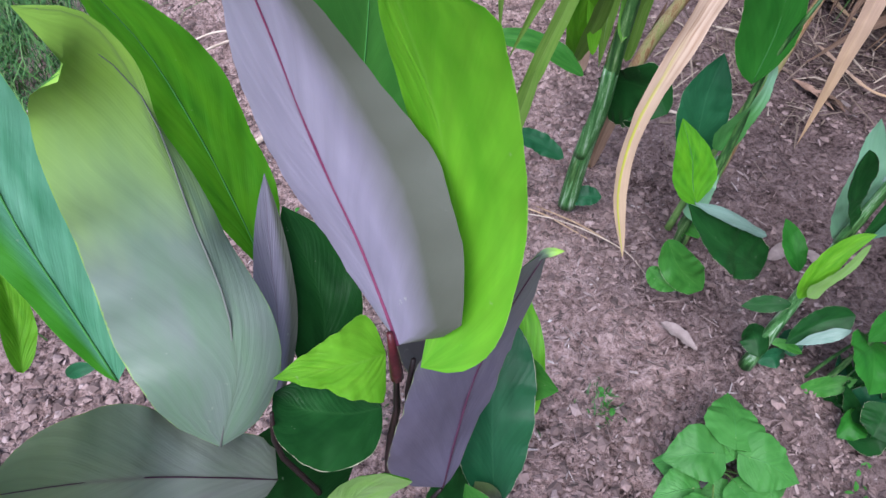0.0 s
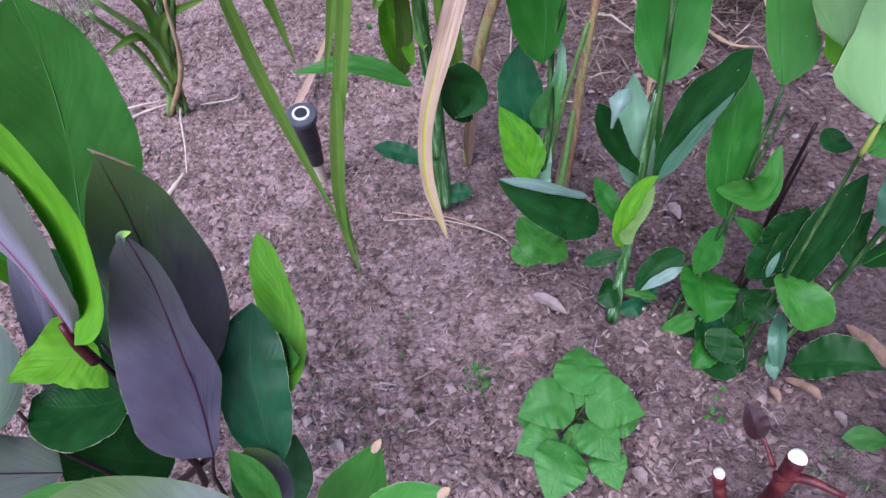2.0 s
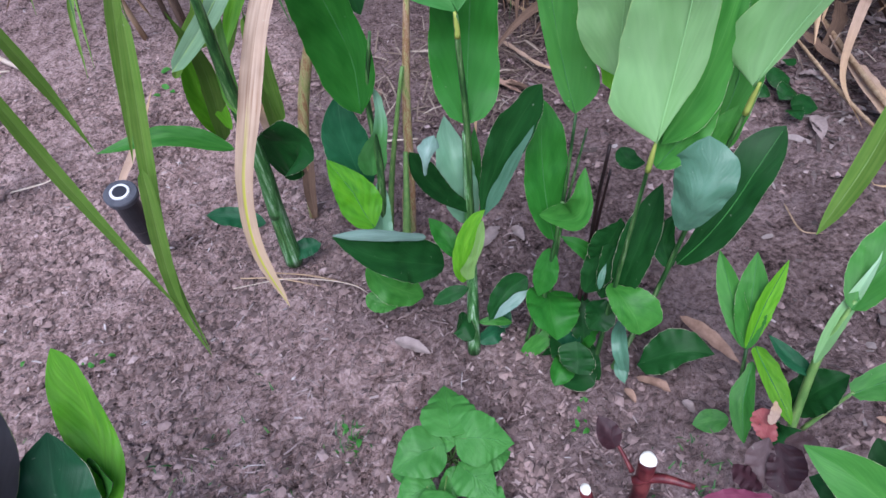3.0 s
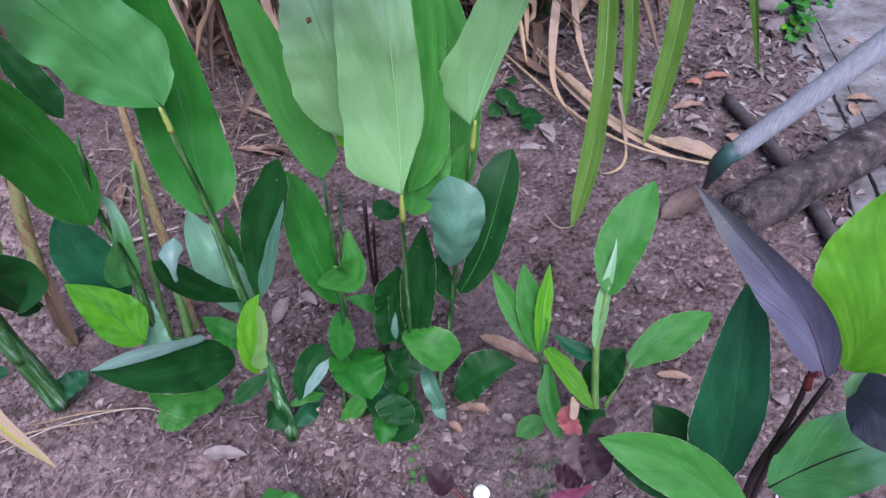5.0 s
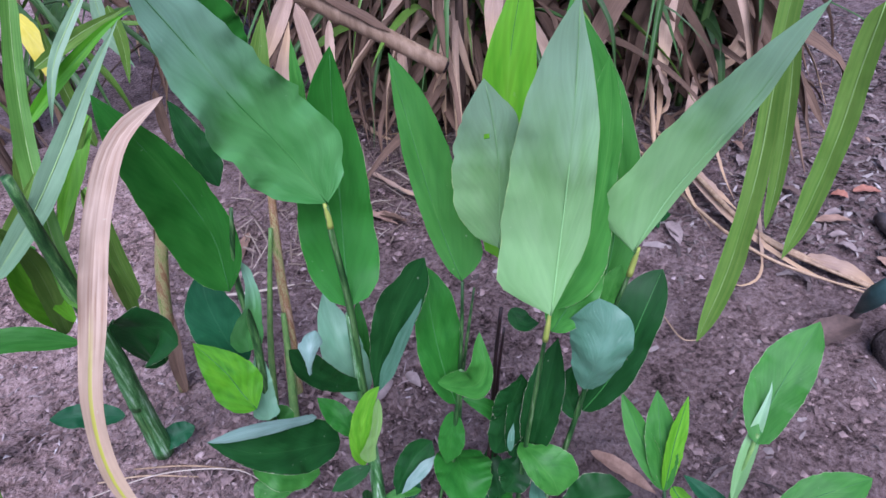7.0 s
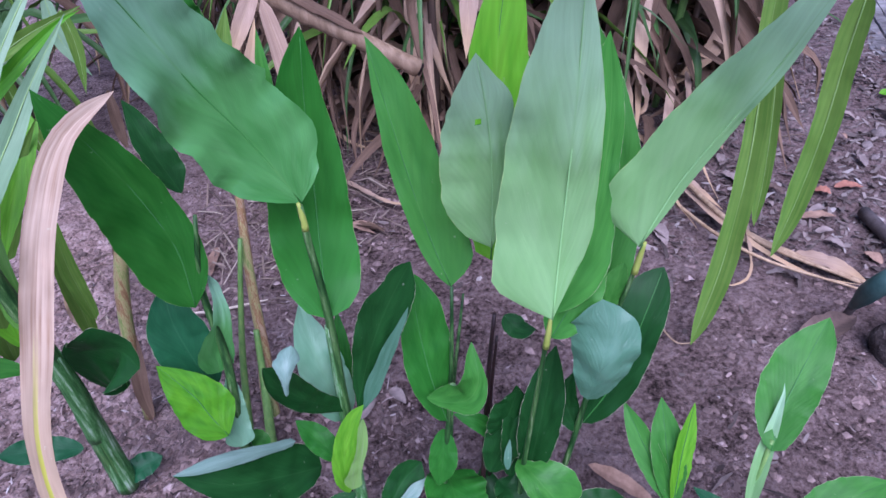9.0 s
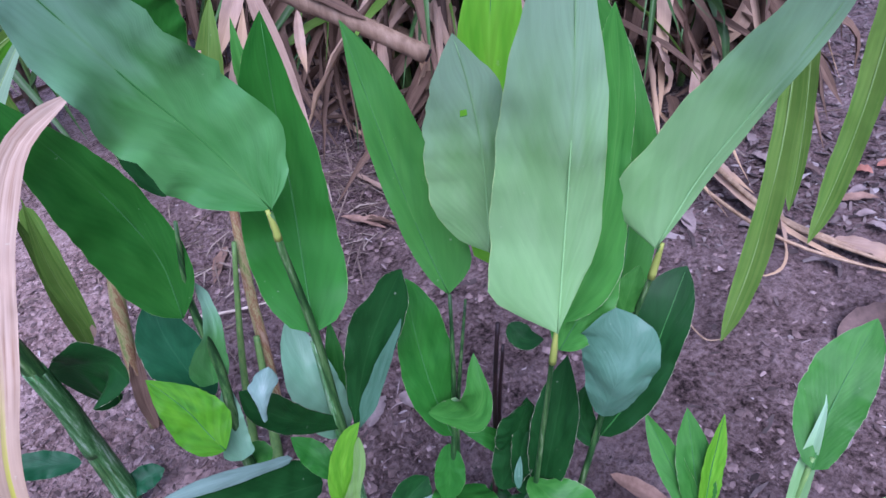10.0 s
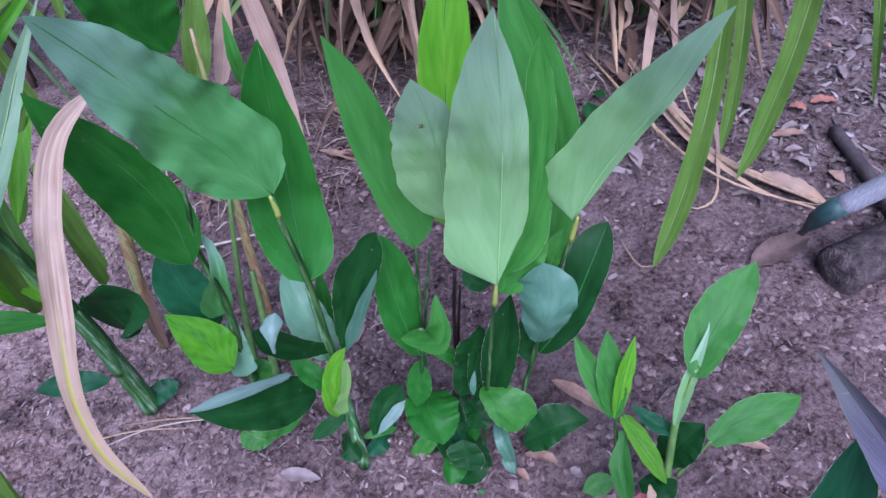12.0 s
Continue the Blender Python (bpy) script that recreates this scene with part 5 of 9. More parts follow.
shoot_wide = thing("ginger_shoot", "green ginger shoot with a long leaf leaning outward", "plant", "ginger shoots of the clump")
tube("stem", [(0.909, 0.787, -0.027), (0.953, 0.783, 0.152), (0.976, 0.776, 0.328), (0.982, 0.762, 0.415), (0.982, 0.757, 0.453)], (0.0048, 0.0037, 0.0030, 0.0024, 0.0018), STEM_GREEN, shoot_wide)
tube("petiole", [(0.981, 0.760, 0.421), (0.982, 0.759, 0.435), (0.982, 0.756, 0.455)], (0.003, 0.0026, 0.0014), RIB_YELLOW, shoot_wide, "yellow leaf stalk", sides=8, n=6)
leaf(shoot_wide, (PALE, GREEN), [(0.978, 0.758, 0.451), (0.992, 0.746, 0.506), (1.001, 0.727, 0.555), (1.003, 0.705, 0.601), (0.997, 0.686, 0.643), (0.994, 0.671, 0.677)], 0.049, (-0.645, -0.488, 0.588), margin=((4.6, 4.6, 4.5, 4.0, 3.7, 3.5, 3.2, 2.8, 2.3, 1.6, 1.1, 0.5), (0.1, 0.2, 0.4, 0.6, 0.6, 0.6, 0.5, 0.5, 0.5, 0.4, 0.3, 0.1)), rib=RIB_SOFT, label="long pale leaf leaning outward", fold=4, curl=(-18, -10))
leaf(shoot_wide, (GREEN, DEEP), [(0.981, 0.796, 0.342), (1.014, 0.814, 0.432), (1.023, 0.853, 0.526), (1.011, 0.900, 0.623)], 0.073, (-0.568, -0.618, 0.544), margin=((1.5, 2.1, 3.2, 3.6, 3.5, 2.9, 1.8), (2.2, 2.2, 2.2, 2.3, 2.4, 1.9, 1.0)), rib=RIB_GREEN, fold=10)
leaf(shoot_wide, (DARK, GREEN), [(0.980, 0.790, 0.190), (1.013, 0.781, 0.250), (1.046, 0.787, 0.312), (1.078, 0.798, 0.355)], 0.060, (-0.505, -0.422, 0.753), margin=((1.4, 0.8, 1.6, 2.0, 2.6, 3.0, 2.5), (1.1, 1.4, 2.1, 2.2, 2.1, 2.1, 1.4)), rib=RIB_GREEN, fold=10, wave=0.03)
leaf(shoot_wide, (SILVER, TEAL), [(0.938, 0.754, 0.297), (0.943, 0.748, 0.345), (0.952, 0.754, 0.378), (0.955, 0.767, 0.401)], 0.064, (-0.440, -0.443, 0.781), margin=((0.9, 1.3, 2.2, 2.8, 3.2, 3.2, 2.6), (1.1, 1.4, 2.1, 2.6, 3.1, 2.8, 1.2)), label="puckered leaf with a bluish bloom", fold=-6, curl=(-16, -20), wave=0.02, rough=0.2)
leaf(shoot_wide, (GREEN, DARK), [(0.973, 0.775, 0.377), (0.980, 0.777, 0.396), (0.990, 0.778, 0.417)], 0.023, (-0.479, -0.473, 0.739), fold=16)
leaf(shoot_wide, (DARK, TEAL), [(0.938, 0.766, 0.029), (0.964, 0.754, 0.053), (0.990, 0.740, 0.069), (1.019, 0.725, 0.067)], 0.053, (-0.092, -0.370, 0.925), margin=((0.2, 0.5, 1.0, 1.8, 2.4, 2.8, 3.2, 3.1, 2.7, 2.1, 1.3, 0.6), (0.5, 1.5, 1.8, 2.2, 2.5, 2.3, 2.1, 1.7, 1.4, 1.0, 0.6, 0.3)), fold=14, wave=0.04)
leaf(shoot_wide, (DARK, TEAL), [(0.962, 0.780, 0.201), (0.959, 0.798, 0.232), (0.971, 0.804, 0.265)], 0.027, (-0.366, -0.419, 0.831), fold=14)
leaf(shoot_wide, (SILVER, TEAL), [(0.913, 0.788, 0.117), (0.894, 0.752, 0.114), (0.897, 0.730, 0.070)], 0.021, (-0.631, -0.382, 0.675), fold=14, m=0.45)

# Near-black leaves here put the shade at the clump's foot into colour.
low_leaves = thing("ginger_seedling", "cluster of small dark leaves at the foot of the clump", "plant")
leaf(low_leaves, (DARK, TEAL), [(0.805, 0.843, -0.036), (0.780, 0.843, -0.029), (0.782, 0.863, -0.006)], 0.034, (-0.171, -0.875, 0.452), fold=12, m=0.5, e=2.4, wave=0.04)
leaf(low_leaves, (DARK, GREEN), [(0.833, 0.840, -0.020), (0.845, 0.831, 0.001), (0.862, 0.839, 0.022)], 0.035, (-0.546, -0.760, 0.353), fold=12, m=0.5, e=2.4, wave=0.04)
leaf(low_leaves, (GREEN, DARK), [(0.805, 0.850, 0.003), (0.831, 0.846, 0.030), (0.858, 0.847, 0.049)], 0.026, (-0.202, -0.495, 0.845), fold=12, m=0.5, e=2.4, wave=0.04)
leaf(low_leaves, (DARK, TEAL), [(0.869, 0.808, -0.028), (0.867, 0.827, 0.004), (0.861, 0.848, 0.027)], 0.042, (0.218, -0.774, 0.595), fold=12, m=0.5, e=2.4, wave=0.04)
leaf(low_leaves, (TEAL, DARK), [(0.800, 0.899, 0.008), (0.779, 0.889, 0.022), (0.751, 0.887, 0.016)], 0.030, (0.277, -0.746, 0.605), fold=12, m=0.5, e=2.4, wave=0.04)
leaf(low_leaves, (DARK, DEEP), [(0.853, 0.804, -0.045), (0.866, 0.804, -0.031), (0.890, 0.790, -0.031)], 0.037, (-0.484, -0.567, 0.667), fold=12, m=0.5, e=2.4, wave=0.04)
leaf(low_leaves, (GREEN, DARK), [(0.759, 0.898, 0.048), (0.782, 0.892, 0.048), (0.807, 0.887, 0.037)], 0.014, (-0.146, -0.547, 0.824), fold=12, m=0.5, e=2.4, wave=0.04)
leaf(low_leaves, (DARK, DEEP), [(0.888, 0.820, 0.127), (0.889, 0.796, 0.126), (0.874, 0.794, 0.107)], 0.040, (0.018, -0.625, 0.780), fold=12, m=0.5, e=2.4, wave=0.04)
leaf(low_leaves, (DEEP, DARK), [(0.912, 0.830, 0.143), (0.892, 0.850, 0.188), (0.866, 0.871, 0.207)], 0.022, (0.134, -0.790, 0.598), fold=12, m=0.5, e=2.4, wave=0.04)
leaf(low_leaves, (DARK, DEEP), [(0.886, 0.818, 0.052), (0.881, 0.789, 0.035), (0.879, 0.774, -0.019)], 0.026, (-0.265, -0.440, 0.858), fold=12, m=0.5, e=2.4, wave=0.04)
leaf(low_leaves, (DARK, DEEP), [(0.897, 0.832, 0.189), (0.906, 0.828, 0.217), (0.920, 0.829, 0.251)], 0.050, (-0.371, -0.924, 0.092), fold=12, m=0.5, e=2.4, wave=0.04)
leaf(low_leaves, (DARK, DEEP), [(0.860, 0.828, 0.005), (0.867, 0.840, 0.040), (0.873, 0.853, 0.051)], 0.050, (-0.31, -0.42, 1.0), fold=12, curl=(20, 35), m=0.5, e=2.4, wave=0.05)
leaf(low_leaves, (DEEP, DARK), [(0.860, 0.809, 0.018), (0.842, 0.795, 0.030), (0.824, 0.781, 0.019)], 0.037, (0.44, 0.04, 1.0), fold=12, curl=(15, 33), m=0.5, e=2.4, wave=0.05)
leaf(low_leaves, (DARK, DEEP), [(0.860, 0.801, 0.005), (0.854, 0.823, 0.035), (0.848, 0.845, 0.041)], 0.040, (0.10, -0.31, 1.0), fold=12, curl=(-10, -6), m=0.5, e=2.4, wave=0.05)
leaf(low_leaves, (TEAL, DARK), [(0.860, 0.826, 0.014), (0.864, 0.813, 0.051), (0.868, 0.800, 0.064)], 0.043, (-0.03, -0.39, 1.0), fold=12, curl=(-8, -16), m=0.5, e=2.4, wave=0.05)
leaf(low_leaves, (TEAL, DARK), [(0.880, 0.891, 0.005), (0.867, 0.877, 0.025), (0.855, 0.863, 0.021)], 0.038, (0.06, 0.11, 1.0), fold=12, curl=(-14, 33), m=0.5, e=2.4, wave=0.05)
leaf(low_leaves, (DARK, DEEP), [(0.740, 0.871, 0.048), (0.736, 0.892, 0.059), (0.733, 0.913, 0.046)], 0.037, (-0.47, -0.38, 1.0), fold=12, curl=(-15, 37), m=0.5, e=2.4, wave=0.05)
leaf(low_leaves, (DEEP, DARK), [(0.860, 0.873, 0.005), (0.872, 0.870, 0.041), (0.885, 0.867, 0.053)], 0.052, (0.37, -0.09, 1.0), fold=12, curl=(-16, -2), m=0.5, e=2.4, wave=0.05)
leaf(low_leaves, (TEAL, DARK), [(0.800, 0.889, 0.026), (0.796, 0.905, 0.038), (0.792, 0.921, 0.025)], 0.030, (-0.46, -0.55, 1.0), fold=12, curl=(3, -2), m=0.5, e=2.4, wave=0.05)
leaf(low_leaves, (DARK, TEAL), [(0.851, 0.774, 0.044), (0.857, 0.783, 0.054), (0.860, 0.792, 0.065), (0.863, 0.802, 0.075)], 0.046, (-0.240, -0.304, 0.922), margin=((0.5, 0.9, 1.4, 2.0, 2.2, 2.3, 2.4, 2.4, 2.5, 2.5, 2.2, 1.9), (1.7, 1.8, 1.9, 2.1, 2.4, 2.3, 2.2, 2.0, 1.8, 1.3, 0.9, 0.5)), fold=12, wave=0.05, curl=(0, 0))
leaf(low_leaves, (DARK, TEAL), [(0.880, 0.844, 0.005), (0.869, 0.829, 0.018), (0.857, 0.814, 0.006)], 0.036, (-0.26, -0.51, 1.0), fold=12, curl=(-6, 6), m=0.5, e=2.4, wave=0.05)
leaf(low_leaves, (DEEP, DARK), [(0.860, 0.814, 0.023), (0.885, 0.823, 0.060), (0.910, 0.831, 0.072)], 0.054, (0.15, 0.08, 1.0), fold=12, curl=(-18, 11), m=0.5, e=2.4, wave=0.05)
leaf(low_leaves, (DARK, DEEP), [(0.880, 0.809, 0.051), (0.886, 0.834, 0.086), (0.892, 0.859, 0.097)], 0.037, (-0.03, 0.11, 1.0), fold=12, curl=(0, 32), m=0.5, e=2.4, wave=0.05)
tube("stem", [(0.830, 0.844, -0.053), (0.842, 0.846, 0.009), (0.850, 0.854, 0.063)], (0.0025, 0.002, 0.0012), STEM_GREEN, low_leaves, sides=6, n=8)
tube("stem", [(0.800, 0.858, -0.052), (0.827, 0.874, 0.022), (0.855, 0.874, 0.153)], (0.003, 0.0025, 0.0012), STEM_GREEN, low_leaves, sides=6, n=8)

shoot_back = thing("ginger_shoot", "green ginger shoot with dark, round and rolled leaves", "plant", "ginger shoots of the clump")
tube("stem", [(0.672, 1.059, 0.026), (0.671, 1.065, 0.118), (0.687, 1.080, 0.223), (0.690, 1.092, 0.322), (0.709, 1.089, 0.415)], (0.008, 0.007, 0.0055, 0.004, 0.002), STEM_GREEN, shoot_back, knots=(0.3,))
leaf(shoot_back, (DEEP, GREEN), [(0.677, 1.082, 0.311), (0.682, 1.095, 0.375), (0.671, 1.101, 0.434), (0.655, 1.099, 0.486), (0.639, 1.095, 0.532), (0.624, 1.095, 0.570)], 0.075, (0.055, -0.842, 0.536), margin=((1.6, 2.6, 3.9, 4.5, 4.8, 4.8, 4.7, 4.3, 3.7, 2.8, 2.2, 1.1), (0.5, 1.4, 2.1, 2.5, 2.6, 2.6, 2.6, 2.5, 2.1, 1.5, 0.9, 0.4)), rib=RIB_GREEN, label="broad dark green leaf in the shade", fold=6)
leaf(shoot_back, (DARK, GREEN), [(0.712, 1.165, 0.402), (0.705, 1.175, 0.428), (0.699, 1.184, 0.455), (0.694, 1.193, 0.481), (0.691, 1.201, 0.506)], 0.036, (-0.015, -0.775, 0.631), margin=((0.4, 0.6, 1.0, 1.4, 1.4, 1.5, 1.4, 1.4, 1.1, 0.7, 0.4, 0.2), (0.4, 0.8, 1.4, 2.1, 2.1, 2.1, 2.1, 1.9, 1.6, 1.3, 1.0, 0.5)), fold=10)
leaf(shoot_back, (TEAL, GREEN), [(0.662, 1.105, 0.164), (0.655, 1.113, 0.214), (0.650, 1.123, 0.268), (0.656, 1.138, 0.316)], 0.067, (-0.100, -0.972, 0.212), fold=10, m=0.5, e=2.2)
leaf(shoot_back, (BLUE_GREEN, PALE), [(0.674, 1.080, 0.210), (0.684, 1.083, 0.246), (0.698, 1.087, 0.275), (0.702, 1.094, 0.305), (0.701, 1.101, 0.335)], 0.048, (0.246, -0.955, 0.163), margin=((1.5, 1.5, 2.3, 2.8, 2.7, 2.1, 1.5, 1.2, 0.8, 0.5, 0.4, 0.2), (1.3, 1.8, 1.9, 1.9, 1.8, 1.4, 1.0, 0.9, 0.8, 0.7, 0.8, 0.3)), fold=12)
leaf(shoot_back, (YELLOW_GREEN, LIME), [(0.656, 1.035, 0.153), (0.647, 1.050, 0.179), (0.640, 1.064, 0.204), (0.629, 1.077, 0.228), (0.617, 1.089, 0.251)], 0.061, (0.061, -0.680, 0.731), margin=((0.7, 1.5, 2.0, 2.5, 2.8, 2.9, 2.7, 2.5, 2.1, 1.6, 1.0, 0.4), (0.5, 1.2, 2.1, 3.0, 3.2, 3.3, 2.9, 2.5, 1.9, 1.4, 0.8, 0.4)), rib=RIB_GREEN, label="round yellow-green leaf", fold=6, rough=0.09, ruffle=0.004, wave=0.012)
leaf(shoot_back, (BLUE_PALE, TEAL), [(0.666, 1.043, 0.114), (0.671, 1.059, 0.141), (0.676, 1.074, 0.168), (0.682, 1.089, 0.195)], 0.035, (0.065, -0.825, 0.562), margin=((0.7, 1.5, 1.9, 1.9, 1.9, 1.7, 1.6, 1.3, 1.0, 0.8, 0.5, 0.2), (1.0, 1.6, 1.6, 1.5, 1.5, 1.5, 1.4, 1.4, 1.3, 1.1, 0.9, 0.6)), fold=14, wave=0.03)
leaf(shoot_back, (DARK, SILVER), [(0.732, 0.951, 0.127), (0.689, 0.940, 0.162), (0.639, 0.932, 0.203), (0.597, 0.943, 0.244)], 0.068, (0.008, -0.611, 0.792), margin=((1.3, 1.6, 2.7, 2.9, 2.1, 1.3, 0.6), (1.3, 3.0, 3.4, 3.2, 2.7, 1.9, 0.9)), label="broad dark leaf with a pale rolled margin", fold=4, curl=(8, 30), wave=0.03, rough=0.07)
leaf(shoot_back, (SILVER_PALE, DARK), [(0.714, 0.955, 0.187), (0.674, 0.943, 0.216), (0.639, 0.935, 0.240), (0.598, 0.932, 0.257)], 0.018, (0.008, -0.638, 0.770), margin=((0.7, 0.6, 0.6, 0.8, 0.9, 0.8, 0.5), (0.8, 0.5, 0.6, 0.8, 0.8, 0.7, 0.3)), label="rolled margin showing a bluish underside", fold=-12, curl=(-30, -30), wave=0.02)
leaf(shoot_back, (GREEN, DARK), [(0.666, 1.073, 0.073), (0.682, 1.063, 0.078), (0.689, 1.044, 0.077)], 0.042, (0.006, -0.599, 0.801), fold=8)
leaf(shoot_back, (GREEN, TEAL), [(0.618, 1.004, 0.053), (0.632, 0.993, 0.044), (0.659, 0.980, 0.034)], 0.034, (-0.176, -0.440, 0.880), fold=10, wave=0.05)
leaf(shoot_back, (GREEN, TEAL), [(0.631, 1.014, 0.104), (0.656, 0.999, 0.065), (0.702, 0.992, 0.024)], 0.053, (-0.198, -0.693, 0.693), fold=10, wave=0.05, m=0.5, e=3)
tube("stem", [(0.679, 1.122, 0.010), (0.708, 1.154, 0.128), (0.738, 1.179, 0.226), (0.762, 1.197, 0.298)], (0.006, 0.005, 0.004, 0.003), STEM_LIGHT, shoot_back, sides=8)
tube("stem", [(0.700, 1.101, -0.006), (0.726, 1.145, 0.094), (0.742, 1.174, 0.164)], (0.008, 0.006, 0.004), STEM_LIGHT, shoot_back, sides=8)

cane_shoot = thing("cane_shoot", "thick green cane shoot with strap leaves and one dry leaf", "plant", "cane shoots")
tube("stem", [(0.519, 1.157, 0.012), (0.521, 1.157, 0.117), (0.527, 1.148, 0.219), (0.526, 1.137, 0.332), (0.527, 1.125, 0.418), (0.530, 1.108, 0.510)], (0.0135, 0.0125, 0.011, 0.0095, 0.007, 0.005), STEM_GREEN, cane_shoot)
tube("sheath", [(0.519, 1.157, 0.015), (0.521, 1.159, 0.091), (0.524, 1.153, 0.173)], (0.0150, 0.0138, 0.0123), STEM_SHEATH, cane_shoot, "dark leaf sheath with a whitish bloom", sides=14, n=12)
tube("sheath", [(0.521, 1.157, 0.123), (0.527, 1.148, 0.211), (0.526, 1.143, 0.283)], (0.0129, 0.0121, 0.0107), STEM_SHEATH, cane_shoot, sides=14, n=12)
leaf(cane_shoot, (DARK, GREEN), [(0.522, 1.183, 0.239), (0.556, 1.158, 0.252), (0.587, 1.133, 0.258), (0.601, 1.102, 0.246)], 0.098, (-0.040, -0.998, -0.048), margin=((0.2, 0.5, 0.9, 1.5, 2.3, 3.1, 3.9, 4.1, 3.8, 2.0, 1.5, 1.2), (7.2, 7.2, 7.2, 7.2, 7.0, 6.5, 5.9, 5.6, 5.7, 5.6, 5.0, 3.8)), label="dark cupped leaf", wave=0.05, curl=(0, 0), fold=8)
leaf(cane_shoot, (GREEN, TEAL), [(0.498, 1.167, 0.252), (0.451, 1.168, 0.285), (0.404, 1.166, 0.301), (0.333, 1.157, 0.304)], 0.032, (0.100, -0.597, 0.796), fold=16, m=0.4, e=2, wave=0.05)
leaf(cane_shoot, (TEAL, GREEN), [(0.498, 1.169, 0.103), (0.459, 1.178, 0.122), (0.417, 1.182, 0.139)], 0.034, (-0.097, -0.483, 0.870), fold=10, wave=0.06, m=0.5, e=3)
leaf(cane_shoot, (TEAL, GREEN), [(0.517, 1.157, 0.027), (0.543, 1.156, 0.038), (0.571, 1.157, 0.037)], 0.034, (0.097, -0.483, 0.870), fold=10, wave=0.06, m=0.5, e=3)
leaf(cane_shoot, (DRY_STRAP, DRY_STRAP), [(0.682, 1.091, 0.554), (0.631, 1.063, 0.537), (0.596, 1.042, 0.493), (0.568, 1.021, 0.439), (0.542, 0.996, 0.383), (0.518, 0.965, 0.325), (0.511, 0.929, 0.265), (0.527, 0.891, 0.204)], 0.025, (0.195, -0.761, 0.618), margin=((0.3, 0.5, 1.0, 1.2, 1.2, 1.3, 1.4, 1.1, 1.0, 1.0, 0.9, 0.6), (0.4, 0.9, 0.9, 1.1, 1.2, 1.2, 1.1, 1.0, 0.8, 0.7, 0.5, 0.3)), label="long dry straw-coloured strap leaf", wave=0.05, rough=0.14, fold=14, twist=0)
leaf(cane_shoot, (LIME, STRAP), [(0.504, 1.173, 0.280), (0.494, 1.187, 0.347), (0.486, 1.205, 0.412)], 0.023, (0.130, -0.881, 0.455), fold=20, m=0.4)
leaf(cane_shoot, (STRAP, STRAP), [(0.571, 1.243, 0.230), (0.572, 1.239, 0.324), (0.587, 1.230, 0.424)], 0.021, (0.041, -0.890, 0.455), fold=14, m=0.4, e=1.4, bp=0.3)
leaf(cane_shoot, (STRAP, STRAP), [(0.466, 1.154, 0.381), (0.501, 1.151, 0.434), (0.549, 1.146, 0.492)], 0.016, (0.133, -0.912, 0.388), fold=14, m=0.4, e=1.4, bp=0.3)
leaf(cane_shoot, (STRAP, STRAP), [(0.465, 1.055, 0.511), (0.388, 1.031, 0.224), (0.386, 0.980, 0.057)], 0.019, (0.030, -0.987, 0.156), fold=14, m=0.35, e=1.3, bp=0.25)
leaf(cane_shoot, (STRAP, STRAP), [(0.414, 1.028, 0.348), (0.379, 1.004, 0.167), (0.384, 0.980, 0.051)], 0.020, (0.082, -0.985, 0.150), fold=14, m=0.35, e=1.3, bp=0.25)
leaf(cane_shoot, (STRAP, STRAP), [(0.330, 1.008, 0.509), (0.335, 1.026, 0.351), (0.379, 0.995, 0.129)], 0.017, (0.282, -0.957, 0.069), fold=14, m=0.35, e=1.3, bp=0.25)
leaf(cane_shoot, (STRAP, STRAP), [(0.363, 1.015, 0.551), (0.367, 1.044, 0.448), (0.372, 1.051, 0.368)], 0.014, (0.252, -0.952, -0.176), fold=14, m=0.35, e=1.3, bp=0.25)
leaf(cane_shoot, (STRAP, STRAP), [(0.467, 1.078, 0.546), (0.428, 1.091, 0.433), (0.387, 1.096, 0.314)], 0.018, (-0.095, -0.994, -0.048), fold=14, m=0.35, e=1.3, bp=0.25)
leaf(cane_shoot, (STRAP, STRAP), [(0.487, 1.190, 0.255), (0.502, 1.157, 0.383), (0.493, 1.114, 0.479)], 0.028, (0.441, -0.847, -0.298), fold=12, m=0.4, e=1.3, bp=0.3)
leaf(cane_shoot, (STRAP, STRAP), [(0.555, 1.271, 0.180), (0.562, 1.271, 0.303), (0.565, 1.269, 0.402)], 0.025, (0.281, -0.959, -0.023), fold=12, m=0.4, e=1.3, bp=0.3)
leaf(cane_shoot, (STRAP, STRAP), [(0.521, 1.254, 0.342), (0.566, 1.260, 0.430), (0.611, 1.266, 0.488)], 0.021, (0.086, -0.996, 0.027), fold=12, m=0.4, e=1.3, bp=0.3)
leaf(cane_shoot, (LIME, STRAP), [(0.489, 1.210, 0.247), (0.480, 1.189, 0.327), (0.483, 1.170, 0.414)], 0.040, (0.192, -0.823, 0.535), fold=18, m=0.4)

dead_cane = thing("dead_cane", "thick brown dead cane leaning broken across the tangle", "cane")
tube("stalk", [(1.240, 1.530, 0.302), (1.152, 1.589, 0.363), (1.062, 1.636, 0.425), (0.957, 1.678, 0.497)], (0.0165, 0.0175, 0.0185, 0.019), STEM_CANE, dead_cane, sides=16, n=24, knots=(0.02, 0.62))
# Capped near-black plug; its colour stands for shade inside the hollow.
tube("hollow_end", [(1.244, 1.527, 0.299), (1.214, 1.548, 0.320)], (0.0125, 0.0120), STEM_DARK, dead_cane, "dark plug for the shaded hollow of the broken end", sides=14, n=4)
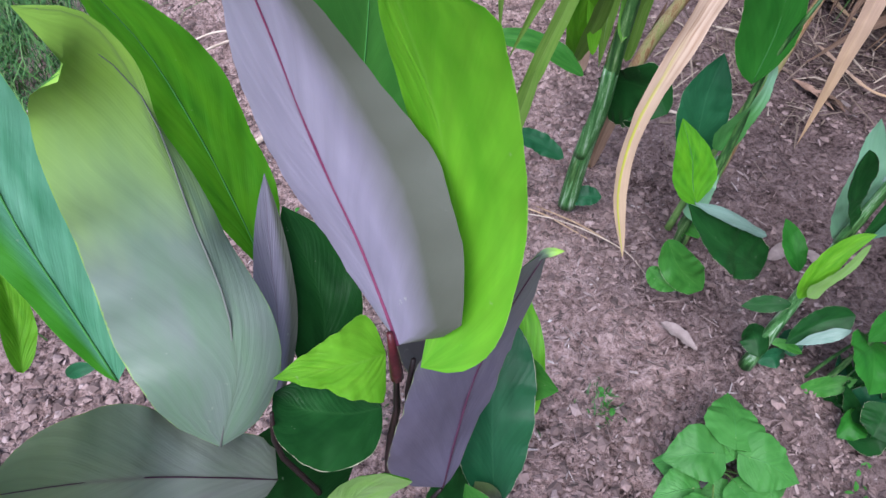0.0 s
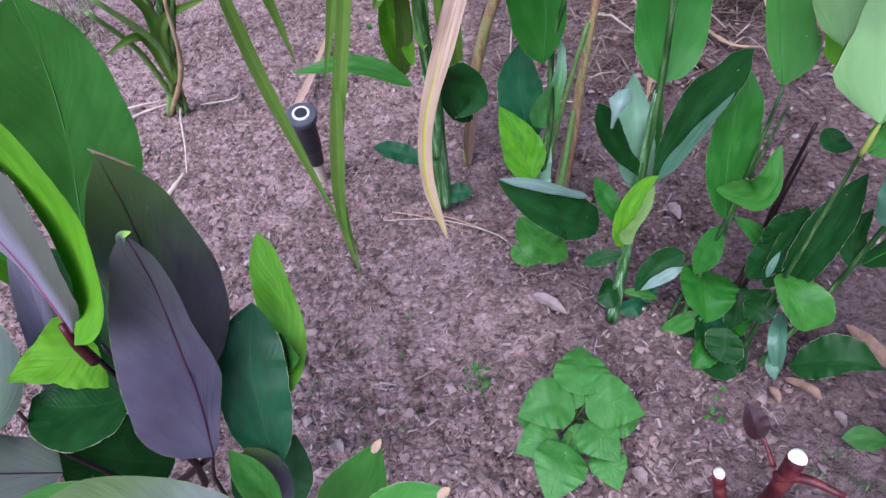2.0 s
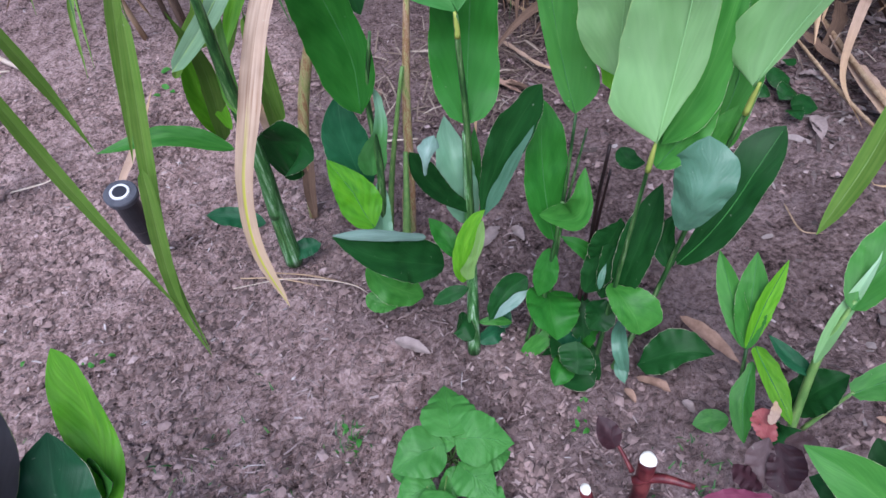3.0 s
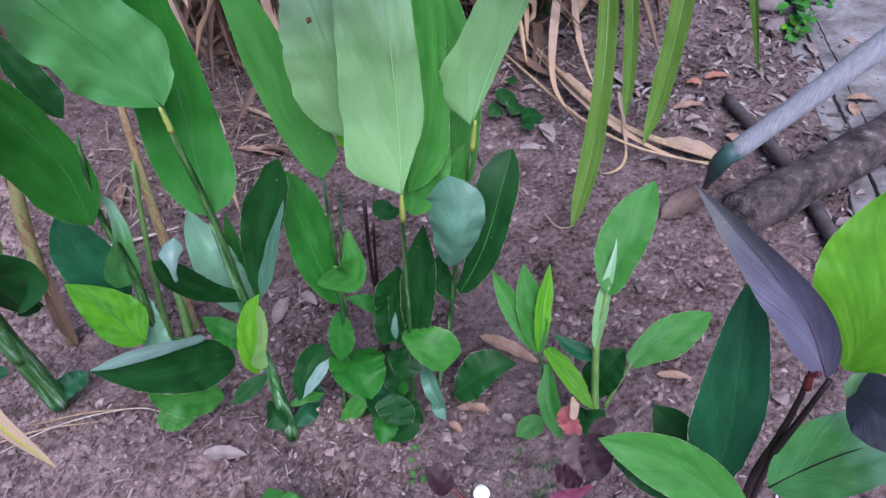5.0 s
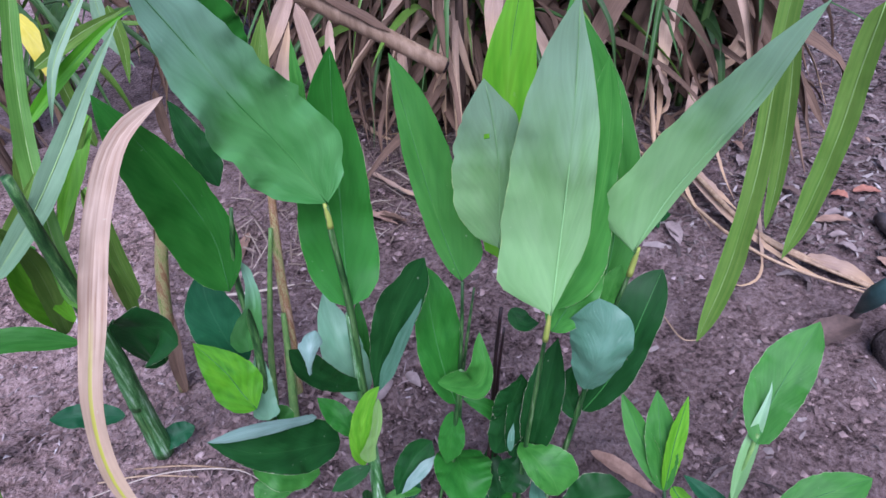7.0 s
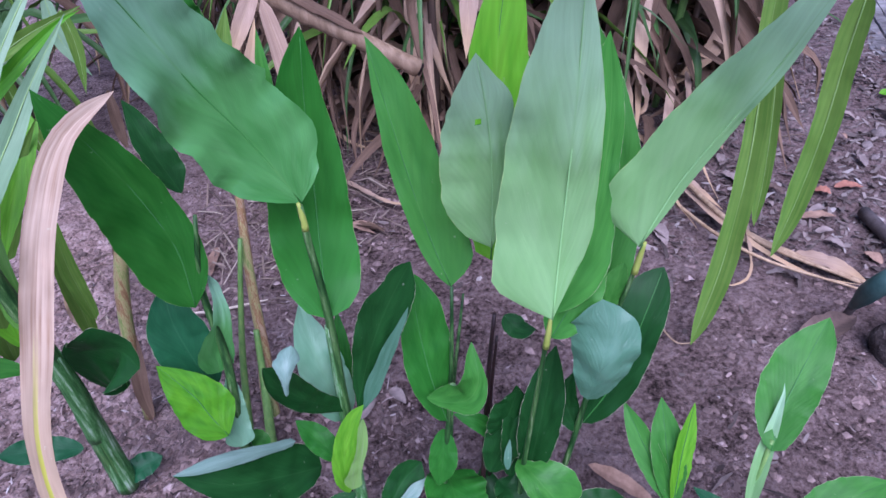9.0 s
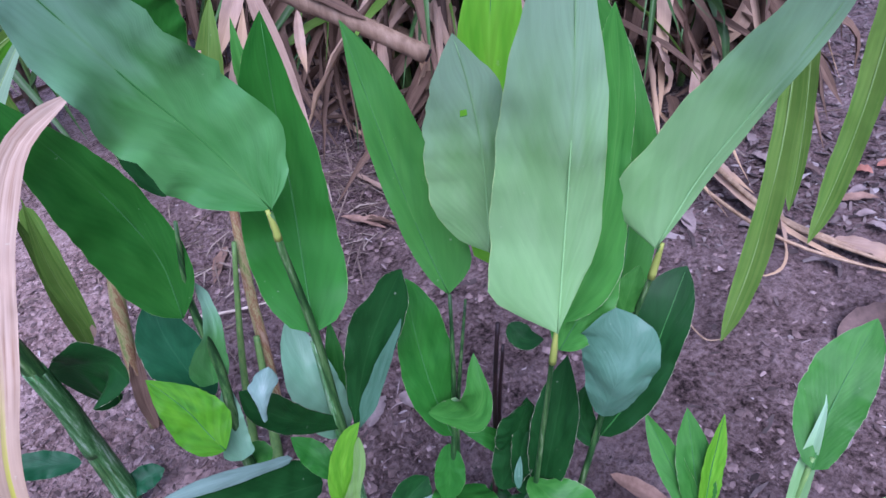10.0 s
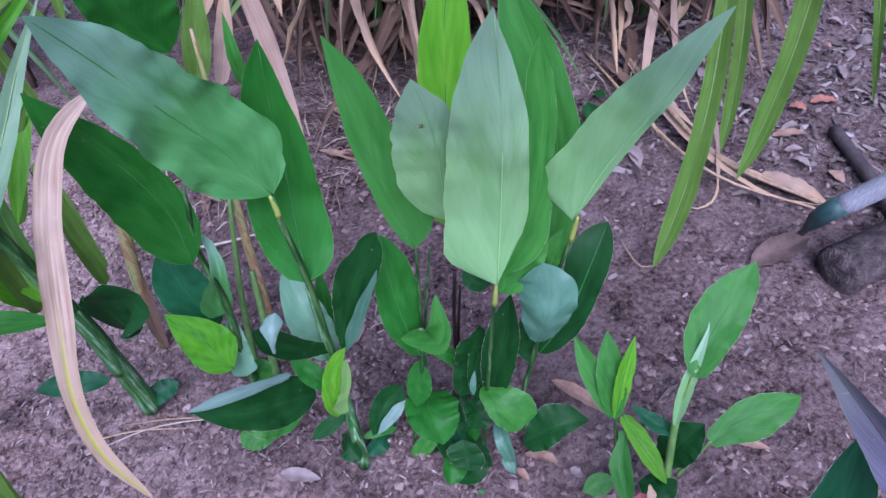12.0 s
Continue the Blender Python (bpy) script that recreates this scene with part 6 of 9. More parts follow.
leaf(dead_cane, (DRY_BROWN, DRY), [(1.152, 1.577, 0.379), (1.062, 1.622, 0.443), (0.957, 1.666, 0.515)], 0.026, (-0.10, -0.60, 0.79), label="dry sheath peeling from the cane", fold=20, wave=0.05)
leaf(dead_cane, (DRY, DRY_BROWN), [(1.046, 1.627, 0.412), (1.033, 1.614, 0.364), (1.026, 1.595, 0.310)], 0.020, (-0.05, -0.95, 0.30), label="withered leaf hanging from a node", fold=18, wave=0.05)

yellow_stalk = thing("dry_stalk", "yellowing upright cane stalk with a withered sheath", "plant", "yellowing stalks")
tube("stem", [(0.568, 1.274, -0.000), (0.584, 1.285, 0.115), (0.613, 1.291, 0.236), (0.651, 1.286, 0.342)], (0.008, 0.009, 0.01, 0.008), STEM_YELLOWING, yellow_stalk, sides=10)
leaf(yellow_stalk, (DRY_BROWN, DRY), [(0.571, 1.263, 0.002), (0.577, 1.270, 0.068), (0.601, 1.288, 0.165)], 0.023, (0.063, -0.737, 0.673), fold=20, m=0.5)
leaf(yellow_stalk, (DRY, DRY), [(0.572, 1.273, -0.002), (0.601, 1.225, -0.022), (0.658, 1.159, -0.014)], 0.013, (0.040, -0.676, 0.736), fold=20, m=0.4)
leaf(yellow_stalk, (DRY_BROWN, DRY), [(0.624, 1.309, 0.292), (0.606, 1.301, 0.198), (0.585, 1.287, 0.101), (0.568, 1.263, 0.018)], 0.014, (0.057, -0.759, 0.648), fold=30, m=0.5, e=1.6, wave=0.06)
leaf(yellow_stalk, (DRY_BROWN, DRY), [(0.682, 1.246, 0.435), (0.682, 1.249, 0.458), (0.683, 1.249, 0.480), (0.685, 1.249, 0.503)], 0.013, (0.057, -0.759, 0.648), margin=((0.3, 0.3, 0.5, 0.6, 0.7, 0.7, 0.7, 0.6, 0.6, 0.5, 0.5, 0.4), (0.2, 0.2, 0.3, 0.4, 0.5, 0.6, 0.6, 0.6, 0.6, 0.5, 0.4, 0.3)), fold=14, wave=0.04)
leaf(yellow_stalk, (DRY, DRY), [(0.542, 1.398, 0.101), (0.537, 1.396, 0.150), (0.534, 1.397, 0.187)], 0.027, (0.096, -0.817, 0.569), fold=10, m=0.4)

yellow_stalk_b = thing("dry_stalk", "yellowing upright cane stalk with a brown foot", "plant", "yellowing stalks")
tube("stem", [(0.720, 1.159, -0.050), (0.743, 1.177, 0.105), (0.758, 1.197, 0.221), (0.777, 1.212, 0.334), (0.792, 1.216, 0.431), (0.800, 1.209, 0.521)], (0.0095, 0.0085, 0.0075, 0.0062, 0.0045, 0.002), STEM_YELLOWING, yellow_stalk_b, sides=10)
leaf(yellow_stalk_b, (DRY, DRY_BROWN), [(0.718, 1.157, -0.046), (0.728, 1.178, 0.034), (0.747, 1.194, 0.138)], 0.020, (-0.081, -0.676, 0.732), fold=25, m=0.4)

sprout_a = thing("ginger_sprout", "young bright green ginger sprout with narrow leaves", "plant", "ginger sprouts")
tube("stem", [(1.004, 0.649, 0.025), (1.013, 0.672, 0.084), (1.019, 0.688, 0.130)], (0.003, 0.0028, 0.002), STEM_GREEN, sprout_a, sides=8, n=8)
leaf(sprout_a, (GREEN, DEEP), [(1.019, 0.688, 0.130), (1.018, 0.732, 0.176), (1.020, 0.773, 0.215)], 0.030, (-0.634, -0.542, 0.552), rib=RIB_GREEN, fold=16, m=0.5, e=2.0, rib_r=0.0008)
leaf(sprout_a, (GREEN, DEEP), [(1.019, 0.688, 0.130), (1.032, 0.717, 0.177), (1.051, 0.750, 0.222)], 0.037, (-0.519, -0.612, 0.597), rib=RIB_GREEN, fold=16, m=0.5, e=2.0, rib_r=0.0008)
leaf(sprout_a, (LIME, GREEN), [(1.019, 0.688, 0.130), (1.039, 0.705, 0.182), (1.067, 0.722, 0.230)], 0.023, (-0.376, -0.810, 0.451), rib=RIB_GREEN, fold=16, m=0.5, e=2.0, rib_r=0.0008)
leaf(sprout_a, (LIME, GREEN), [(1.028, 0.686, 0.134), (1.024, 0.663, 0.129), (1.021, 0.640, 0.124), (1.022, 0.620, 0.113), (1.021, 0.601, 0.101)], 0.025, (-0.305, -0.344, 0.888), margin=((0.7, 0.8, 1.0, 1.2, 1.5, 1.4, 1.4, 1.3, 1.1, 0.7, 0.5, 0.3), (0.7, 0.7, 0.8, 0.8, 1.0, 1.0, 1.1, 1.2, 1.1, 1.0, 0.7, 0.4)), rib=RIB_GREEN, fold=16, rib_r=0.0008)
leaf(sprout_a, (GREEN, DEEP), [(1.019, 0.674, 0.124), (1.005, 0.659, 0.111), (0.992, 0.644, 0.099), (0.984, 0.627, 0.084), (0.977, 0.610, 0.070)], 0.028, (-0.595, -0.267, 0.758), margin=((0.5, 0.5, 0.6, 0.8, 1.0, 1.2, 1.3, 1.3, 1.2, 0.9, 0.5, 0.3), (0.5, 0.5, 0.5, 0.8, 1.2, 1.5, 1.5, 1.4, 1.3, 1.1, 0.8, 0.4)), rib=RIB_GREEN, fold=16, rib_r=0.0008)
leaf(sprout_a, (GREEN, DEEP), [(1.022, 0.689, 0.132), (1.034, 0.728, 0.177), (1.040, 0.747, 0.199)], 0.026, (-0.232, -0.699, 0.676), rib=RIB_GREEN, fold=16, m=0.5, e=2.0, rib_r=0.0008)
leaf(sprout_a, (GREEN, DARK), [(1.003, 0.658, 0.028), (0.983, 0.665, 0.021), (0.963, 0.671, 0.015)], 0.030, (-0.183, -0.365, 0.913), fold=8, m=0.5)

sprout_b = thing("ginger_sprout", "young ginger sprout with one upright and one spreading leaf", "plant", "ginger sprouts")
tube("stem", [(1.048, 0.610, 0.036), (1.055, 0.626, 0.104), (1.062, 0.638, 0.168), (1.085, 0.649, 0.235)], (0.005, 0.005, 0.0045, 0.002), STEM_LIGHT, sprout_b, sides=8, n=10)
leaf(sprout_b, (GREEN, PALE), [(1.079, 0.644, 0.228), (1.106, 0.658, 0.250), (1.150, 0.671, 0.275), (1.200, 0.683, 0.304)], 0.062, (-0.662, -0.348, 0.664), margin=((1.2, 1.5, 2.7, 3.1, 3.0, 2.2, 0.8), (1.5, 1.6, 2.2, 2.5, 2.5, 1.9, 1.1)), rib=RIB_GREEN, fold=9, wave=0.03)
leaf(sprout_b, (PALE, GREEN), [(1.053, 0.633, 0.160), (1.075, 0.647, 0.213), (1.106, 0.662, 0.266), (1.115, 0.669, 0.277)], 0.017, (-0.624, -0.348, 0.700), label="rolled young leaf", fold=24, m=0.4, e=1.6)
leaf(sprout_b, (GREEN, PALE), [(1.086, 0.600, 0.128), (1.128, 0.597, 0.137), (1.170, 0.583, 0.147), (1.208, 0.572, 0.150)], 0.058, (-0.622, -0.208, 0.755), margin=((1.7, 1.3, 1.6, 2.1, 2.2, 1.6, 0.8), (1.3, 1.1, 2.3, 2.9, 2.6, 1.9, 1.1)), rib=RIB_GREEN, fold=8)
tube("stem", [(1.060, 0.608, 0.053), (1.074, 0.604, 0.096), (1.089, 0.601, 0.130)], (0.003, 0.0025, 0.0018), STEM_LIGHT, sprout_b, sides=8, n=8)
leaf(sprout_b, (TEAL, DARK), [(1.062, 0.632, 0.134), (1.045, 0.655, 0.145), (1.033, 0.681, 0.161)], 0.022, (-0.078, -0.505, 0.859), fold=16, m=0.4)
leaf(sprout_b, (DARK, GREEN), [(1.054, 0.625, 0.067), (1.071, 0.625, 0.101), (1.100, 0.619, 0.131)], 0.051, (-0.814, -0.085, 0.575), fold=12, m=0.5, wave=0.03)
leaf(sprout_b, (DARK, GREEN), [(1.026, 0.634, 0.031), (1.037, 0.611, 0.042), (1.054, 0.603, 0.060)], 0.037, (0.000, -0.486, 0.874), fold=12, m=0.5, wave=0.03)

purple_ginger = thing("purple_ginger", "lush purple-backed ginger with lime and mauve leaves and blackish stems", "plant")
leaf(purple_ginger, (SAGE, GREEN), [(0.220, 0.568, 0.409), (0.226, 0.599, 0.436), (0.219, 0.624, 0.469), (0.209, 0.641, 0.505), (0.201, 0.652, 0.540), (0.197, 0.659, 0.573), (0.191, 0.655, 0.602), (0.177, 0.639, 0.615)], 0.121, (0.510, -0.634, 0.581), margin=((2.4, 3.6, 4.7, 5.1, 5.5, 5.4, 5.1, 4.9, 4.6, 4.1, 3.2, 1.7), (0.8, 1.9, 2.4, 2.6, 2.2, 1.4, 1.2, 0.9, 0.2, 0.5, 0.2, 0.2)), rib=RIB_DUSK, label="broad sage and lime leaf turned underside out", fold=-2, curl=(-8, -26), wave=0.015)
leaf(purple_ginger, (YELLOW_GREEN, LIME), [(0.214, 0.689, 0.402), (0.196, 0.710, 0.446), (0.181, 0.723, 0.490), (0.169, 0.728, 0.531), (0.156, 0.726, 0.567), (0.143, 0.719, 0.595)], 0.051, (0.678, -0.641, 0.360), margin=((0.2, 0.5, 1.0, 1.5, 1.9, 2.1, 2.1, 2.1, 1.9, 1.5, 1.0, 0.4), (0.4, 1.2, 2.0, 2.7, 3.0, 2.9, 3.0, 3.0, 2.5, 1.6, 1.0, 0.4)), rib=RIB_GREEN, fold=8)
leaf(purple_ginger, (SEA, LIME), [(0.142, 0.609, 0.392), (0.119, 0.634, 0.439), (0.100, 0.656, 0.485), (0.090, 0.678, 0.530), (0.095, 0.696, 0.576)], 0.050, (0.627, -0.546, 0.555), margin=((0.4, 0.6, 0.9, 1.3, 1.5, 1.8, 2.3, 3.1, 3.4, 3.0, 2.2, 1.1), (0.8, 1.4, 2.0, 2.6, 3.0, 3.2, 3.2, 3.0, 2.8, 2.4, 1.8, 1.2)), rib=RIB_GREEN, label="broad teal leaf with a lime margin", fold=6)
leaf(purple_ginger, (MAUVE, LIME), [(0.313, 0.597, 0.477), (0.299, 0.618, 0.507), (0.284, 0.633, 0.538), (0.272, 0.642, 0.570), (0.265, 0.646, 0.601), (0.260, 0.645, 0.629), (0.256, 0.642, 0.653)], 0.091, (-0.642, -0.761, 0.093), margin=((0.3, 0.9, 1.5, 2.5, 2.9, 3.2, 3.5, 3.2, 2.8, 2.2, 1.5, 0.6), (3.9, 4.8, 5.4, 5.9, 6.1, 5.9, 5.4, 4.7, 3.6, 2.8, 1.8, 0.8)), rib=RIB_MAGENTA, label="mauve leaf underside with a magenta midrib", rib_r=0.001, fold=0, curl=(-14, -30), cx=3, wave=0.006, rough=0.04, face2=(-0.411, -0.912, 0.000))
leaf(purple_ginger, (LIME, LIME), [(0.325, 0.581, 0.486), (0.336, 0.599, 0.510), (0.337, 0.614, 0.539), (0.331, 0.625, 0.568), (0.324, 0.630, 0.595), (0.316, 0.631, 0.620), (0.309, 0.630, 0.641)], 0.051, (-0.631, -0.695, 0.344), margin=((0.1, 0.4, 0.8, 1.2, 1.4, 1.4, 1.4, 1.4, 1.4, 1.3, 1.1, 0.8), (1.3, 1.9, 2.6, 2.9, 3.1, 3.3, 3.6, 3.7, 3.7, 3.7, 3.8, 3.8)), label="bright lime leaf lit through", fold=1, wave=0.004, rough=0.03, face2=(-0.527, -0.849, 0.031))
leaf(purple_ginger, (LEAFY, PLUM), [(0.266, 0.705, 0.448), (0.274, 0.734, 0.494), (0.281, 0.761, 0.551), (0.283, 0.773, 0.605)], 0.096, (0.528, -0.753, 0.392), margin=((2.1, 2.5, 3.2, 3.7, 4.1, 3.9, 2.8), (1.5, 2.4, 4.5, 4.8, 4.1, 3.3, 2.2)), rib=RIB_GREEN, fold=8)
leaf(purple_ginger, (PLUM, DARK), [(0.336, 0.622, 0.362), (0.334, 0.640, 0.400), (0.333, 0.656, 0.437), (0.331, 0.671, 0.471), (0.329, 0.684, 0.503), (0.325, 0.694, 0.533)], 0.076, (0.426, -0.678, 0.599), margin=((0.3, 0.9, 1.7, 2.6, 2.9, 3.2, 3.2, 3.2, 3.0, 2.5, 1.8, 0.8), (0.6, 1.7, 2.8, 3.6, 4.2, 4.3, 4.3, 3.8, 3.3, 2.8, 1.9, 0.9)), rib=STEM_DARK, label="dark plum leaf with a green edge", fold=-3, curl=(-6, -16))
leaf(purple_ginger, (VIOLET, GREEN), [(0.340, 0.584, 0.324), (0.346, 0.600, 0.369), (0.351, 0.609, 0.414), (0.359, 0.613, 0.460), (0.367, 0.613, 0.502), (0.374, 0.607, 0.542)], 0.064, (0.419, -0.593, 0.688), margin=((2.3, 3.4, 4.2, 4.5, 4.4, 4.2, 3.9, 3.5, 3.0, 2.3, 1.8, 1.2), (0.3, 0.7, 0.8, 1.3, 2.0, 1.9, 1.5, 1.2, 1.1, 0.9, 0.7, 0.3)), rib=RIB_PLUM, label="violet-grey leaf with a dark purple midrib", rib_r=0.0008, fold=3, curl=(-10, -6))
leaf(purple_ginger, (LIME, GREEN), [(0.304, 0.612, 0.442), (0.294, 0.606, 0.444), (0.284, 0.602, 0.444), (0.272, 0.599, 0.443), (0.260, 0.597, 0.441), (0.247, 0.595, 0.438)], 0.057, (0.141, -0.888, 0.438), margin=((2.9, 2.9, 2.8, 2.7, 2.4, 2.1, 1.7, 1.3, 1.0, 0.7, 0.4, 0.2), (0.5, 1.4, 2.5, 3.0, 2.5, 2.1, 1.7, 1.4, 1.1, 0.7, 0.4, 0.2)), wave=0.02, fold=4)
leaf(purple_ginger, (DARK, GREEN), [(0.300, 0.607, 0.386), (0.279, 0.600, 0.390), (0.255, 0.599, 0.395), (0.238, 0.604, 0.402)], 0.070, (0.251, -0.038, 0.967), fold=10, m=0.45, e=2.2)
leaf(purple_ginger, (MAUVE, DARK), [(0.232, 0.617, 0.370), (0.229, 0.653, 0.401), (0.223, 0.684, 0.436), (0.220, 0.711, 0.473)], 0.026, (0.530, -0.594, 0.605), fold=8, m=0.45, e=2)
leaf(purple_ginger, (DARK, GREEN), [(0.254, 0.634, 0.347), (0.252, 0.673, 0.380), (0.239, 0.698, 0.413), (0.225, 0.714, 0.442)], 0.055, (0.487, -0.587, 0.646), fold=10, m=0.5, e=2.2)
leaf(purple_ginger, (DUSK, GREEN), [(0.238, 0.574, 0.346), (0.203, 0.552, 0.406), (0.185, 0.530, 0.458), (0.175, 0.508, 0.504)], 0.076, (0.549, -0.333, 0.767), margin=((1.3, 1.6, 2.2, 3.0, 3.8, 2.8, 1.1), (2.6, 2.4, 2.7, 3.0, 3.6, 2.8, 1.5)), rib=RIB_PLUM, label="dull mauve-green leaf with a yellow withered tip", rib_r=0.0005, fold=-2, curl=(-10, -16), wave=0.02)
leaf(purple_ginger, (YELLOW, DRY), [(0.177, 0.514, 0.498), (0.177, 0.510, 0.502), (0.177, 0.507, 0.506)], 0.010, (0.631, -0.308, 0.712), label="yellow withered tip", fold=8, m=0.4, wave=0.06)
leaf(purple_ginger, (DRY, DRY), [(0.178, 0.508, 0.504), (0.178, 0.506, 0.507), (0.177, 0.504, 0.508)], 0.006, (0.638, -0.300, 0.709), fold=8, m=0.4, wave=0.1)
leaf(purple_ginger, (GREEN, DARK), [(0.267, 0.479, 0.328), (0.247, 0.506, 0.387), (0.232, 0.520, 0.428), (0.220, 0.529, 0.448)], 0.038, (0.817, -0.345, 0.463), fold=8, m=0.5, e=2.6, wave=0.02)
leaf(purple_ginger, (FRESH_SAGE, LIME), [(0.305, 0.450, 0.387), (0.301, 0.462, 0.416), (0.300, 0.474, 0.446), (0.302, 0.485, 0.476), (0.308, 0.494, 0.505), (0.315, 0.501, 0.532)], 0.026, (0.658, -0.737, 0.154), margin=((1.2, 1.2, 1.2, 1.3, 1.2, 1.1, 1.1, 1.1, 1.1, 1.1, 0.9, 0.6), (1.0, 1.1, 1.2, 1.3, 1.4, 1.3, 1.2, 1.1, 1.0, 0.8, 0.7, 0.3)), label="pale lime leaf with a folded tip", fold=8, wave=0.015)
leaf(purple_ginger, (FRESH_SAGE, LIME), [(0.309, 0.499, 0.524), (0.308, 0.505, 0.531), (0.312, 0.509, 0.536), (0.320, 0.511, 0.539), (0.328, 0.512, 0.541)], 0.020, (0.326, -0.932, 0.158), margin=((0.6, 0.6, 0.6, 0.6, 0.8, 0.9, 1.1, 0.9, 0.9, 0.9, 0.5, 0.2), (0.1, 0.3, 0.6, 0.8, 0.8, 0.9, 0.9, 0.9, 0.7, 0.5, 0.3, 0.2)), fold=2, label="folded leaf tip")
leaf(purple_ginger, (GREY_SAGE, GREEN), [(0.438, 0.471, 0.419), (0.419, 0.474, 0.436), (0.402, 0.478, 0.453), (0.386, 0.480, 0.471), (0.373, 0.482, 0.490), (0.363, 0.483, 0.511)], 0.048, (0.474, -0.348, 0.809), margin=((0.3, 0.8, 1.3, 1.6, 1.9, 2.2, 2.3, 2.2, 1.8, 1.4, 1.0, 0.4), (0.3, 1.0, 1.8, 2.2, 2.4, 2.6, 2.6, 2.5, 2.2, 1.8, 1.4, 0.9)), rib=RIB_DUSK, label="greyish leaf with a lime margin", rib_r=0.0004, fold=-4, curl=(-14, -14))
leaf(purple_ginger, (GREEN, DARK), [(0.334, 0.471, 0.368), (0.329, 0.482, 0.386), (0.323, 0.491, 0.403), (0.317, 0.500, 0.419), (0.307, 0.508, 0.433), (0.296, 0.515, 0.445)], 0.043, (0.371, -0.698, 0.612), margin=((0.3, 0.8, 1.0, 1.1, 1.2, 1.2, 1.3, 1.2, 1.1, 0.9, 0.6, 0.2), (0.2, 0.6, 1.2, 2.0, 2.2, 2.2, 2.3, 2.6, 3.2, 2.7, 1.9, 1.2)), fold=8)
leaf(purple_ginger, (GREEN, DARK), [(0.437, 0.504, 0.317), (0.454, 0.513, 0.360), (0.476, 0.521, 0.403), (0.488, 0.532, 0.429)], 0.048, (-0.509, -0.751, 0.421), label="green leaf with a pale broken tip", fold=10, curl=(0, 10), m=0.45, e=2.4)
leaf(purple_ginger, (GREEN, DARK), [(0.475, 0.441, 0.451), (0.494, 0.458, 0.474), (0.513, 0.466, 0.491), (0.531, 0.472, 0.504)], 0.037, (-0.544, -0.341, 0.767), fold=8, m=0.5, e=2.6, wave=0.02)
leaf(purple_ginger, (GREEN, DARK), [(0.391, 0.442, 0.434), (0.414, 0.461, 0.452), (0.435, 0.470, 0.458), (0.468, 0.473, 0.462)], 0.048, (0.062, -0.749, 0.660), fold=-6, m=0.5, e=2.6)
leaf(purple_ginger, (LIME, LIME), [(0.389, 0.627, 0.329), (0.395, 0.667, 0.342), (0.387, 0.712, 0.362), (0.368, 0.758, 0.385)], 0.045, (0.262, -0.644, 0.719), margin=((1.0, 1.3, 1.8, 2.0, 2.2, 2.0, 1.0), (1.1, 1.2, 1.4, 1.3, 0.9, 0.9, 0.9)), label="lime leaf lit through, with a brown spot", fold=4, wave=0.03)
leaf(purple_ginger, (TEAL, DARK), [(0.377, 0.587, 0.288), (0.372, 0.615, 0.322), (0.370, 0.646, 0.355), (0.378, 0.677, 0.389)], 0.057, (0.147, -0.741, 0.655), fold=10, m=0.55, e=3.0, wave=0.03)
leaf(purple_ginger, (GREEN, DARK), [(0.386, 0.658, 0.322), (0.395, 0.656, 0.345), (0.412, 0.639, 0.362)], 0.036, (-0.832, -0.436, 0.344), fold=10, m=0.4, e=1.8)
leaf(purple_ginger, (DARK, DEEP), [(0.337, 0.573, 0.227), (0.356, 0.598, 0.242), (0.380, 0.627, 0.261)], 0.071, (0.294, -0.657, 0.694), fold=10, m=0.5, e=2.2)
leaf(purple_ginger, (PLUM, DARK), [(0.380, 0.568, 0.256), (0.371, 0.578, 0.286), (0.361, 0.591, 0.319)], 0.033, (0.684, -0.590, 0.429), fold=10, m=0.5, e=2.6)
leaf(purple_ginger, (GREEN, DARK), [(0.377, 0.559, 0.276), (0.367, 0.571, 0.307), (0.354, 0.585, 0.331)], 0.027, (0.325, -0.795, 0.512), fold=14, m=0.5, e=2)
leaf(purple_ginger, (DARK, DEEP), [(0.270, 0.617, 0.253), (0.241, 0.608, 0.290), (0.213, 0.604, 0.334)], 0.073, (0.488, -0.403, 0.774), fold=8, m=0.5, e=2.4)
leaf(purple_ginger, (DARK, DEEP), [(0.263, 0.620, 0.248), (0.237, 0.605, 0.275), (0.207, 0.605, 0.302)], 0.059, (0.366, -0.429, 0.826), fold=8, m=0.5, e=2.4)
leaf(purple_ginger, (SAGE, DRY), [(0.369, 0.607, 0.534), (0.373, 0.606, 0.541), (0.380, 0.605, 0.544)], 0.005, (0.443, -0.681, 0.583), label="pale curled tip", fold=14, m=0.4)
leaf(purple_ginger, (DRY, SAGE), [(0.320, 0.697, 0.535), (0.328, 0.696, 0.528), (0.341, 0.700, 0.514)], 0.003, (0.454, -0.744, 0.490), label="pale torn edge", fold=10, m=0.4, wave=0.1)
leaf(purple_ginger, (DRY, SAGE), [(0.483, 0.527, 0.425), (0.487, 0.530, 0.429), (0.489, 0.532, 0.431)], 0.005, (0.107, -0.447, 0.888), label="bleached broken tip", fold=10, m=0.5, wave=0.1)
leaf(purple_ginger, (DRY, SAGE), [(0.526, 0.470, 0.501), (0.529, 0.471, 0.503), (0.532, 0.472, 0.505)], 0.004, (-0.020, -0.380, 0.925), label="bleached broken tip", fold=10, m=0.5, wave=0.1)
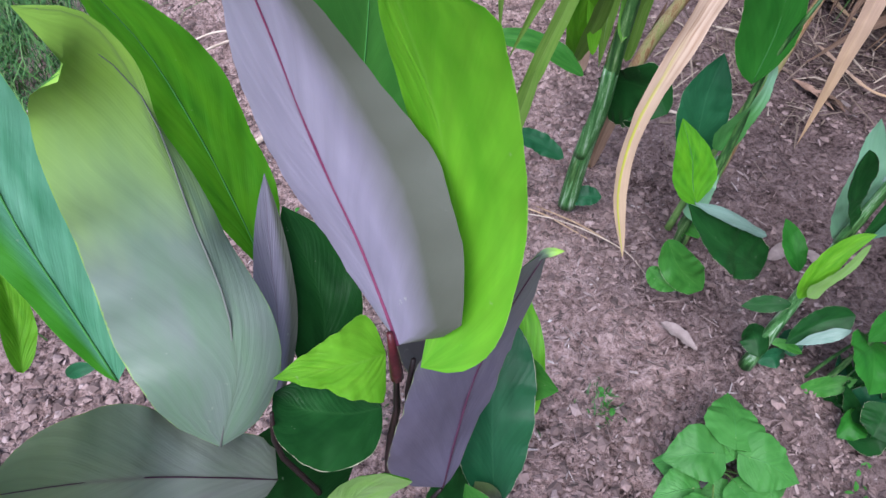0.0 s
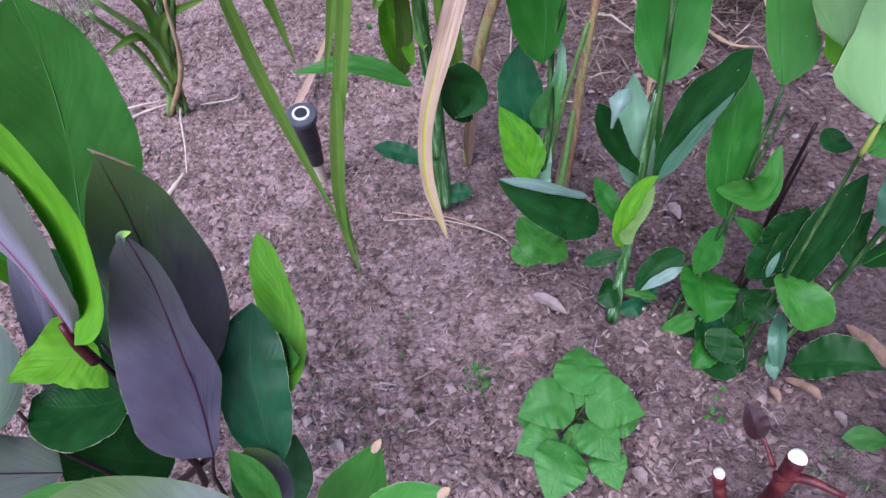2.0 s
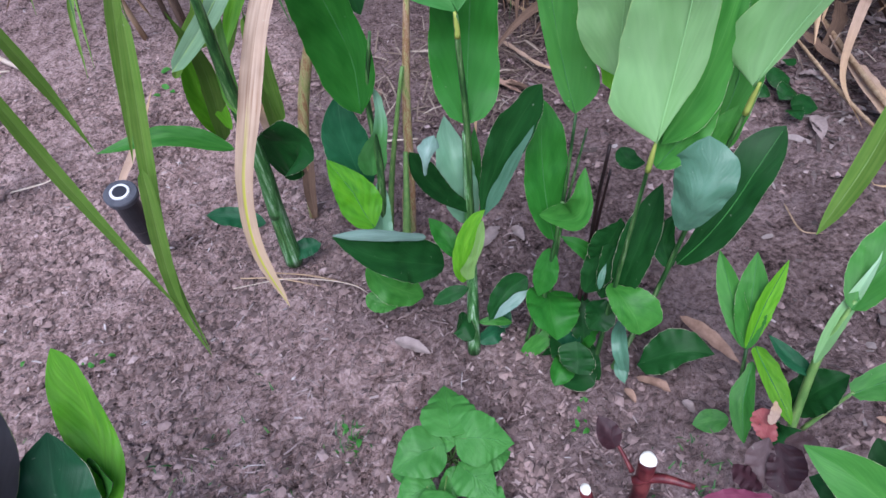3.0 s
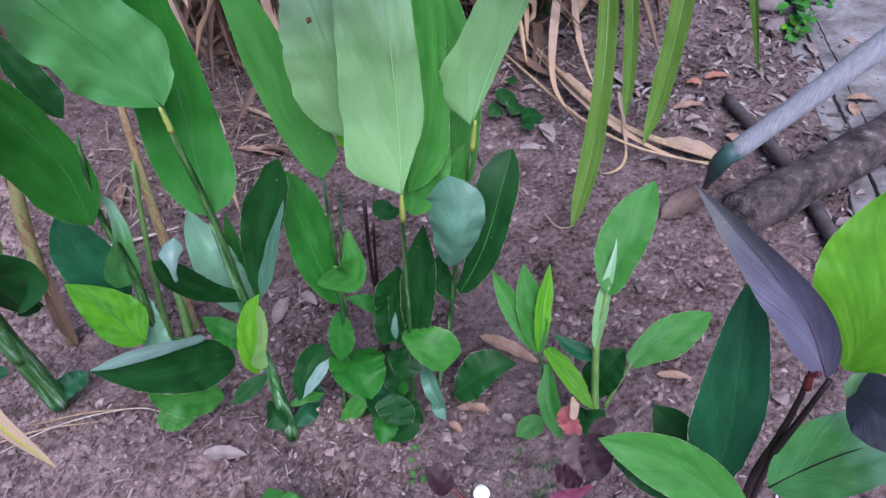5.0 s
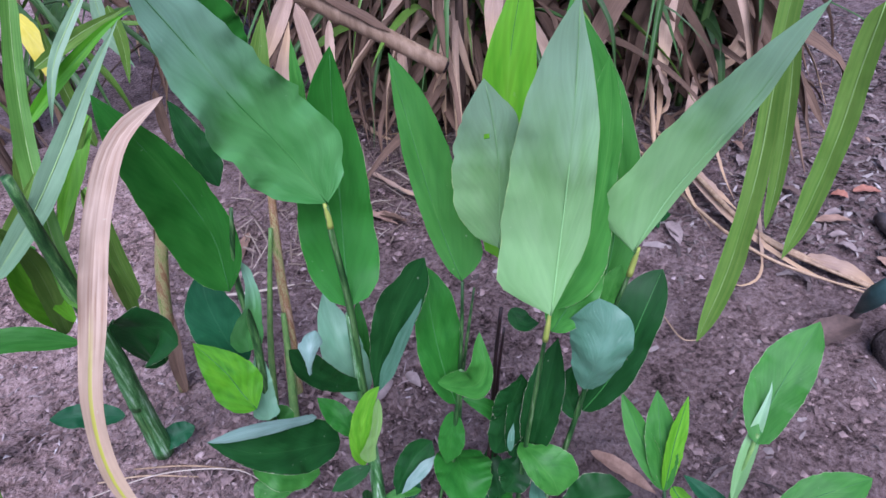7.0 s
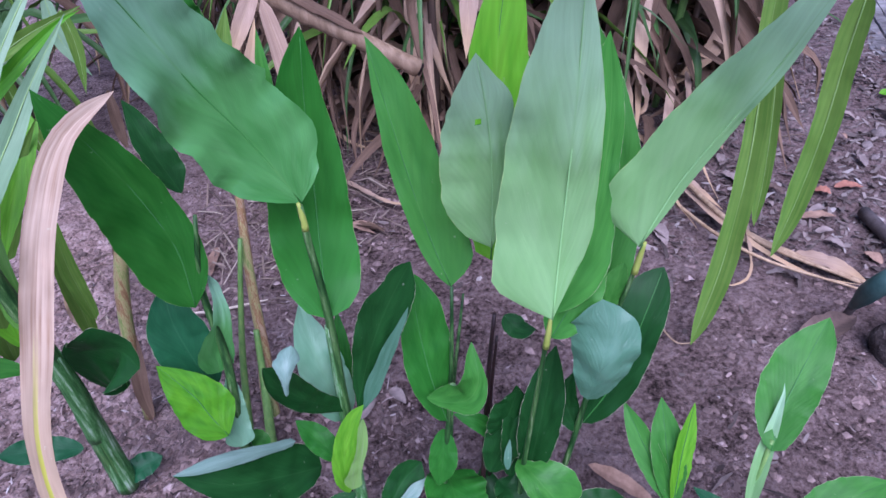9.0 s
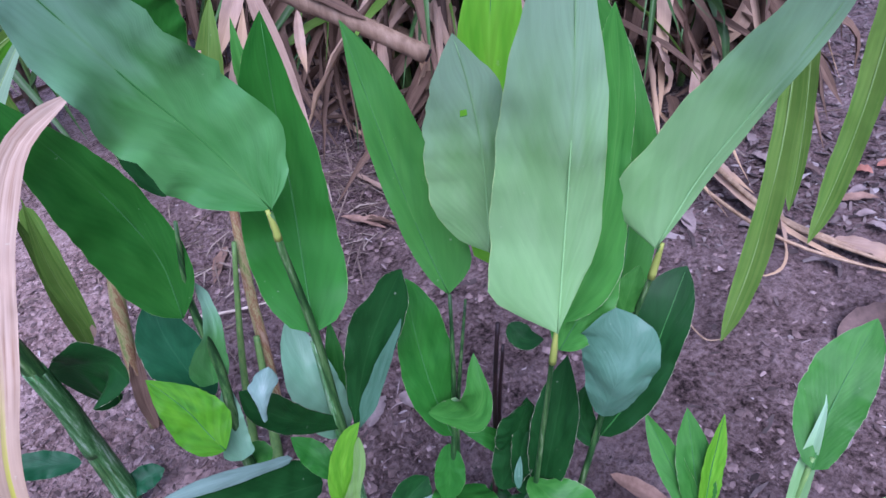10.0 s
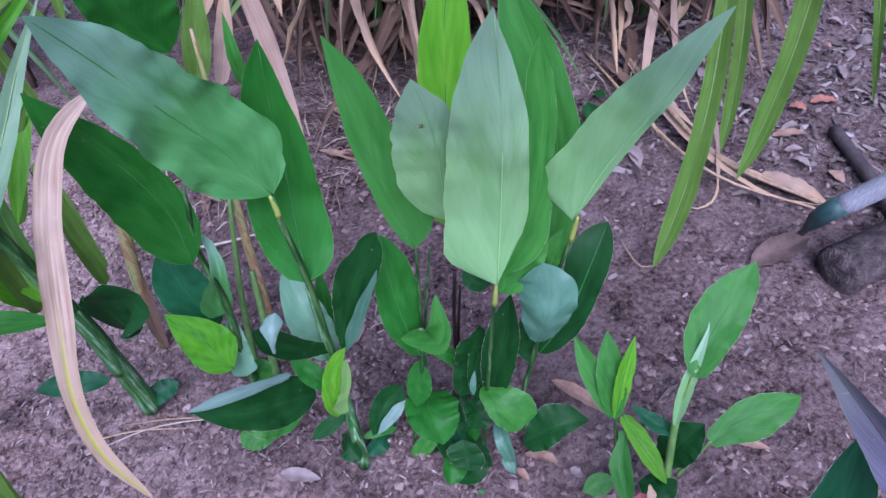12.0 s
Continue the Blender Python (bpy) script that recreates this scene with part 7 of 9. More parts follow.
leaf(purple_ginger, (LIME, GREEN), [(0.092, 0.605, 0.403), (0.091, 0.623, 0.427), (0.087, 0.641, 0.457)], 0.019, (0.793, -0.468, 0.390), fold=20, m=0.45)
leaf(purple_ginger, (GREEN, DARK), [(0.041, 0.533, 0.324), (0.062, 0.542, 0.336), (0.078, 0.558, 0.344)], 0.024, (0.430, -0.856, 0.287), fold=10, m=0.4)
leaf(purple_ginger, (TEAL, GREEN), [(0.046, 0.519, 0.388), (0.079, 0.546, 0.413), (0.096, 0.568, 0.439)], 0.050, (0.656, -0.750, 0.082), fold=10, m=0.5)
leaf(purple_ginger, (TEAL, GREEN), [(0.011, 0.578, 0.175), (0.007, 0.552, 0.182), (0.009, 0.515, 0.169)], 0.041, (0.462, -0.098, 0.881), fold=12, m=0.5, wave=0.04)
leaf(purple_ginger, (TEAL, GREEN), [(0.004, 0.572, 0.126), (0.022, 0.561, 0.123), (0.037, 0.545, 0.108)], 0.032, (0.291, -0.264, 0.920), fold=12, m=0.5, wave=0.04)
leaf(purple_ginger, (DARK, GREEN), [(0.006, 0.573, 0.125), (0.028, 0.567, 0.133), (0.010, 0.554, 0.141)], 0.018, (0.545, -0.266, 0.795), fold=12)
leaf(purple_ginger, (YELLOW_GREEN, LIME), [(0.151, 0.567, 0.253), (0.137, 0.567, 0.274), (0.127, 0.567, 0.294)], 0.021, (0.517, -0.342, 0.785), fold=12)
leaf(purple_ginger, (DARK, GREEN), [(0.069, 0.524, 0.369), (0.079, 0.542, 0.380), (0.099, 0.540, 0.377)], 0.022, (0.625, -0.272, 0.731), fold=12)
leaf(purple_ginger, (TEAL, GREEN), [(0.052, 0.653, 0.303), (0.062, 0.655, 0.311), (0.078, 0.658, 0.314)], 0.012, (0.548, -0.419, 0.724), fold=12)
tube("stem", [(-0.039, 0.617, 0.000), (0.018, 0.582, 0.145), (0.037, 0.566, 0.256), (0.067, 0.543, 0.376)], (0.005, 0.004, 0.003, 0.0017), STEM_DARK, purple_ginger, sides=8)
tube("stem", [(-0.039, 0.617, 0.000), (0.049, 0.599, 0.181), (0.092, 0.588, 0.277)], (0.0046, 0.004, 0.0026), STEM_DARK, purple_ginger, sides=8)
tube("stem", [(-0.039, 0.617, 0.000), (0.261, 0.606, 0.185), (0.304, 0.603, 0.352), (0.311, 0.599, 0.442), (0.309, 0.599, 0.480)], (0.0053, 0.0046, 0.0036, 0.003, 0.0013), STEM_DARK, purple_ginger, sides=8)
tube("stem", [(-0.019, 0.637, 0.000), (0.303, 0.609, 0.265), (0.314, 0.604, 0.397), (0.320, 0.600, 0.459)], (0.0046, 0.004, 0.003, 0.0013), STEM_DARK, purple_ginger, sides=8)
tube("petiole", [(0.312, 0.595, 0.449), (0.311, 0.595, 0.470), (0.309, 0.599, 0.484)], (0.0036, 0.003, 0.0016), STEM_RED, purple_ginger, "dark red leaf stalk", sides=8, n=6)
tube("stem", [(-0.009, 0.627, 0.000), (0.232, 0.599, 0.190), (0.238, 0.586, 0.363), (0.244, 0.586, 0.415)], (0.0046, 0.004, 0.0026, 0.0013), STEM_DARK, purple_ginger, sides=8)
tube("stem", [(0.312, 0.635, 0.000), (0.346, 0.621, 0.153), (0.369, 0.631, 0.254), (0.384, 0.638, 0.314)], (0.0026, 0.0023, 0.002, 0.001), STEM_DARK, purple_ginger, sides=8)
tube("stem", [(0.011, 0.647, 0.000), (0.290, 0.585, 0.205), (0.328, 0.581, 0.292), (0.339, 0.583, 0.324)], (0.004, 0.0033, 0.0026, 0.0013), STEM_DARK, purple_ginger, sides=8)
tube("stem", [(0.001, 0.607, 0.000), (0.309, 0.536, 0.203), (0.311, 0.528, 0.314), (0.308, 0.475, 0.393)], (0.004, 0.0033, 0.0026, 0.0013), STEM_DARK, purple_ginger, sides=8)

purple_ginger_b = thing("purple_ginger", "purple-backed ginger with a folded mauve leaf and dark green leaves", "plant")
leaf(purple_ginger_b, (VIOLET, PLUM), [(0.980, 0.420, 0.408), (0.988, 0.448, 0.438), (0.988, 0.494, 0.468), (0.984, 0.543, 0.499)], 0.038, (-0.932, -0.191, 0.308), rib=RIB_PLUM, label="folded mauve leaf ending in a fine tip", rib_r=0.0005, fold=12, curl=(0, 20), m=0.3, e=1.6)
leaf(purple_ginger_b, (LIME, GREEN), [(0.988, 0.415, 0.415), (0.999, 0.420, 0.454), (1.022, 0.428, 0.498), (1.040, 0.437, 0.544)], 0.075, (-0.800, -0.039, 0.598), margin=((0.5, 1.4, 2.9, 3.8, 3.6, 2.4, 0.9), (2.0, 2.3, 3.4, 3.5, 3.3, 2.1, 0.8)), label="bright lime leaf with raised veins", fold=8)
leaf(purple_ginger_b, (TEAL, DARK), [(0.964, 0.444, 0.249), (0.982, 0.457, 0.297), (0.999, 0.478, 0.364), (1.019, 0.497, 0.413)], 0.064, (-0.640, -0.125, 0.759), margin=((2.5, 2.8, 3.2, 2.8, 2.2, 1.5, 0.8), (1.8, 1.5, 2.0, 2.5, 2.3, 1.9, 1.3)), fold=8)
leaf(purple_ginger_b, (GREEN, DARK), [(0.946, 0.404, 0.249), (0.933, 0.450, 0.278), (0.911, 0.488, 0.299), (0.888, 0.519, 0.310)], 0.046, (-0.467, -0.587, 0.661), fold=10, m=0.5, e=2.4, wave=0.02)
leaf(purple_ginger_b, (BLUE_GREEN, TEAL), [(0.948, 0.410, 0.309), (0.969, 0.393, 0.348), (0.982, 0.373, 0.385), (0.994, 0.351, 0.412)], 0.052, (-0.754, 0.367, 0.546), rib=STEM_DARK, fold=8, m=0.45)
leaf(purple_ginger_b, (VIOLET, PLUM), [(0.988, 0.405, 0.402), (0.966, 0.389, 0.423), (0.939, 0.358, 0.442)], 0.041, (-0.519, 0.804, 0.290), fold=10, m=0.45)
leaf(purple_ginger_b, (PALE, GREEN), [(0.983, 0.401, 0.397), (0.986, 0.403, 0.413), (0.986, 0.399, 0.428)], 0.015, (-0.678, 0.015, 0.734), fold=14, m=0.45)
leaf(purple_ginger_b, (DARK, TEAL), [(0.972, 0.462, 0.220), (0.978, 0.488, 0.239), (0.979, 0.519, 0.257)], 0.038, (-0.515, -0.123, 0.848), fold=10, m=0.5, e=2.6)
leaf(purple_ginger_b, (DARK, TEAL), [(0.939, 0.461, 0.225), (0.924, 0.497, 0.245), (0.915, 0.514, 0.243)], 0.030, (-0.452, -0.145, 0.880), fold=10, m=0.5, e=2.6)
tube("stem", [(1.070, 0.414, 0.000), (0.971, 0.423, 0.264), (0.974, 0.424, 0.339), (0.978, 0.427, 0.393), (0.979, 0.429, 0.407)], (0.0046, 0.004, 0.0036, 0.0028, 0.0018), STEM_DARK, purple_ginger_b, sides=8)
tube("stem", [(1.080, 0.414, 0.000), (0.971, 0.420, 0.300), (0.978, 0.419, 0.361), (0.980, 0.418, 0.408)], (0.0036, 0.0033, 0.003, 0.0018), STEM_DARK, purple_ginger_b, sides=8)
tube("petiole", [(0.977, 0.426, 0.392), (0.978, 0.428, 0.403), (0.978, 0.424, 0.411)], (0.003, 0.0028, 0.0016), STEM_RED, purple_ginger_b, "dark red leaf stalk", sides=8, n=6)

heart_plant = thing("sweet_potato_plant", "small bright green plant with heart-shaped leaves on the soil", "plant")
leaf(heart_plant, (HEART, GREEN), [(0.668, 0.745, 0.078), (0.672, 0.767, 0.079), (0.679, 0.807, 0.065)], 0.070, (0.05, -0.25, 1.0), rib=RIB_GREEN, rib_r=0.0005, fold=8, curl=(-18, -18), m=0.27, e=1.35, bp=0.42, heart=0.33, wave=0.03)
tube("petiole", [(0.662, 0.739, 0.000), (0.665, 0.742, 0.051), (0.668, 0.745, 0.078)], (0.0013, 0.0012, 0.0009), STEM_LIGHT, heart_plant, sides=6, n=8)
leaf(heart_plant, (HEART, GREEN), [(0.641, 0.727, 0.073), (0.621, 0.725, 0.074), (0.585, 0.721, 0.061)], 0.064, (0.05, -0.25, 1.0), rib=RIB_GREEN, rib_r=0.0005, fold=8, curl=(-18, -18), m=0.27, e=1.35, bp=0.42, heart=0.33, wave=0.03)
tube("petiole", [(0.662, 0.739, 0.000), (0.651, 0.733, 0.048), (0.641, 0.727, 0.073)], (0.0013, 0.0012, 0.0009), STEM_LIGHT, heart_plant, sides=6, n=8)
leaf(heart_plant, (HEART, GREEN), [(0.681, 0.725, 0.073), (0.700, 0.718, 0.074), (0.735, 0.705, 0.060)], 0.066, (0.05, -0.25, 1.0), rib=RIB_GREEN, rib_r=0.0005, fold=8, curl=(-18, -18), m=0.27, e=1.35, bp=0.42, heart=0.33, wave=0.03)
tube("petiole", [(0.662, 0.739, 0.000), (0.671, 0.732, 0.049), (0.681, 0.725, 0.073)], (0.0013, 0.0012, 0.0009), STEM_LIGHT, heart_plant, sides=6, n=8)
leaf(heart_plant, (HEART, GREEN), [(0.620, 0.695, 0.047), (0.605, 0.692, 0.049), (0.577, 0.686, 0.037)], 0.050, (0.05, -0.25, 1.0), rib=RIB_GREEN, rib_r=0.0005, fold=8, curl=(-18, -18), m=0.27, e=1.35, bp=0.42, heart=0.33, wave=0.03)
tube("petiole", [(0.662, 0.739, 0.000), (0.641, 0.717, 0.036), (0.620, 0.695, 0.047)], (0.0013, 0.0012, 0.0009), STEM_LIGHT, heart_plant, sides=6, n=8)
leaf(heart_plant, (HEART, GREEN), [(0.669, 0.696, 0.058), (0.678, 0.682, 0.059), (0.695, 0.657, 0.046)], 0.055, (0.05, -0.25, 1.0), rib=RIB_GREEN, rib_r=0.0005, fold=8, curl=(-18, -18), m=0.27, e=1.35, bp=0.42, heart=0.33, wave=0.03)
tube("petiole", [(0.662, 0.739, 0.000), (0.665, 0.717, 0.041), (0.669, 0.696, 0.058)], (0.0013, 0.0012, 0.0009), STEM_LIGHT, heart_plant, sides=6, n=8)
leaf(heart_plant, (HEART, GREEN), [(0.633, 0.671, 0.053), (0.623, 0.654, 0.054), (0.604, 0.622, 0.040)], 0.064, (0.05, -0.25, 1.0), rib=RIB_GREEN, rib_r=0.0005, fold=8, curl=(-18, -18), m=0.27, e=1.35, bp=0.42, heart=0.33, wave=0.03)
tube("petiole", [(0.662, 0.739, 0.000), (0.648, 0.705, 0.039), (0.633, 0.671, 0.053)], (0.0013, 0.0012, 0.0009), STEM_LIGHT, heart_plant, sides=6, n=8)
leaf(heart_plant, (HEART, GREEN), [(0.680, 0.671, 0.037), (0.683, 0.657, 0.039), (0.689, 0.632, 0.027)], 0.046, (0.05, -0.25, 1.0), rib=RIB_GREEN, rib_r=0.0005, fold=8, curl=(-18, -18), m=0.27, e=1.35, bp=0.42, heart=0.33, wave=0.03)
tube("petiole", [(0.662, 0.739, 0.000), (0.671, 0.705, 0.031), (0.680, 0.671, 0.037)], (0.0013, 0.0012, 0.0009), STEM_LIGHT, heart_plant, sides=6, n=8)
leaf(heart_plant, (HEART, GREEN), [(0.663, 0.693, 0.037), (0.652, 0.694, 0.039), (0.631, 0.695, 0.028)], 0.036, (0.05, -0.25, 1.0), rib=RIB_GREEN, rib_r=0.0005, fold=8, curl=(-18, -18), m=0.27, e=1.35, bp=0.42, heart=0.33, wave=0.03)
tube("petiole", [(0.662, 0.739, 0.000), (0.663, 0.716, 0.030), (0.663, 0.693, 0.037)], (0.0013, 0.0012, 0.0009), STEM_LIGHT, heart_plant, sides=6, n=8)
leaf(heart_plant, (HEART, GREEN), [(0.662, 0.732, 0.067), (0.654, 0.743, 0.069), (0.640, 0.763, 0.057)], 0.043, (0.05, -0.25, 1.0), rib=RIB_GREEN, rib_r=0.0005, fold=8, curl=(-18, -18), m=0.27, e=1.35, bp=0.42, heart=0.33, wave=0.03)
tube("petiole", [(0.662, 0.739, 0.000), (0.662, 0.736, 0.046), (0.662, 0.732, 0.067)], (0.0013, 0.0012, 0.0009), STEM_LIGHT, heart_plant, sides=6, n=8)
leaf(heart_plant, (HEART, GREEN), [(0.698, 0.703, 0.047), (0.710, 0.704, 0.049), (0.731, 0.706, 0.038)], 0.036, (0.05, -0.25, 1.0), rib=RIB_GREEN, rib_r=0.0005, fold=8, curl=(-18, -18), m=0.27, e=1.35, bp=0.42, heart=0.33, wave=0.03)
tube("petiole", [(0.662, 0.739, 0.000), (0.680, 0.721, 0.035), (0.698, 0.703, 0.047)], (0.0013, 0.0012, 0.0009), STEM_LIGHT, heart_plant, sides=6, n=8)
leaf(heart_plant, (HEART, GREEN), [(0.621, 0.715, 0.042), (0.608, 0.721, 0.044), (0.585, 0.731, 0.032)], 0.044, (0.05, -0.25, 1.0), rib=RIB_GREEN, rib_r=0.0005, fold=8, curl=(-18, -18), m=0.27, e=1.35, bp=0.42, heart=0.33, wave=0.03)
tube("petiole", [(0.662, 0.739, 0.000), (0.641, 0.727, 0.033), (0.621, 0.715, 0.042)], (0.0013, 0.0012, 0.0009), STEM_LIGHT, heart_plant, sides=6, n=8)

red_stump = thing("pruned_stump", "pruned dark red stem with a white cut face", "plant stump")
tube("stem", [(0.827, 0.593, 0.000), (0.834, 0.596, 0.082), (0.833, 0.598, 0.164)], (0.0088, 0.0086, 0.009), STEM_RED, red_stump, sides=14, n=10)
cut_face(red_stump, (0.833, 0.598, 0.164), (0.037, 0.032, 0.999), 0.0088)
tube("side_stem", [(0.797, 0.593, 0.000), (0.775, 0.610, 0.111)], (0.007, 0.0065), STEM_RED, red_stump, "thin red side stem", sides=10, n=8)
cut_face(red_stump, (0.775, 0.610, 0.111), (-0.420, 0.141, 0.897), 0.0066)
tube("side_stem", [(0.823, 0.598, 0.121), (0.845, 0.586, 0.136), (0.869, 0.566, 0.140)], (0.0055, 0.005, 0.003), STEM_RED, red_stump, "thin red side stem", sides=8, n=8)
tube("side_stem", [(0.827, 0.607, 0.120), (0.824, 0.625, 0.131), (0.820, 0.639, 0.140)], (0.003, 0.0022, 0.0014), STEM_RED, red_stump, "thin red side stem", sides=8, n=8)
leaf(red_stump, (MAROON, PLUM), [(0.818, 0.630, 0.136), (0.814, 0.642, 0.151), (0.810, 0.658, 0.162)], 0.027, (-0.068, -0.691, 0.719), fold=14, m=0.45)

coleus = thing("coleus", "maroon coleus with ragged dark leaves and a pinkish torn leaf", "plant")
leaf(coleus, (MAROON_GREY, MAROON), [(0.937, 0.569, 0.192), (0.930, 0.559, 0.179), (0.924, 0.549, 0.166), (0.917, 0.538, 0.154)], 0.027, (-0.549, -0.549, 0.629), margin=((0.2, 0.3, 0.5, 0.7, 0.9, 0.8, 0.8, 0.7, 0.6, 0.4, 0.3, 0.1), (0.3, 0.5, 0.9, 1.3, 1.7, 1.7, 1.7, 1.6, 1.2, 0.9, 0.6, 0.3)), label="dull brown hanging leaf", fold=10, wave=0.05, rough=0.1)
leaf(coleus, (MAROON, PLUM), [(0.941, 0.562, 0.192), (0.939, 0.550, 0.181), (0.936, 0.539, 0.170), (0.933, 0.527, 0.160)], 0.035, (-0.549, -0.549, 0.629), margin=((0.8, 1.2, 1.9, 2.0, 2.1, 2.2, 2.2, 1.9, 1.6, 1.4, 1.1, 0.6), (0.3, 0.4, 0.6, 0.8, 1.1, 1.3, 1.3, 1.4, 1.5, 1.5, 1.1, 0.7)), fold=14, wave=0.06, rough=0.12)
leaf(coleus, (MAROON_GREY, MAROON), [(0.946, 0.560, 0.194), (0.956, 0.556, 0.193), (0.966, 0.552, 0.192), (0.975, 0.546, 0.190)], 0.026, (-0.549, -0.549, 0.629), margin=((0.5, 0.6, 0.8, 1.0, 1.3, 1.4, 1.2, 1.1, 1.0, 0.7, 0.5, 0.3), (0.4, 0.5, 0.6, 0.8, 1.0, 1.2, 1.1, 1.1, 1.0, 1.0, 0.7, 0.3)), fold=10, wave=0.06, rough=0.12)
leaf(coleus, (MAGENTA, MAROON), [(0.917, 0.527, 0.168), (0.903, 0.536, 0.157), (0.888, 0.546, 0.147), (0.872, 0.555, 0.136)], 0.018, (-0.549, -0.549, 0.629), margin=((0.3, 0.3, 0.4, 0.5, 0.6, 0.7, 0.8, 0.8, 0.7, 0.6, 0.6, 0.4), (0.4, 0.4, 0.5, 0.6, 0.8, 0.9, 1.0, 0.9, 0.7, 0.6, 0.5, 0.3)), label="magenta ragged leaf", fold=12, wave=0.08, rough=0.14)
leaf(coleus, (MAROON, PLUM), [(0.913, 0.536, 0.168), (0.911, 0.546, 0.164), (0.909, 0.557, 0.160), (0.908, 0.568, 0.157)], 0.022, (-0.549, -0.549, 0.629), margin=((0.4, 0.5, 0.6, 0.8, 1.1, 1.1, 1.1, 1.0, 1.1, 0.9, 0.6, 0.4), (0.4, 0.5, 0.6, 0.7, 0.9, 1.0, 1.1, 1.2, 0.9, 0.7, 0.5, 0.3)), fold=12, wave=0.08, rough=0.14)
leaf(coleus, (PINK, MAROON), [(0.936, 0.565, 0.188), (0.940, 0.576, 0.189), (0.945, 0.586, 0.190), (0.951, 0.597, 0.191)], 0.021, (-0.549, -0.549, 0.629), margin=((0.3, 0.4, 0.5, 0.7, 0.9, 1.0, 1.1, 1.2, 1.1, 1.0, 0.8, 0.4), (0.5, 0.8, 0.9, 0.9, 1.0, 1.0, 1.0, 1.0, 0.9, 0.9, 0.9, 0.7)), label="torn pink leaf with holes", fold=6, wave=0.05, rough=0.12, nick=0.4, hole=(4, 16))
leaf(coleus, (DRY, PINK), [(0.944, 0.578, 0.196), (0.951, 0.583, 0.198), (0.957, 0.589, 0.199), (0.963, 0.596, 0.199)], 0.010, (-0.549, -0.549, 0.629), margin=((0.3, 0.4, 0.4, 0.5, 0.5, 0.4, 0.4, 0.4, 0.3, 0.2, 0.2, 0.1), (0.2, 0.2, 0.3, 0.4, 0.4, 0.5, 0.5, 0.6, 0.5, 0.3, 0.2, 0.2)), label="cream withered tip", fold=10, wave=0.06)
tube("stem", [(0.972, 0.579, 0.000), (0.924, 0.559, 0.156)], (0.004, 0.003), STEM_RED, coleus, sides=8, n=6)

strap_cane_front = thing("dry_strap_leaf", "dry pinkish strap leaf hanging before the tangle", "leaf")

dry_cane = thing("dry_cane", "thick dry tan cane leaning in the tangle", "cane")
tube("stem", [(1.077, 2.135, 0.366), (1.147, 2.070, 0.323), (1.297, 1.933, 0.252), (1.421, 1.790, 0.178)], (0.026, 0.027, 0.027, 0.027), STEM_CANE, dry_cane, sides=14, n=24, knots=(0.2, 0.55))
leaf(yellow_stalk_b, (DRY, DRY_BROWN), [(0.898, 1.330, 0.542), (0.907, 1.315, 0.435), (0.903, 1.293, 0.295), (0.886, 1.251, 0.093)], 0.031, (-0.204, -0.846, 0.492), label="withered brown strap leaf", fold=20, m=0.4, e=1.6, bp=0.3, wave=0.08)
leaf(yellow_stalk_b, (DRY, DRY), [(0.910, 1.372, 0.555), (0.876, 1.367, 0.506), (0.841, 1.357, 0.457)], 0.025, (-0.178, -0.947, 0.268), fold=14, m=0.4)
leaf(shoot_back, (DEEP, GREEN), [(0.767, 1.207, 0.504), (0.742, 1.198, 0.554), (0.726, 1.188, 0.610), (0.717, 1.182, 0.657)], 0.114, (-0.052, -0.946, 0.320), margin=((0.4, 1.1, 2.5, 3.1, 3.0, 2.5, 1.6), (2.4, 4.0, 5.2, 5.7, 4.9, 3.6, 1.6)), fold=8, wave=0.02)
leaf(cane_shoot, (STRAP_FRESH, STRAP), [(0.524, 1.125, 0.329), (0.530, 1.168, 0.412), (0.543, 1.210, 0.490), (0.564, 1.249, 0.565), (0.590, 1.283, 0.637)], 0.023, (0.142, -0.972, -0.185), margin=((1.2, 1.2, 1.2, 1.2, 1.2, 1.3, 1.4, 1.2, 1.2, 1.0, 0.9, 0.9), (1.0, 1.0, 1.0, 1.0, 1.0, 0.9, 0.9, 0.9, 0.8, 0.9, 0.8, 0.8)), rib=RIB_PALE, fold=12)
leaf(cane_shoot, (STRAP_BLUE, STRAP), [(0.480, 1.081, 0.425), (0.529, 1.151, 0.447), (0.574, 1.207, 0.482), (0.622, 1.249, 0.529), (0.676, 1.284, 0.578)], 0.027, (0.415, -0.768, 0.487), rib=RIB_PALE, fold=12, m=0.4, e=1.5, bp=0.3)
leaf(cane_shoot, (LIME, STRAP), [(0.605, 1.285, 0.483), (0.569, 1.251, 0.434), (0.538, 1.224, 0.388), (0.524, 1.214, 0.363)], 0.027, (-0.009, -0.857, 0.514), fold=12, m=0.4, e=1.5, bp=0.3)
leaf(cane_shoot, (YELLOW_GREEN, LIME), [(0.527, 1.411, 0.439), (0.592, 1.433, 0.486), (0.663, 1.447, 0.528), (0.701, 1.449, 0.542)], 0.020, (0.108, -0.979, 0.176), fold=12, m=0.4, e=1.5, bp=0.3)
leaf(cane_shoot, (YELLOW, YELLOW), [(0.550, 1.696, 0.508), (0.563, 1.656, 0.467), (0.569, 1.613, 0.394)], 0.033, (-0.120, -0.811, 0.572), fold=12, m=0.4, e=1.5, bp=0.3)
leaf(cane_shoot, (STRAP_BLUE, STRAP), [(0.652, 1.458, 0.572), (0.594, 1.421, 0.513), (0.570, 1.405, 0.470), (0.554, 1.410, 0.427)], 0.015, (-0.068, -0.932, 0.356), rib=RIB_PALE, fold=12, m=0.4, e=1.5, bp=0.3)
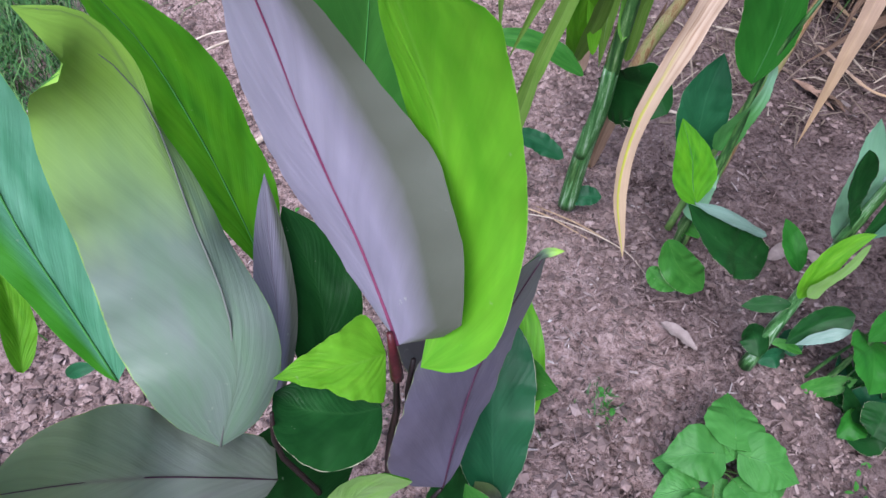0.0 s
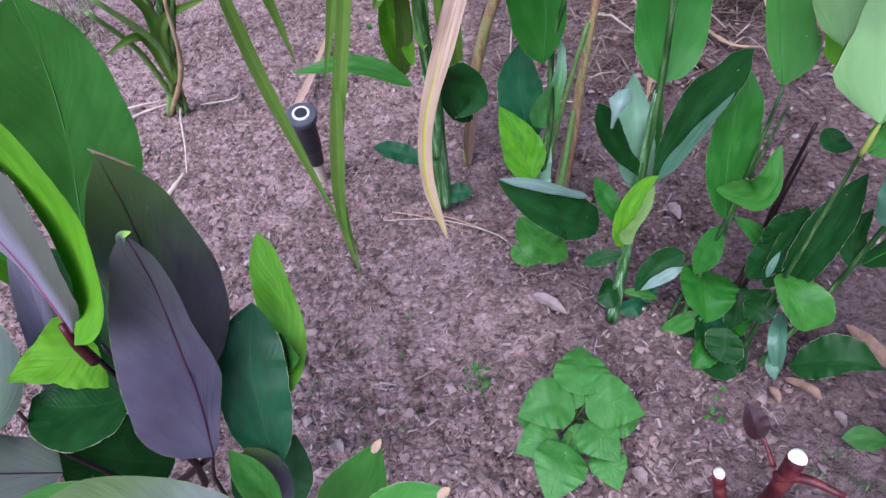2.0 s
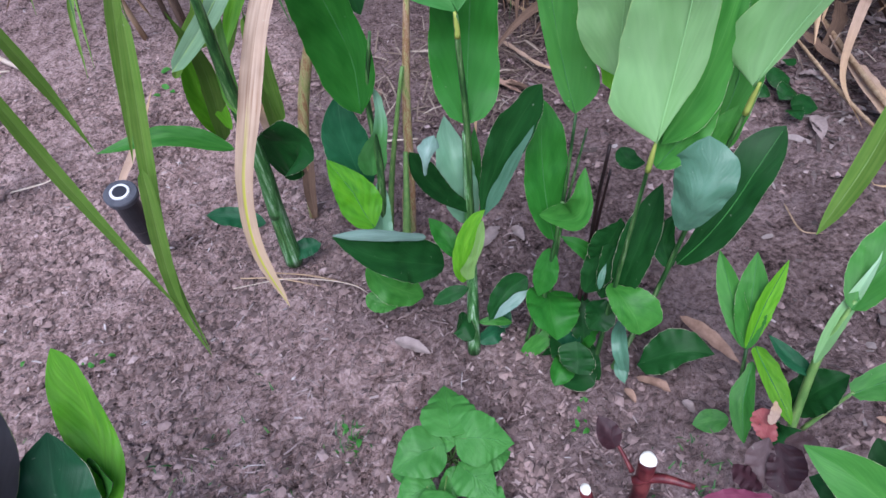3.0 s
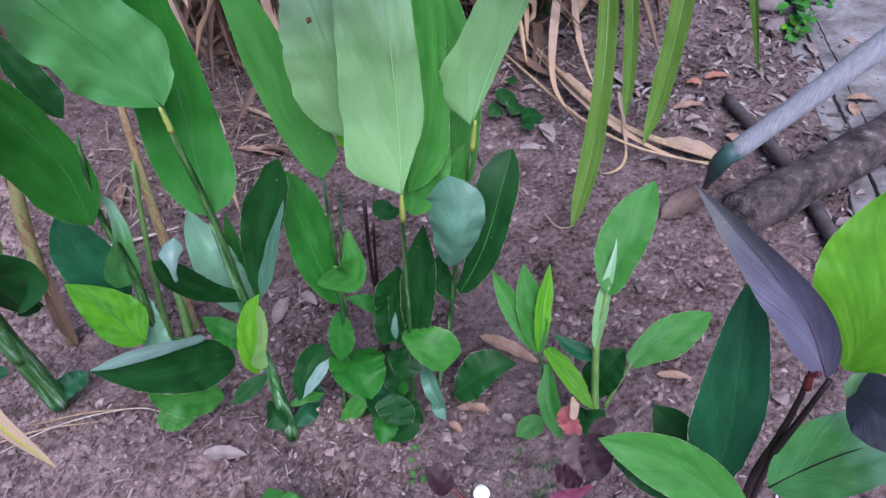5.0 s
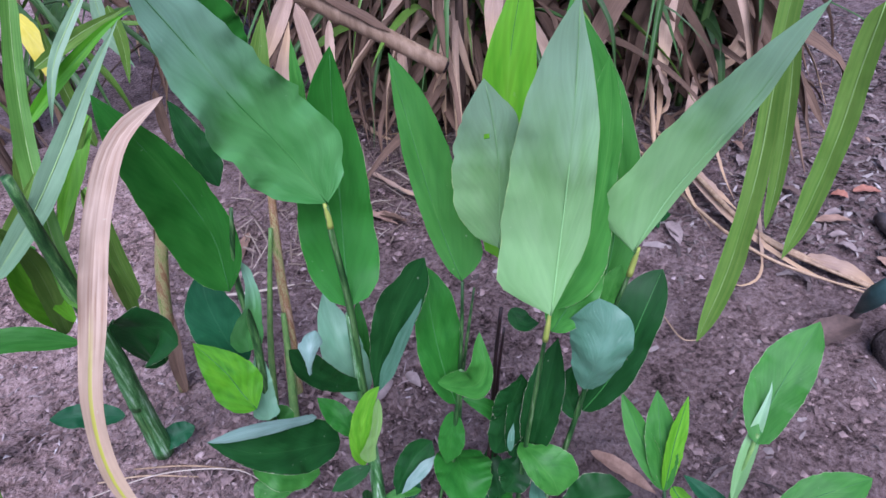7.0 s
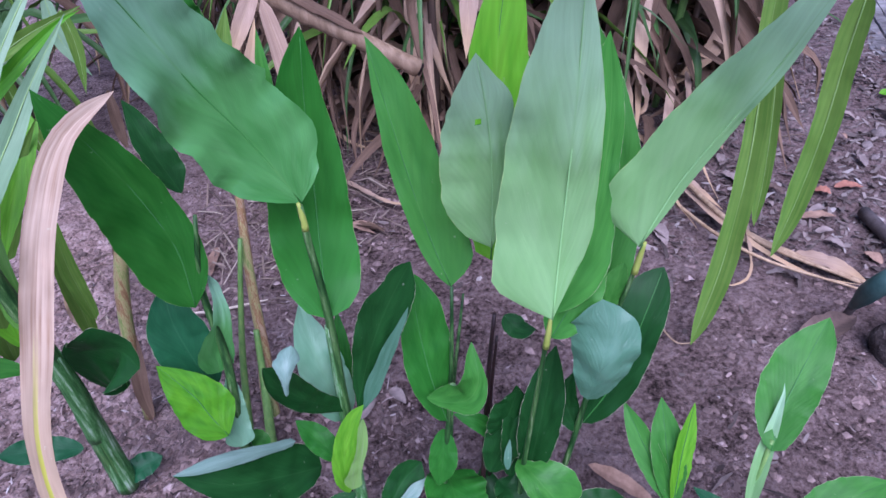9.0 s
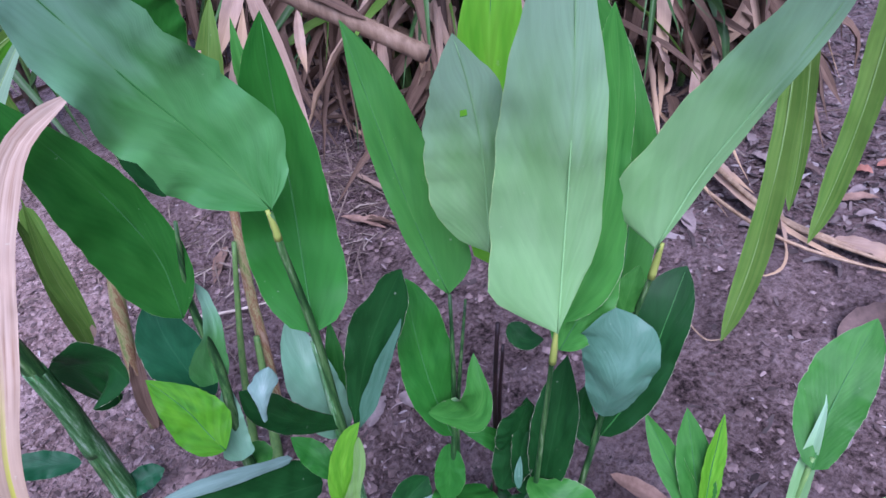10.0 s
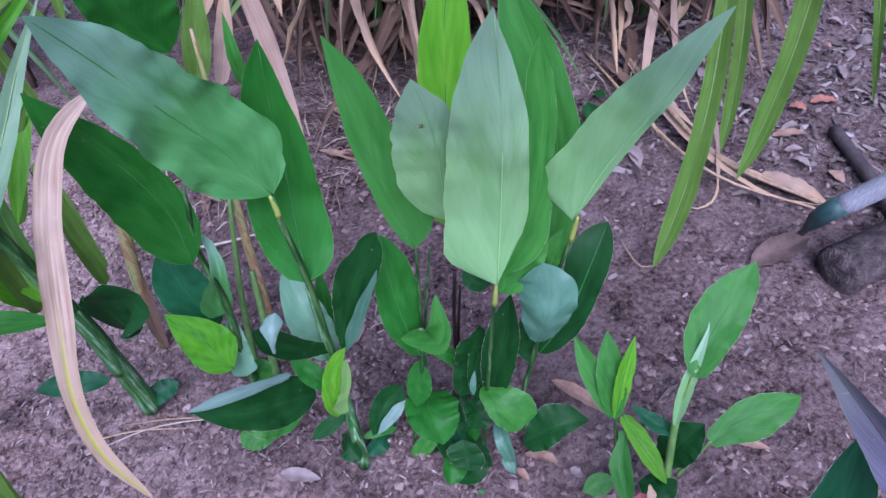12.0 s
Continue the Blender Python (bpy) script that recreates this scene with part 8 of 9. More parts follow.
leaf(cane_shoot, (STRAP, STRAP), [(0.561, 1.375, 0.347), (0.556, 1.360, 0.258), (0.560, 1.349, 0.150)], 0.029, (-0.047, -0.990, 0.133), rib=RIB_PALE, fold=12, m=0.4, e=1.5, bp=0.3)
leaf(cane_shoot, (STRAP, STRAP), [(0.504, 1.216, 0.383), (0.520, 1.217, 0.446), (0.530, 1.216, 0.492)], 0.023, (0.192, -0.981, -0.041), rib=RIB_PALE, fold=12, m=0.4, e=1.5, bp=0.3)
leaf(cane_shoot, (DEEP, GREEN), [(0.463, 1.242, 0.341), (0.496, 1.249, 0.382), (0.520, 1.258, 0.416)], 0.020, (0.094, -0.985, 0.147), fold=12, m=0.4, e=1.5, bp=0.3)
leaf(cane_shoot, (STRAP, STRAP), [(0.690, 1.842, 0.460), (0.692, 1.845, 0.393), (0.676, 1.848, 0.303)], 0.025, (-0.201, -0.979, -0.019), rib=RIB_PALE, fold=12, m=0.4, e=1.5, bp=0.3)
leaf(cane_shoot, (STRAP_BLUE, STRAP), [(0.676, 1.945, 0.460), (0.673, 1.927, 0.386), (0.700, 1.904, 0.315)], 0.031, (-0.157, -0.957, 0.244), rib=RIB_PALE, fold=12, m=0.4, e=1.5, bp=0.3)
leaf(shoot_back, (STRAP, STRAP), [(0.797, 1.317, 0.396), (0.820, 1.315, 0.465), (0.849, 1.320, 0.544)], 0.038, (-0.143, -0.899, 0.415), fold=14, m=0.4, e=1.5, bp=0.3)
leaf(shoot_back, (DRY, DRY), [(0.830, 1.334, 0.374), (0.857, 1.338, 0.434), (0.891, 1.354, 0.513)], 0.027, (-0.176, -0.885, 0.430), fold=14, m=0.4, e=1.5, bp=0.3)
leaf(shoot_back, (GREEN, DEEP), [(0.814, 1.103, 0.494), (0.814, 1.101, 0.534), (0.819, 1.108, 0.573)], 0.015, (-0.181, -0.876, 0.447), fold=14, m=0.4, e=1.5, bp=0.3)
leaf(strap_cane_front, (DRY, DRY), [(1.308, 1.439, 0.499), (1.290, 1.427, 0.427), (1.269, 1.408, 0.348)], 0.035, (-0.538, -0.788, 0.300), fold=16, m=0.4, e=1.4, bp=0.3)

cane_left = thing("cane_shoot", "clump of yellow-green cane stalks with narrow blades", "plant", "cane shoots")
tube("stem", [(-0.049, 1.580, -0.005), (-0.004, 1.550, 0.243), (0.034, 1.483, 0.387)], (0.009,0.0081,0.0054), STEM_LIGHT, cane_left, sides=8)
tube("stem", [(-0.089, 1.580, -0.005), (-0.003, 1.519, 0.177), (-0.036, 1.428, 0.342)], (0.008,0.0072,0.0048), STEM_LIGHT, cane_left, sides=8)
tube("stem", [(-0.057, 1.580, -0.005), (0.004, 1.542, 0.216), (0.091, 1.506, 0.376)], (0.01,0.0090,0.0060), STEM_GREEN, cane_left, sides=8)
tube("stem", [(-0.081, 1.580, -0.005), (0.018, 1.537, 0.192), (0.101, 1.506, 0.364)], (0.006,0.0054,0.0036), STEM_GREEN, cane_left, sides=8)
tube("stem", [(-0.057, 1.580, -0.005), (-0.040, 1.505, 0.188), (-0.045, 1.414, 0.321)], (0.007,0.0063,0.0042), STEM_LIGHT, cane_left, sides=8)
tube("stem", [(-0.089, 1.580, -0.005), (0.018, 1.513, 0.144), (0.068, 1.470, 0.308)], (0.006,0.0054,0.0036), STEM_TAN, cane_left, sides=8)
leaf(cane_left, (STRAP, STRAP), [(-0.020, 1.532, 0.100), (0.015, 1.531, 0.232), (0.142, 1.514, 0.281)], 0.023, (0.410, -0.830, 0.377), fold=16, m=0.45, e=1.4, bp=0.3, twist=25)
leaf(cane_left, (STRAP, STRAP), [(-0.020, 1.532, 0.100), (-0.022, 1.506, 0.220), (-0.054, 1.400, 0.247)], 0.021, (0.437, -0.812, 0.386), fold=16, m=0.45, e=1.4, bp=0.3, twist=25)
leaf(cane_left, (STRAP, STRAP), [(-0.020, 1.532, 0.100), (-0.001, 1.530, 0.248), (-0.007, 1.466, 0.336)], 0.025, (0.422, -0.829, 0.366), fold=16, m=0.45, e=1.4, bp=0.3, twist=25)
leaf(cane_left, (STRAP, STRAP), [(-0.020, 1.532, 0.100), (0.028, 1.555, 0.273), (0.067, 1.518, 0.375)], 0.027, (0.401, -0.848, 0.347), fold=16, m=0.45, e=1.4, bp=0.3, twist=25)
leaf(cane_left, (STRAP, STRAP), [(-0.020, 1.532, 0.100), (-0.010, 1.542, 0.288), (-0.024, 1.463, 0.351)], 0.020, (0.429, -0.838, 0.337), fold=16, m=0.45, e=1.4, bp=0.3, twist=25)
leaf(cane_left, (STRAP, STRAP), [(-0.020, 1.532, 0.100), (0.026, 1.542, 0.246), (0.124, 1.533, 0.348)], 0.017, (0.403, -0.839, 0.367), fold=16, m=0.45, e=1.4, bp=0.3, twist=25)
leaf(cane_shoot, (STRAP, STRAP), [(0.556, 1.531, 0.471), (0.629, 1.543, 0.501), (0.710, 1.548, 0.525)], 0.022, (0.094, -0.995, 0.032), rib=RIB_PALE, fold=12, m=0.4, e=1.4, bp=0.3)
leaf(cane_shoot, (STRAP, STRAP), [(0.584, 1.581, 0.310), (0.578, 1.571, 0.426), (0.586, 1.552, 0.540)], 0.022, (0.300, -0.946, -0.120), rib=RIB_PALE, fold=12, m=0.4, e=1.4, bp=0.3)

strap_cane = thing("cane_plant", "arching cane plant with long hanging strap leaves", "plant", "cane shoots")
leaf(strap_cane, (STRAP, STRAP), [(1.438, 0.962, 0.569), (1.430, 0.955, 0.499), (1.425, 0.942, 0.418), (1.418, 0.926, 0.328), (1.399, 0.911, 0.230), (1.371, 0.896, 0.123), (1.325, 0.884, 0.015)], 0.037, (-0.890, -0.391, 0.236), margin=((1.5, 1.5, 1.6, 1.5, 1.6, 1.6, 1.7, 1.9, 2.1, 1.9, 1.8, 1.1), (1.4, 1.3, 1.3, 1.4, 1.4, 1.5, 1.5, 1.4, 1.6, 1.7, 1.4, 0.8)), rib=RIB_PALE, fold=14, rib_r=0.0008)
leaf(strap_cane, (STRAP, STRAP), [(1.671, 0.957, 0.478), (1.674, 0.959, 0.401), (1.672, 0.952, 0.316), (1.659, 0.945, 0.226), (1.635, 0.938, 0.131), (1.599, 0.932, 0.033)], 0.042, (-0.950, -0.311, 0.042), margin=((1.8, 1.9, 2.0, 2.0, 1.9, 2.1, 2.2, 2.0, 2.1, 1.9, 1.6, 0.8), (1.7, 1.8, 1.9, 2.1, 2.3, 2.1, 2.0, 2.0, 2.1, 1.7, 1.2, 0.6)), rib=RIB_PALE, fold=14, rib_r=0.0008)
leaf(strap_cane, (STRAP, STRAP), [(1.567, 1.028, 0.465), (1.580, 1.018, 0.399), (1.588, 1.005, 0.329), (1.589, 0.993, 0.255), (1.583, 0.978, 0.178), (1.568, 0.963, 0.098)], 0.026, (-0.896, -0.425, 0.128), margin=((1.2, 1.2, 1.2, 1.3, 1.2, 1.2, 1.2, 1.3, 1.2, 1.1, 0.8, 0.5), (1.1, 1.1, 1.2, 1.2, 1.3, 1.3, 1.3, 1.3, 1.4, 1.3, 1.1, 0.8)), rib=RIB_PALE, fold=14, rib_r=0.0008)
leaf(strap_cane, (STRAP, STRAP), [(1.847, 0.968, 0.446), (1.857, 0.949, 0.353), (1.874, 0.913, 0.238), (1.917, 0.878, 0.081)], 0.018, (-0.927, -0.365, -0.088), rib=RIB_PALE, fold=14, m=0.3, e=2.6, bp=0.3, rib_r=0.0008)
tube("stem", [(1.550, 1.750, 0.000), (1.530, 1.690, 0.500), (1.470, 1.550, 1.050)], (0.014, 0.013, 0.009), STEM_LIGHT, strap_cane, sides=10, n=20, knots=(0.2, 0.4, 0.6, 0.8))
tube("stem", [(1.650, 1.780, 0.000), (1.670, 1.730, 0.500), (1.650, 1.630, 1.100)], (0.013, 0.012, 0.009), STEM_LIGHT, strap_cane, sides=10, n=20, knots=(0.2, 0.4, 0.6, 0.8))
# Overhead blades, out of view: added to shade the soil on the right.
leaf(strap_cane, (STRAP, STRAP), [(1.512, 1.535, 1.047), (1.500, 1.359, 1.282), (1.488, 1.183, 1.314)], 0.029, (0.04, 0.09, 1.0), fold=14, m=0.35, e=1.5, bp=0.3, n=14, half=2)
leaf(strap_cane, (STRAP, STRAP), [(1.513, 1.676, 0.881), (1.188, 1.583, 1.037), (0.863, 1.491, 0.937)], 0.030, (0.01, 0.34, 1.0), fold=14, m=0.35, e=1.5, bp=0.3, n=14, half=2)
leaf(strap_cane, (STRAP, STRAP), [(1.600, 1.596, 0.998), (1.659, 1.407, 1.185), (1.717, 1.218, 1.194)], 0.040, (-0.06, -0.33, 1.0), fold=14, m=0.35, e=1.5, bp=0.3, n=14, half=2)
leaf(strap_cane, (STRAP, STRAP), [(1.476, 1.570, 1.024), (1.345, 1.394, 1.348), (1.214, 1.217, 1.285)], 0.029, (-0.10, -0.01, 1.0), fold=14, m=0.35, e=1.5, bp=0.3, n=14, half=2)
leaf(strap_cane, (STRAP, STRAP), [(1.523, 1.727, 0.745), (1.222, 1.657, 0.893), (0.921, 1.588, 0.910)], 0.043, (-0.24, -0.39, 1.0), fold=14, m=0.35, e=1.5, bp=0.3, n=14, half=2)
leaf(strap_cane, (STRAP, STRAP), [(1.549, 1.504, 0.734), (1.285, 1.393, 1.066), (1.021, 1.281, 0.848)], 0.035, (0.11, -0.33, 1.0), fold=14, m=0.35, e=1.5, bp=0.3, n=14, half=2)
leaf(strap_cane, (STRAP, STRAP), [(1.468, 1.652, 1.083), (1.518, 1.472, 1.331), (1.567, 1.291, 1.257)], 0.031, (-0.19, 0.40, 1.0), fold=14, m=0.35, e=1.5, bp=0.3, n=14, half=2)
leaf(strap_cane, (STRAP, STRAP), [(1.457, 1.676, 1.080), (1.684, 1.656, 1.341), (1.911, 1.636, 1.074)], 0.034, (0.14, 0.07, 1.0), fold=14, m=0.35, e=1.5, bp=0.3, n=14, half=2)
leaf(strap_cane, (STRAP, STRAP), [(1.449, 1.587, 1.046), (1.676, 1.381, 1.269), (1.903, 1.175, 1.154)], 0.045, (0.06, -0.39, 1.0), fold=14, m=0.35, e=1.5, bp=0.3, n=14, half=2)
leaf(strap_cane, (STRAP, STRAP), [(1.502, 1.608, 0.785), (1.719, 1.439, 0.980), (1.935, 1.269, 0.794)], 0.039, (-0.32, 0.23, 1.0), fold=14, m=0.35, e=1.5, bp=0.3, n=14, half=2)
leaf(strap_cane, (STRAP, STRAP), [(1.602, 1.702, 0.899), (1.276, 1.625, 1.076), (0.950, 1.548, 1.115)], 0.035, (-0.22, 0.37, 1.0), fold=14, m=0.35, e=1.5, bp=0.3, n=14, half=2)
leaf(strap_cane, (STRAP, STRAP), [(1.512, 1.715, 0.848), (1.432, 1.400, 1.007), (1.351, 1.085, 1.098)], 0.032, (-0.36, 0.38, 1.0), fold=14, m=0.35, e=1.5, bp=0.3, n=14, half=2)
leaf(strap_cane, (STRAP, STRAP), [(1.638, 1.747, 0.943), (1.498, 1.638, 1.077), (1.357, 1.529, 0.989)], 0.035, (0.09, 0.37, 1.0), fold=14, m=0.35, e=1.5, bp=0.3, n=14, half=2)
leaf(strap_cane, (STRAP, STRAP), [(1.461, 1.640, 0.755), (1.388, 1.460, 1.003), (1.315, 1.280, 0.958)], 0.029, (-0.04, 0.16, 1.0), fold=14, m=0.35, e=1.5, bp=0.3, n=14, half=2)
leaf(strap_cane, (STRAP, STRAP), [(1.514, 1.722, 0.768), (1.756, 1.489, 1.065), (1.998, 1.255, 1.029)], 0.036, (-0.32, -0.36, 1.0), fold=14, m=0.35, e=1.5, bp=0.3, n=14, half=2)
leaf(strap_cane, (STRAP, STRAP), [(1.468, 1.657, 0.734), (1.511, 1.309, 0.905), (1.553, 0.962, 0.780)], 0.031, (-0.03, 0.05, 1.0), fold=14, m=0.35, e=1.5, bp=0.3, n=14, half=2)
leaf(strap_cane, (STRAP, STRAP), [(1.468, 1.621, 1.079), (1.385, 1.337, 1.415), (1.301, 1.054, 1.068)], 0.045, (0.31, 0.04, 1.0), fold=14, m=0.35, e=1.5, bp=0.3, n=14, half=2)
leaf(strap_cane, (STRAP, STRAP), [(1.548, 1.727, 0.726), (1.582, 1.410, 0.971), (1.616, 1.092, 0.802)], 0.040, (0.18, -0.32, 1.0), fold=14, m=0.35, e=1.5, bp=0.3, n=14, half=2)
leaf(strap_cane, (STRAP, STRAP), [(1.530, 1.623, 0.955), (1.638, 1.470, 1.213), (1.746, 1.317, 1.054)], 0.043, (-0.22, 0.26, 1.0), fold=14, m=0.35, e=1.5, bp=0.3, n=14, half=2)
leaf(strap_cane, (STRAP, STRAP), [(1.567, 1.719, 0.714), (1.768, 1.483, 0.975), (1.968, 1.247, 0.911)], 0.035, (-0.34, -0.25, 1.0), fold=14, m=0.35, e=1.5, bp=0.3, n=14, half=2)
leaf(strap_cane, (STRAP, STRAP), [(1.470, 1.516, 0.842), (1.566, 1.253, 1.085), (1.663, 0.989, 0.830)], 0.041, (-0.13, 0.23, 1.0), fold=14, m=0.35, e=1.5, bp=0.3, n=14, half=2)
leaf(strap_cane, (STRAP, STRAP), [(1.640, 1.648, 1.091), (1.250, 1.575, 1.402), (0.859, 1.503, 1.105)], 0.034, (-0.21, 0.22, 1.0), fold=14, m=0.35, e=1.5, bp=0.3, n=14, half=2)
leaf(strap_cane, (STRAP, STRAP), [(1.479, 1.528, 0.748), (1.187, 1.274, 1.093), (0.896, 1.021, 0.847)], 0.041, (-0.03, 0.02, 1.0), fold=14, m=0.35, e=1.5, bp=0.3, n=14, half=2)
leaf(strap_cane, (STRAP, STRAP), [(1.570, 1.559, 0.803), (1.472, 1.284, 0.968), (1.375, 1.010, 0.923)], 0.044, (-0.38, -0.32, 1.0), fold=14, m=0.35, e=1.5, bp=0.3, n=14, half=2)
leaf(strap_cane, (STRAP, STRAP), [(1.443, 1.563, 1.041), (1.688, 1.371, 1.211), (1.933, 1.180, 1.039)], 0.033, (-0.16, 0.24, 1.0), fold=14, m=0.35, e=1.5, bp=0.3, n=14, half=2)
leaf(strap_cane, (STRAP, STRAP), [(1.603, 1.725, 1.072), (1.971, 1.668, 1.404), (2.339, 1.611, 1.362)], 0.030, (-0.15, -0.20, 1.0), fold=14, m=0.35, e=1.5, bp=0.3, n=14, half=2)
leaf(strap_cane, (STRAP, STRAP), [(1.538, 1.587, 1.035), (1.626, 1.337, 1.203), (1.715, 1.087, 1.103)], 0.036, (0.09, 0.05, 1.0), fold=14, m=0.35, e=1.5, bp=0.3, n=14, half=2)
leaf(strap_cane, (STRAP, STRAP), [(1.471, 1.601, 0.830), (1.442, 1.389, 1.075), (1.413, 1.178, 0.870)], 0.040, (0.13, -0.29, 1.0), fold=14, m=0.35, e=1.5, bp=0.3, n=14, half=2)
leaf(strap_cane, (STRAP, STRAP), [(1.504, 1.612, 0.943), (1.640, 1.293, 1.266), (1.775, 0.974, 1.157)], 0.032, (0.03, -0.13, 1.0), fold=14, m=0.35, e=1.5, bp=0.3, n=14, half=2)
leaf(strap_cane, (STRAP, STRAP), [(1.552, 1.618, 1.047), (1.309, 1.565, 1.358), (1.067, 1.512, 1.191)], 0.030, (0.17, -0.17, 1.0), fold=14, m=0.35, e=1.5, bp=0.3, n=14, half=2)
leaf(strap_cane, (STRAP, STRAP), [(1.446, 1.503, 1.068), (1.470, 1.320, 1.223), (1.495, 1.137, 1.101)], 0.030, (0.26, 0.40, 1.0), fold=14, m=0.35, e=1.5, bp=0.3, n=14, half=2)
leaf(strap_cane, (STRAP, STRAP), [(1.517, 1.722, 0.902), (1.610, 1.539, 1.181), (1.703, 1.356, 0.997)], 0.033, (-0.14, -0.09, 1.0), fold=14, m=0.35, e=1.5, bp=0.3, n=14, half=2)
leaf(strap_cane, (STRAP, STRAP), [(1.565, 1.717, 0.928), (1.428, 1.605, 1.206), (1.291, 1.492, 0.915)], 0.036, (0.29, 0.14, 1.0), fold=14, m=0.35, e=1.5, bp=0.3, n=14, half=2)
leaf(strap_cane, (STRAP, STRAP), [(1.596, 1.568, 0.757), (1.856, 1.474, 1.034), (2.116, 1.379, 0.812)], 0.034, (0.20, -0.12, 1.0), fold=14, m=0.35, e=1.5, bp=0.3, n=14, half=2)
leaf(strap_cane, (STRAP, STRAP), [(1.550, 1.732, 0.710), (1.620, 1.527, 1.010), (1.691, 1.322, 0.905)], 0.030, (-0.29, -0.23, 1.0), fold=14, m=0.35, e=1.5, bp=0.3, n=14, half=2)
leaf(strap_cane, (STRAP, STRAP), [(1.629, 1.554, 0.781), (1.682, 1.229, 0.998), (1.735, 0.904, 1.032)], 0.045, (0.35, 0.17, 1.0), fold=14, m=0.35, e=1.5, bp=0.3, n=14, half=2)
leaf(strap_cane, (STRAP, STRAP), [(1.443, 1.702, 0.859), (1.451, 1.423, 1.125), (1.458, 1.144, 1.148)], 0.037, (0.33, 0.37, 1.0), fold=14, m=0.35, e=1.5, bp=0.3, n=14, half=2)
leaf(strap_cane, (STRAP, STRAP), [(1.508, 1.722, 1.007), (1.147, 1.567, 1.170), (0.785, 1.413, 1.157)], 0.044, (0.03, 0.14, 1.0), fold=14, m=0.35, e=1.5, bp=0.3, n=14, half=2)
leaf(strap_cane, (STRAP, STRAP), [(1.468, 1.514, 1.042), (1.770, 1.467, 1.208), (2.072, 1.419, 1.288)], 0.033, (-0.30, -0.16, 1.0), fold=14, m=0.35, e=1.5, bp=0.3, n=14, half=2)
leaf(strap_cane, (STRAP, STRAP), [(1.519, 1.695, 0.882), (1.141, 1.593, 1.011), (0.762, 1.491, 0.917)], 0.030, (0.06, -0.24, 1.0), fold=14, m=0.35, e=1.5, bp=0.3, n=14, half=2)
leaf(strap_cane, (STRAP, STRAP), [(1.545, 1.645, 1.038), (1.721, 1.340, 1.370), (1.897, 1.034, 1.067)], 0.034, (0.37, -0.08, 1.0), fold=14, m=0.35, e=1.5, bp=0.3, n=14, half=2)
leaf(strap_cane, (STRAP, STRAP), [(1.536, 1.545, 1.039), (1.361, 1.280, 1.181), (1.185, 1.015, 1.328)], 0.037, (-0.20, 0.09, 1.0), fold=14, m=0.35, e=1.5, bp=0.3, n=14, half=2)
leaf(strap_cane, (STRAP, STRAP), [(1.506, 1.503, 0.779), (1.690, 1.461, 1.021), (1.873, 1.418, 0.859)], 0.042, (-0.24, -0.39, 1.0), fold=14, m=0.35, e=1.5, bp=0.3, n=14, half=2)
leaf(strap_cane, (STRAP, STRAP), [(1.457, 1.578, 0.790), (1.443, 1.363, 1.057), (1.429, 1.148, 1.070)], 0.034, (0.11, -0.14, 1.0), fold=14, m=0.35, e=1.5, bp=0.3, n=14, half=2)
leaf(strap_cane, (STRAP, STRAP), [(1.552, 1.507, 0.997), (1.762, 1.435, 1.128), (1.972, 1.363, 0.983)], 0.042, (0.17, -0.11, 1.0), fold=14, m=0.35, e=1.5, bp=0.3, n=14, half=2)
leaf(strap_cane, (STRAP, STRAP), [(1.585, 1.519, 0.982), (1.653, 1.191, 1.319), (1.721, 0.864, 0.981)], 0.038, (0.01, 0.28, 1.0), fold=14, m=0.35, e=1.5, bp=0.3, n=14, half=2)

ground_vine = thing("ground_vine", "small dark round-leaved vine creeping on the mulch", "plant")
leaf(ground_vine, (DARK, TEAL), [(1.539, 1.271, 0.022), (1.558, 1.271, 0.026), (1.585, 1.271, 0.017)], 0.054, (0.1, -0.4, 1.0), fold=8, curl=(-14, -14), m=0.35, e=1.9, bp=0.45, heart=0.2)
leaf(ground_vine, (DARK, TEAL), [(1.553, 1.229, 0.022), (1.537, 1.223, 0.026), (1.515, 1.215, 0.018)], 0.047, (0.1, -0.4, 1.0), fold=8, curl=(-14, -14), m=0.35, e=1.9, bp=0.45, heart=0.2)
leaf(ground_vine, (DARK, TEAL), [(1.522, 1.182, 0.022), (1.538, 1.173, 0.026), (1.560, 1.160, 0.017)], 0.052, (0.1, -0.4, 1.0), fold=8, curl=(-14, -14), m=0.35, e=1.9, bp=0.45, heart=0.2)
leaf(ground_vine, (DARK, TEAL), [(1.617, 1.308, 0.021), (1.617, 1.320, 0.026), (1.617, 1.337, 0.018)], 0.034, (0.1, -0.4, 1.0), fold=8, curl=(-14, -14), m=0.35, e=1.9, bp=0.45, heart=0.2)
leaf(ground_vine, (DARK, TEAL), [(1.505, 1.172, 0.021), (1.505, 1.159, 0.026), (1.505, 1.140, 0.018)], 0.038, (0.1, -0.4, 1.0), fold=8, curl=(-14, -14), m=0.35, e=1.9, bp=0.45, heart=0.2)
leaf(ground_vine, (DARK, TEAL), [(1.511, 1.247, 0.021), (1.497, 1.247, 0.026), (1.477, 1.247, 0.018)], 0.039, (0.1, -0.4, 1.0), fold=8, curl=(-14, -14), m=0.35, e=1.9, bp=0.45, heart=0.2)

path_weed = thing("path_weed", "bright green small-leaved weed at the edge of the path", "plant")
weed_rnd = random.Random(77)
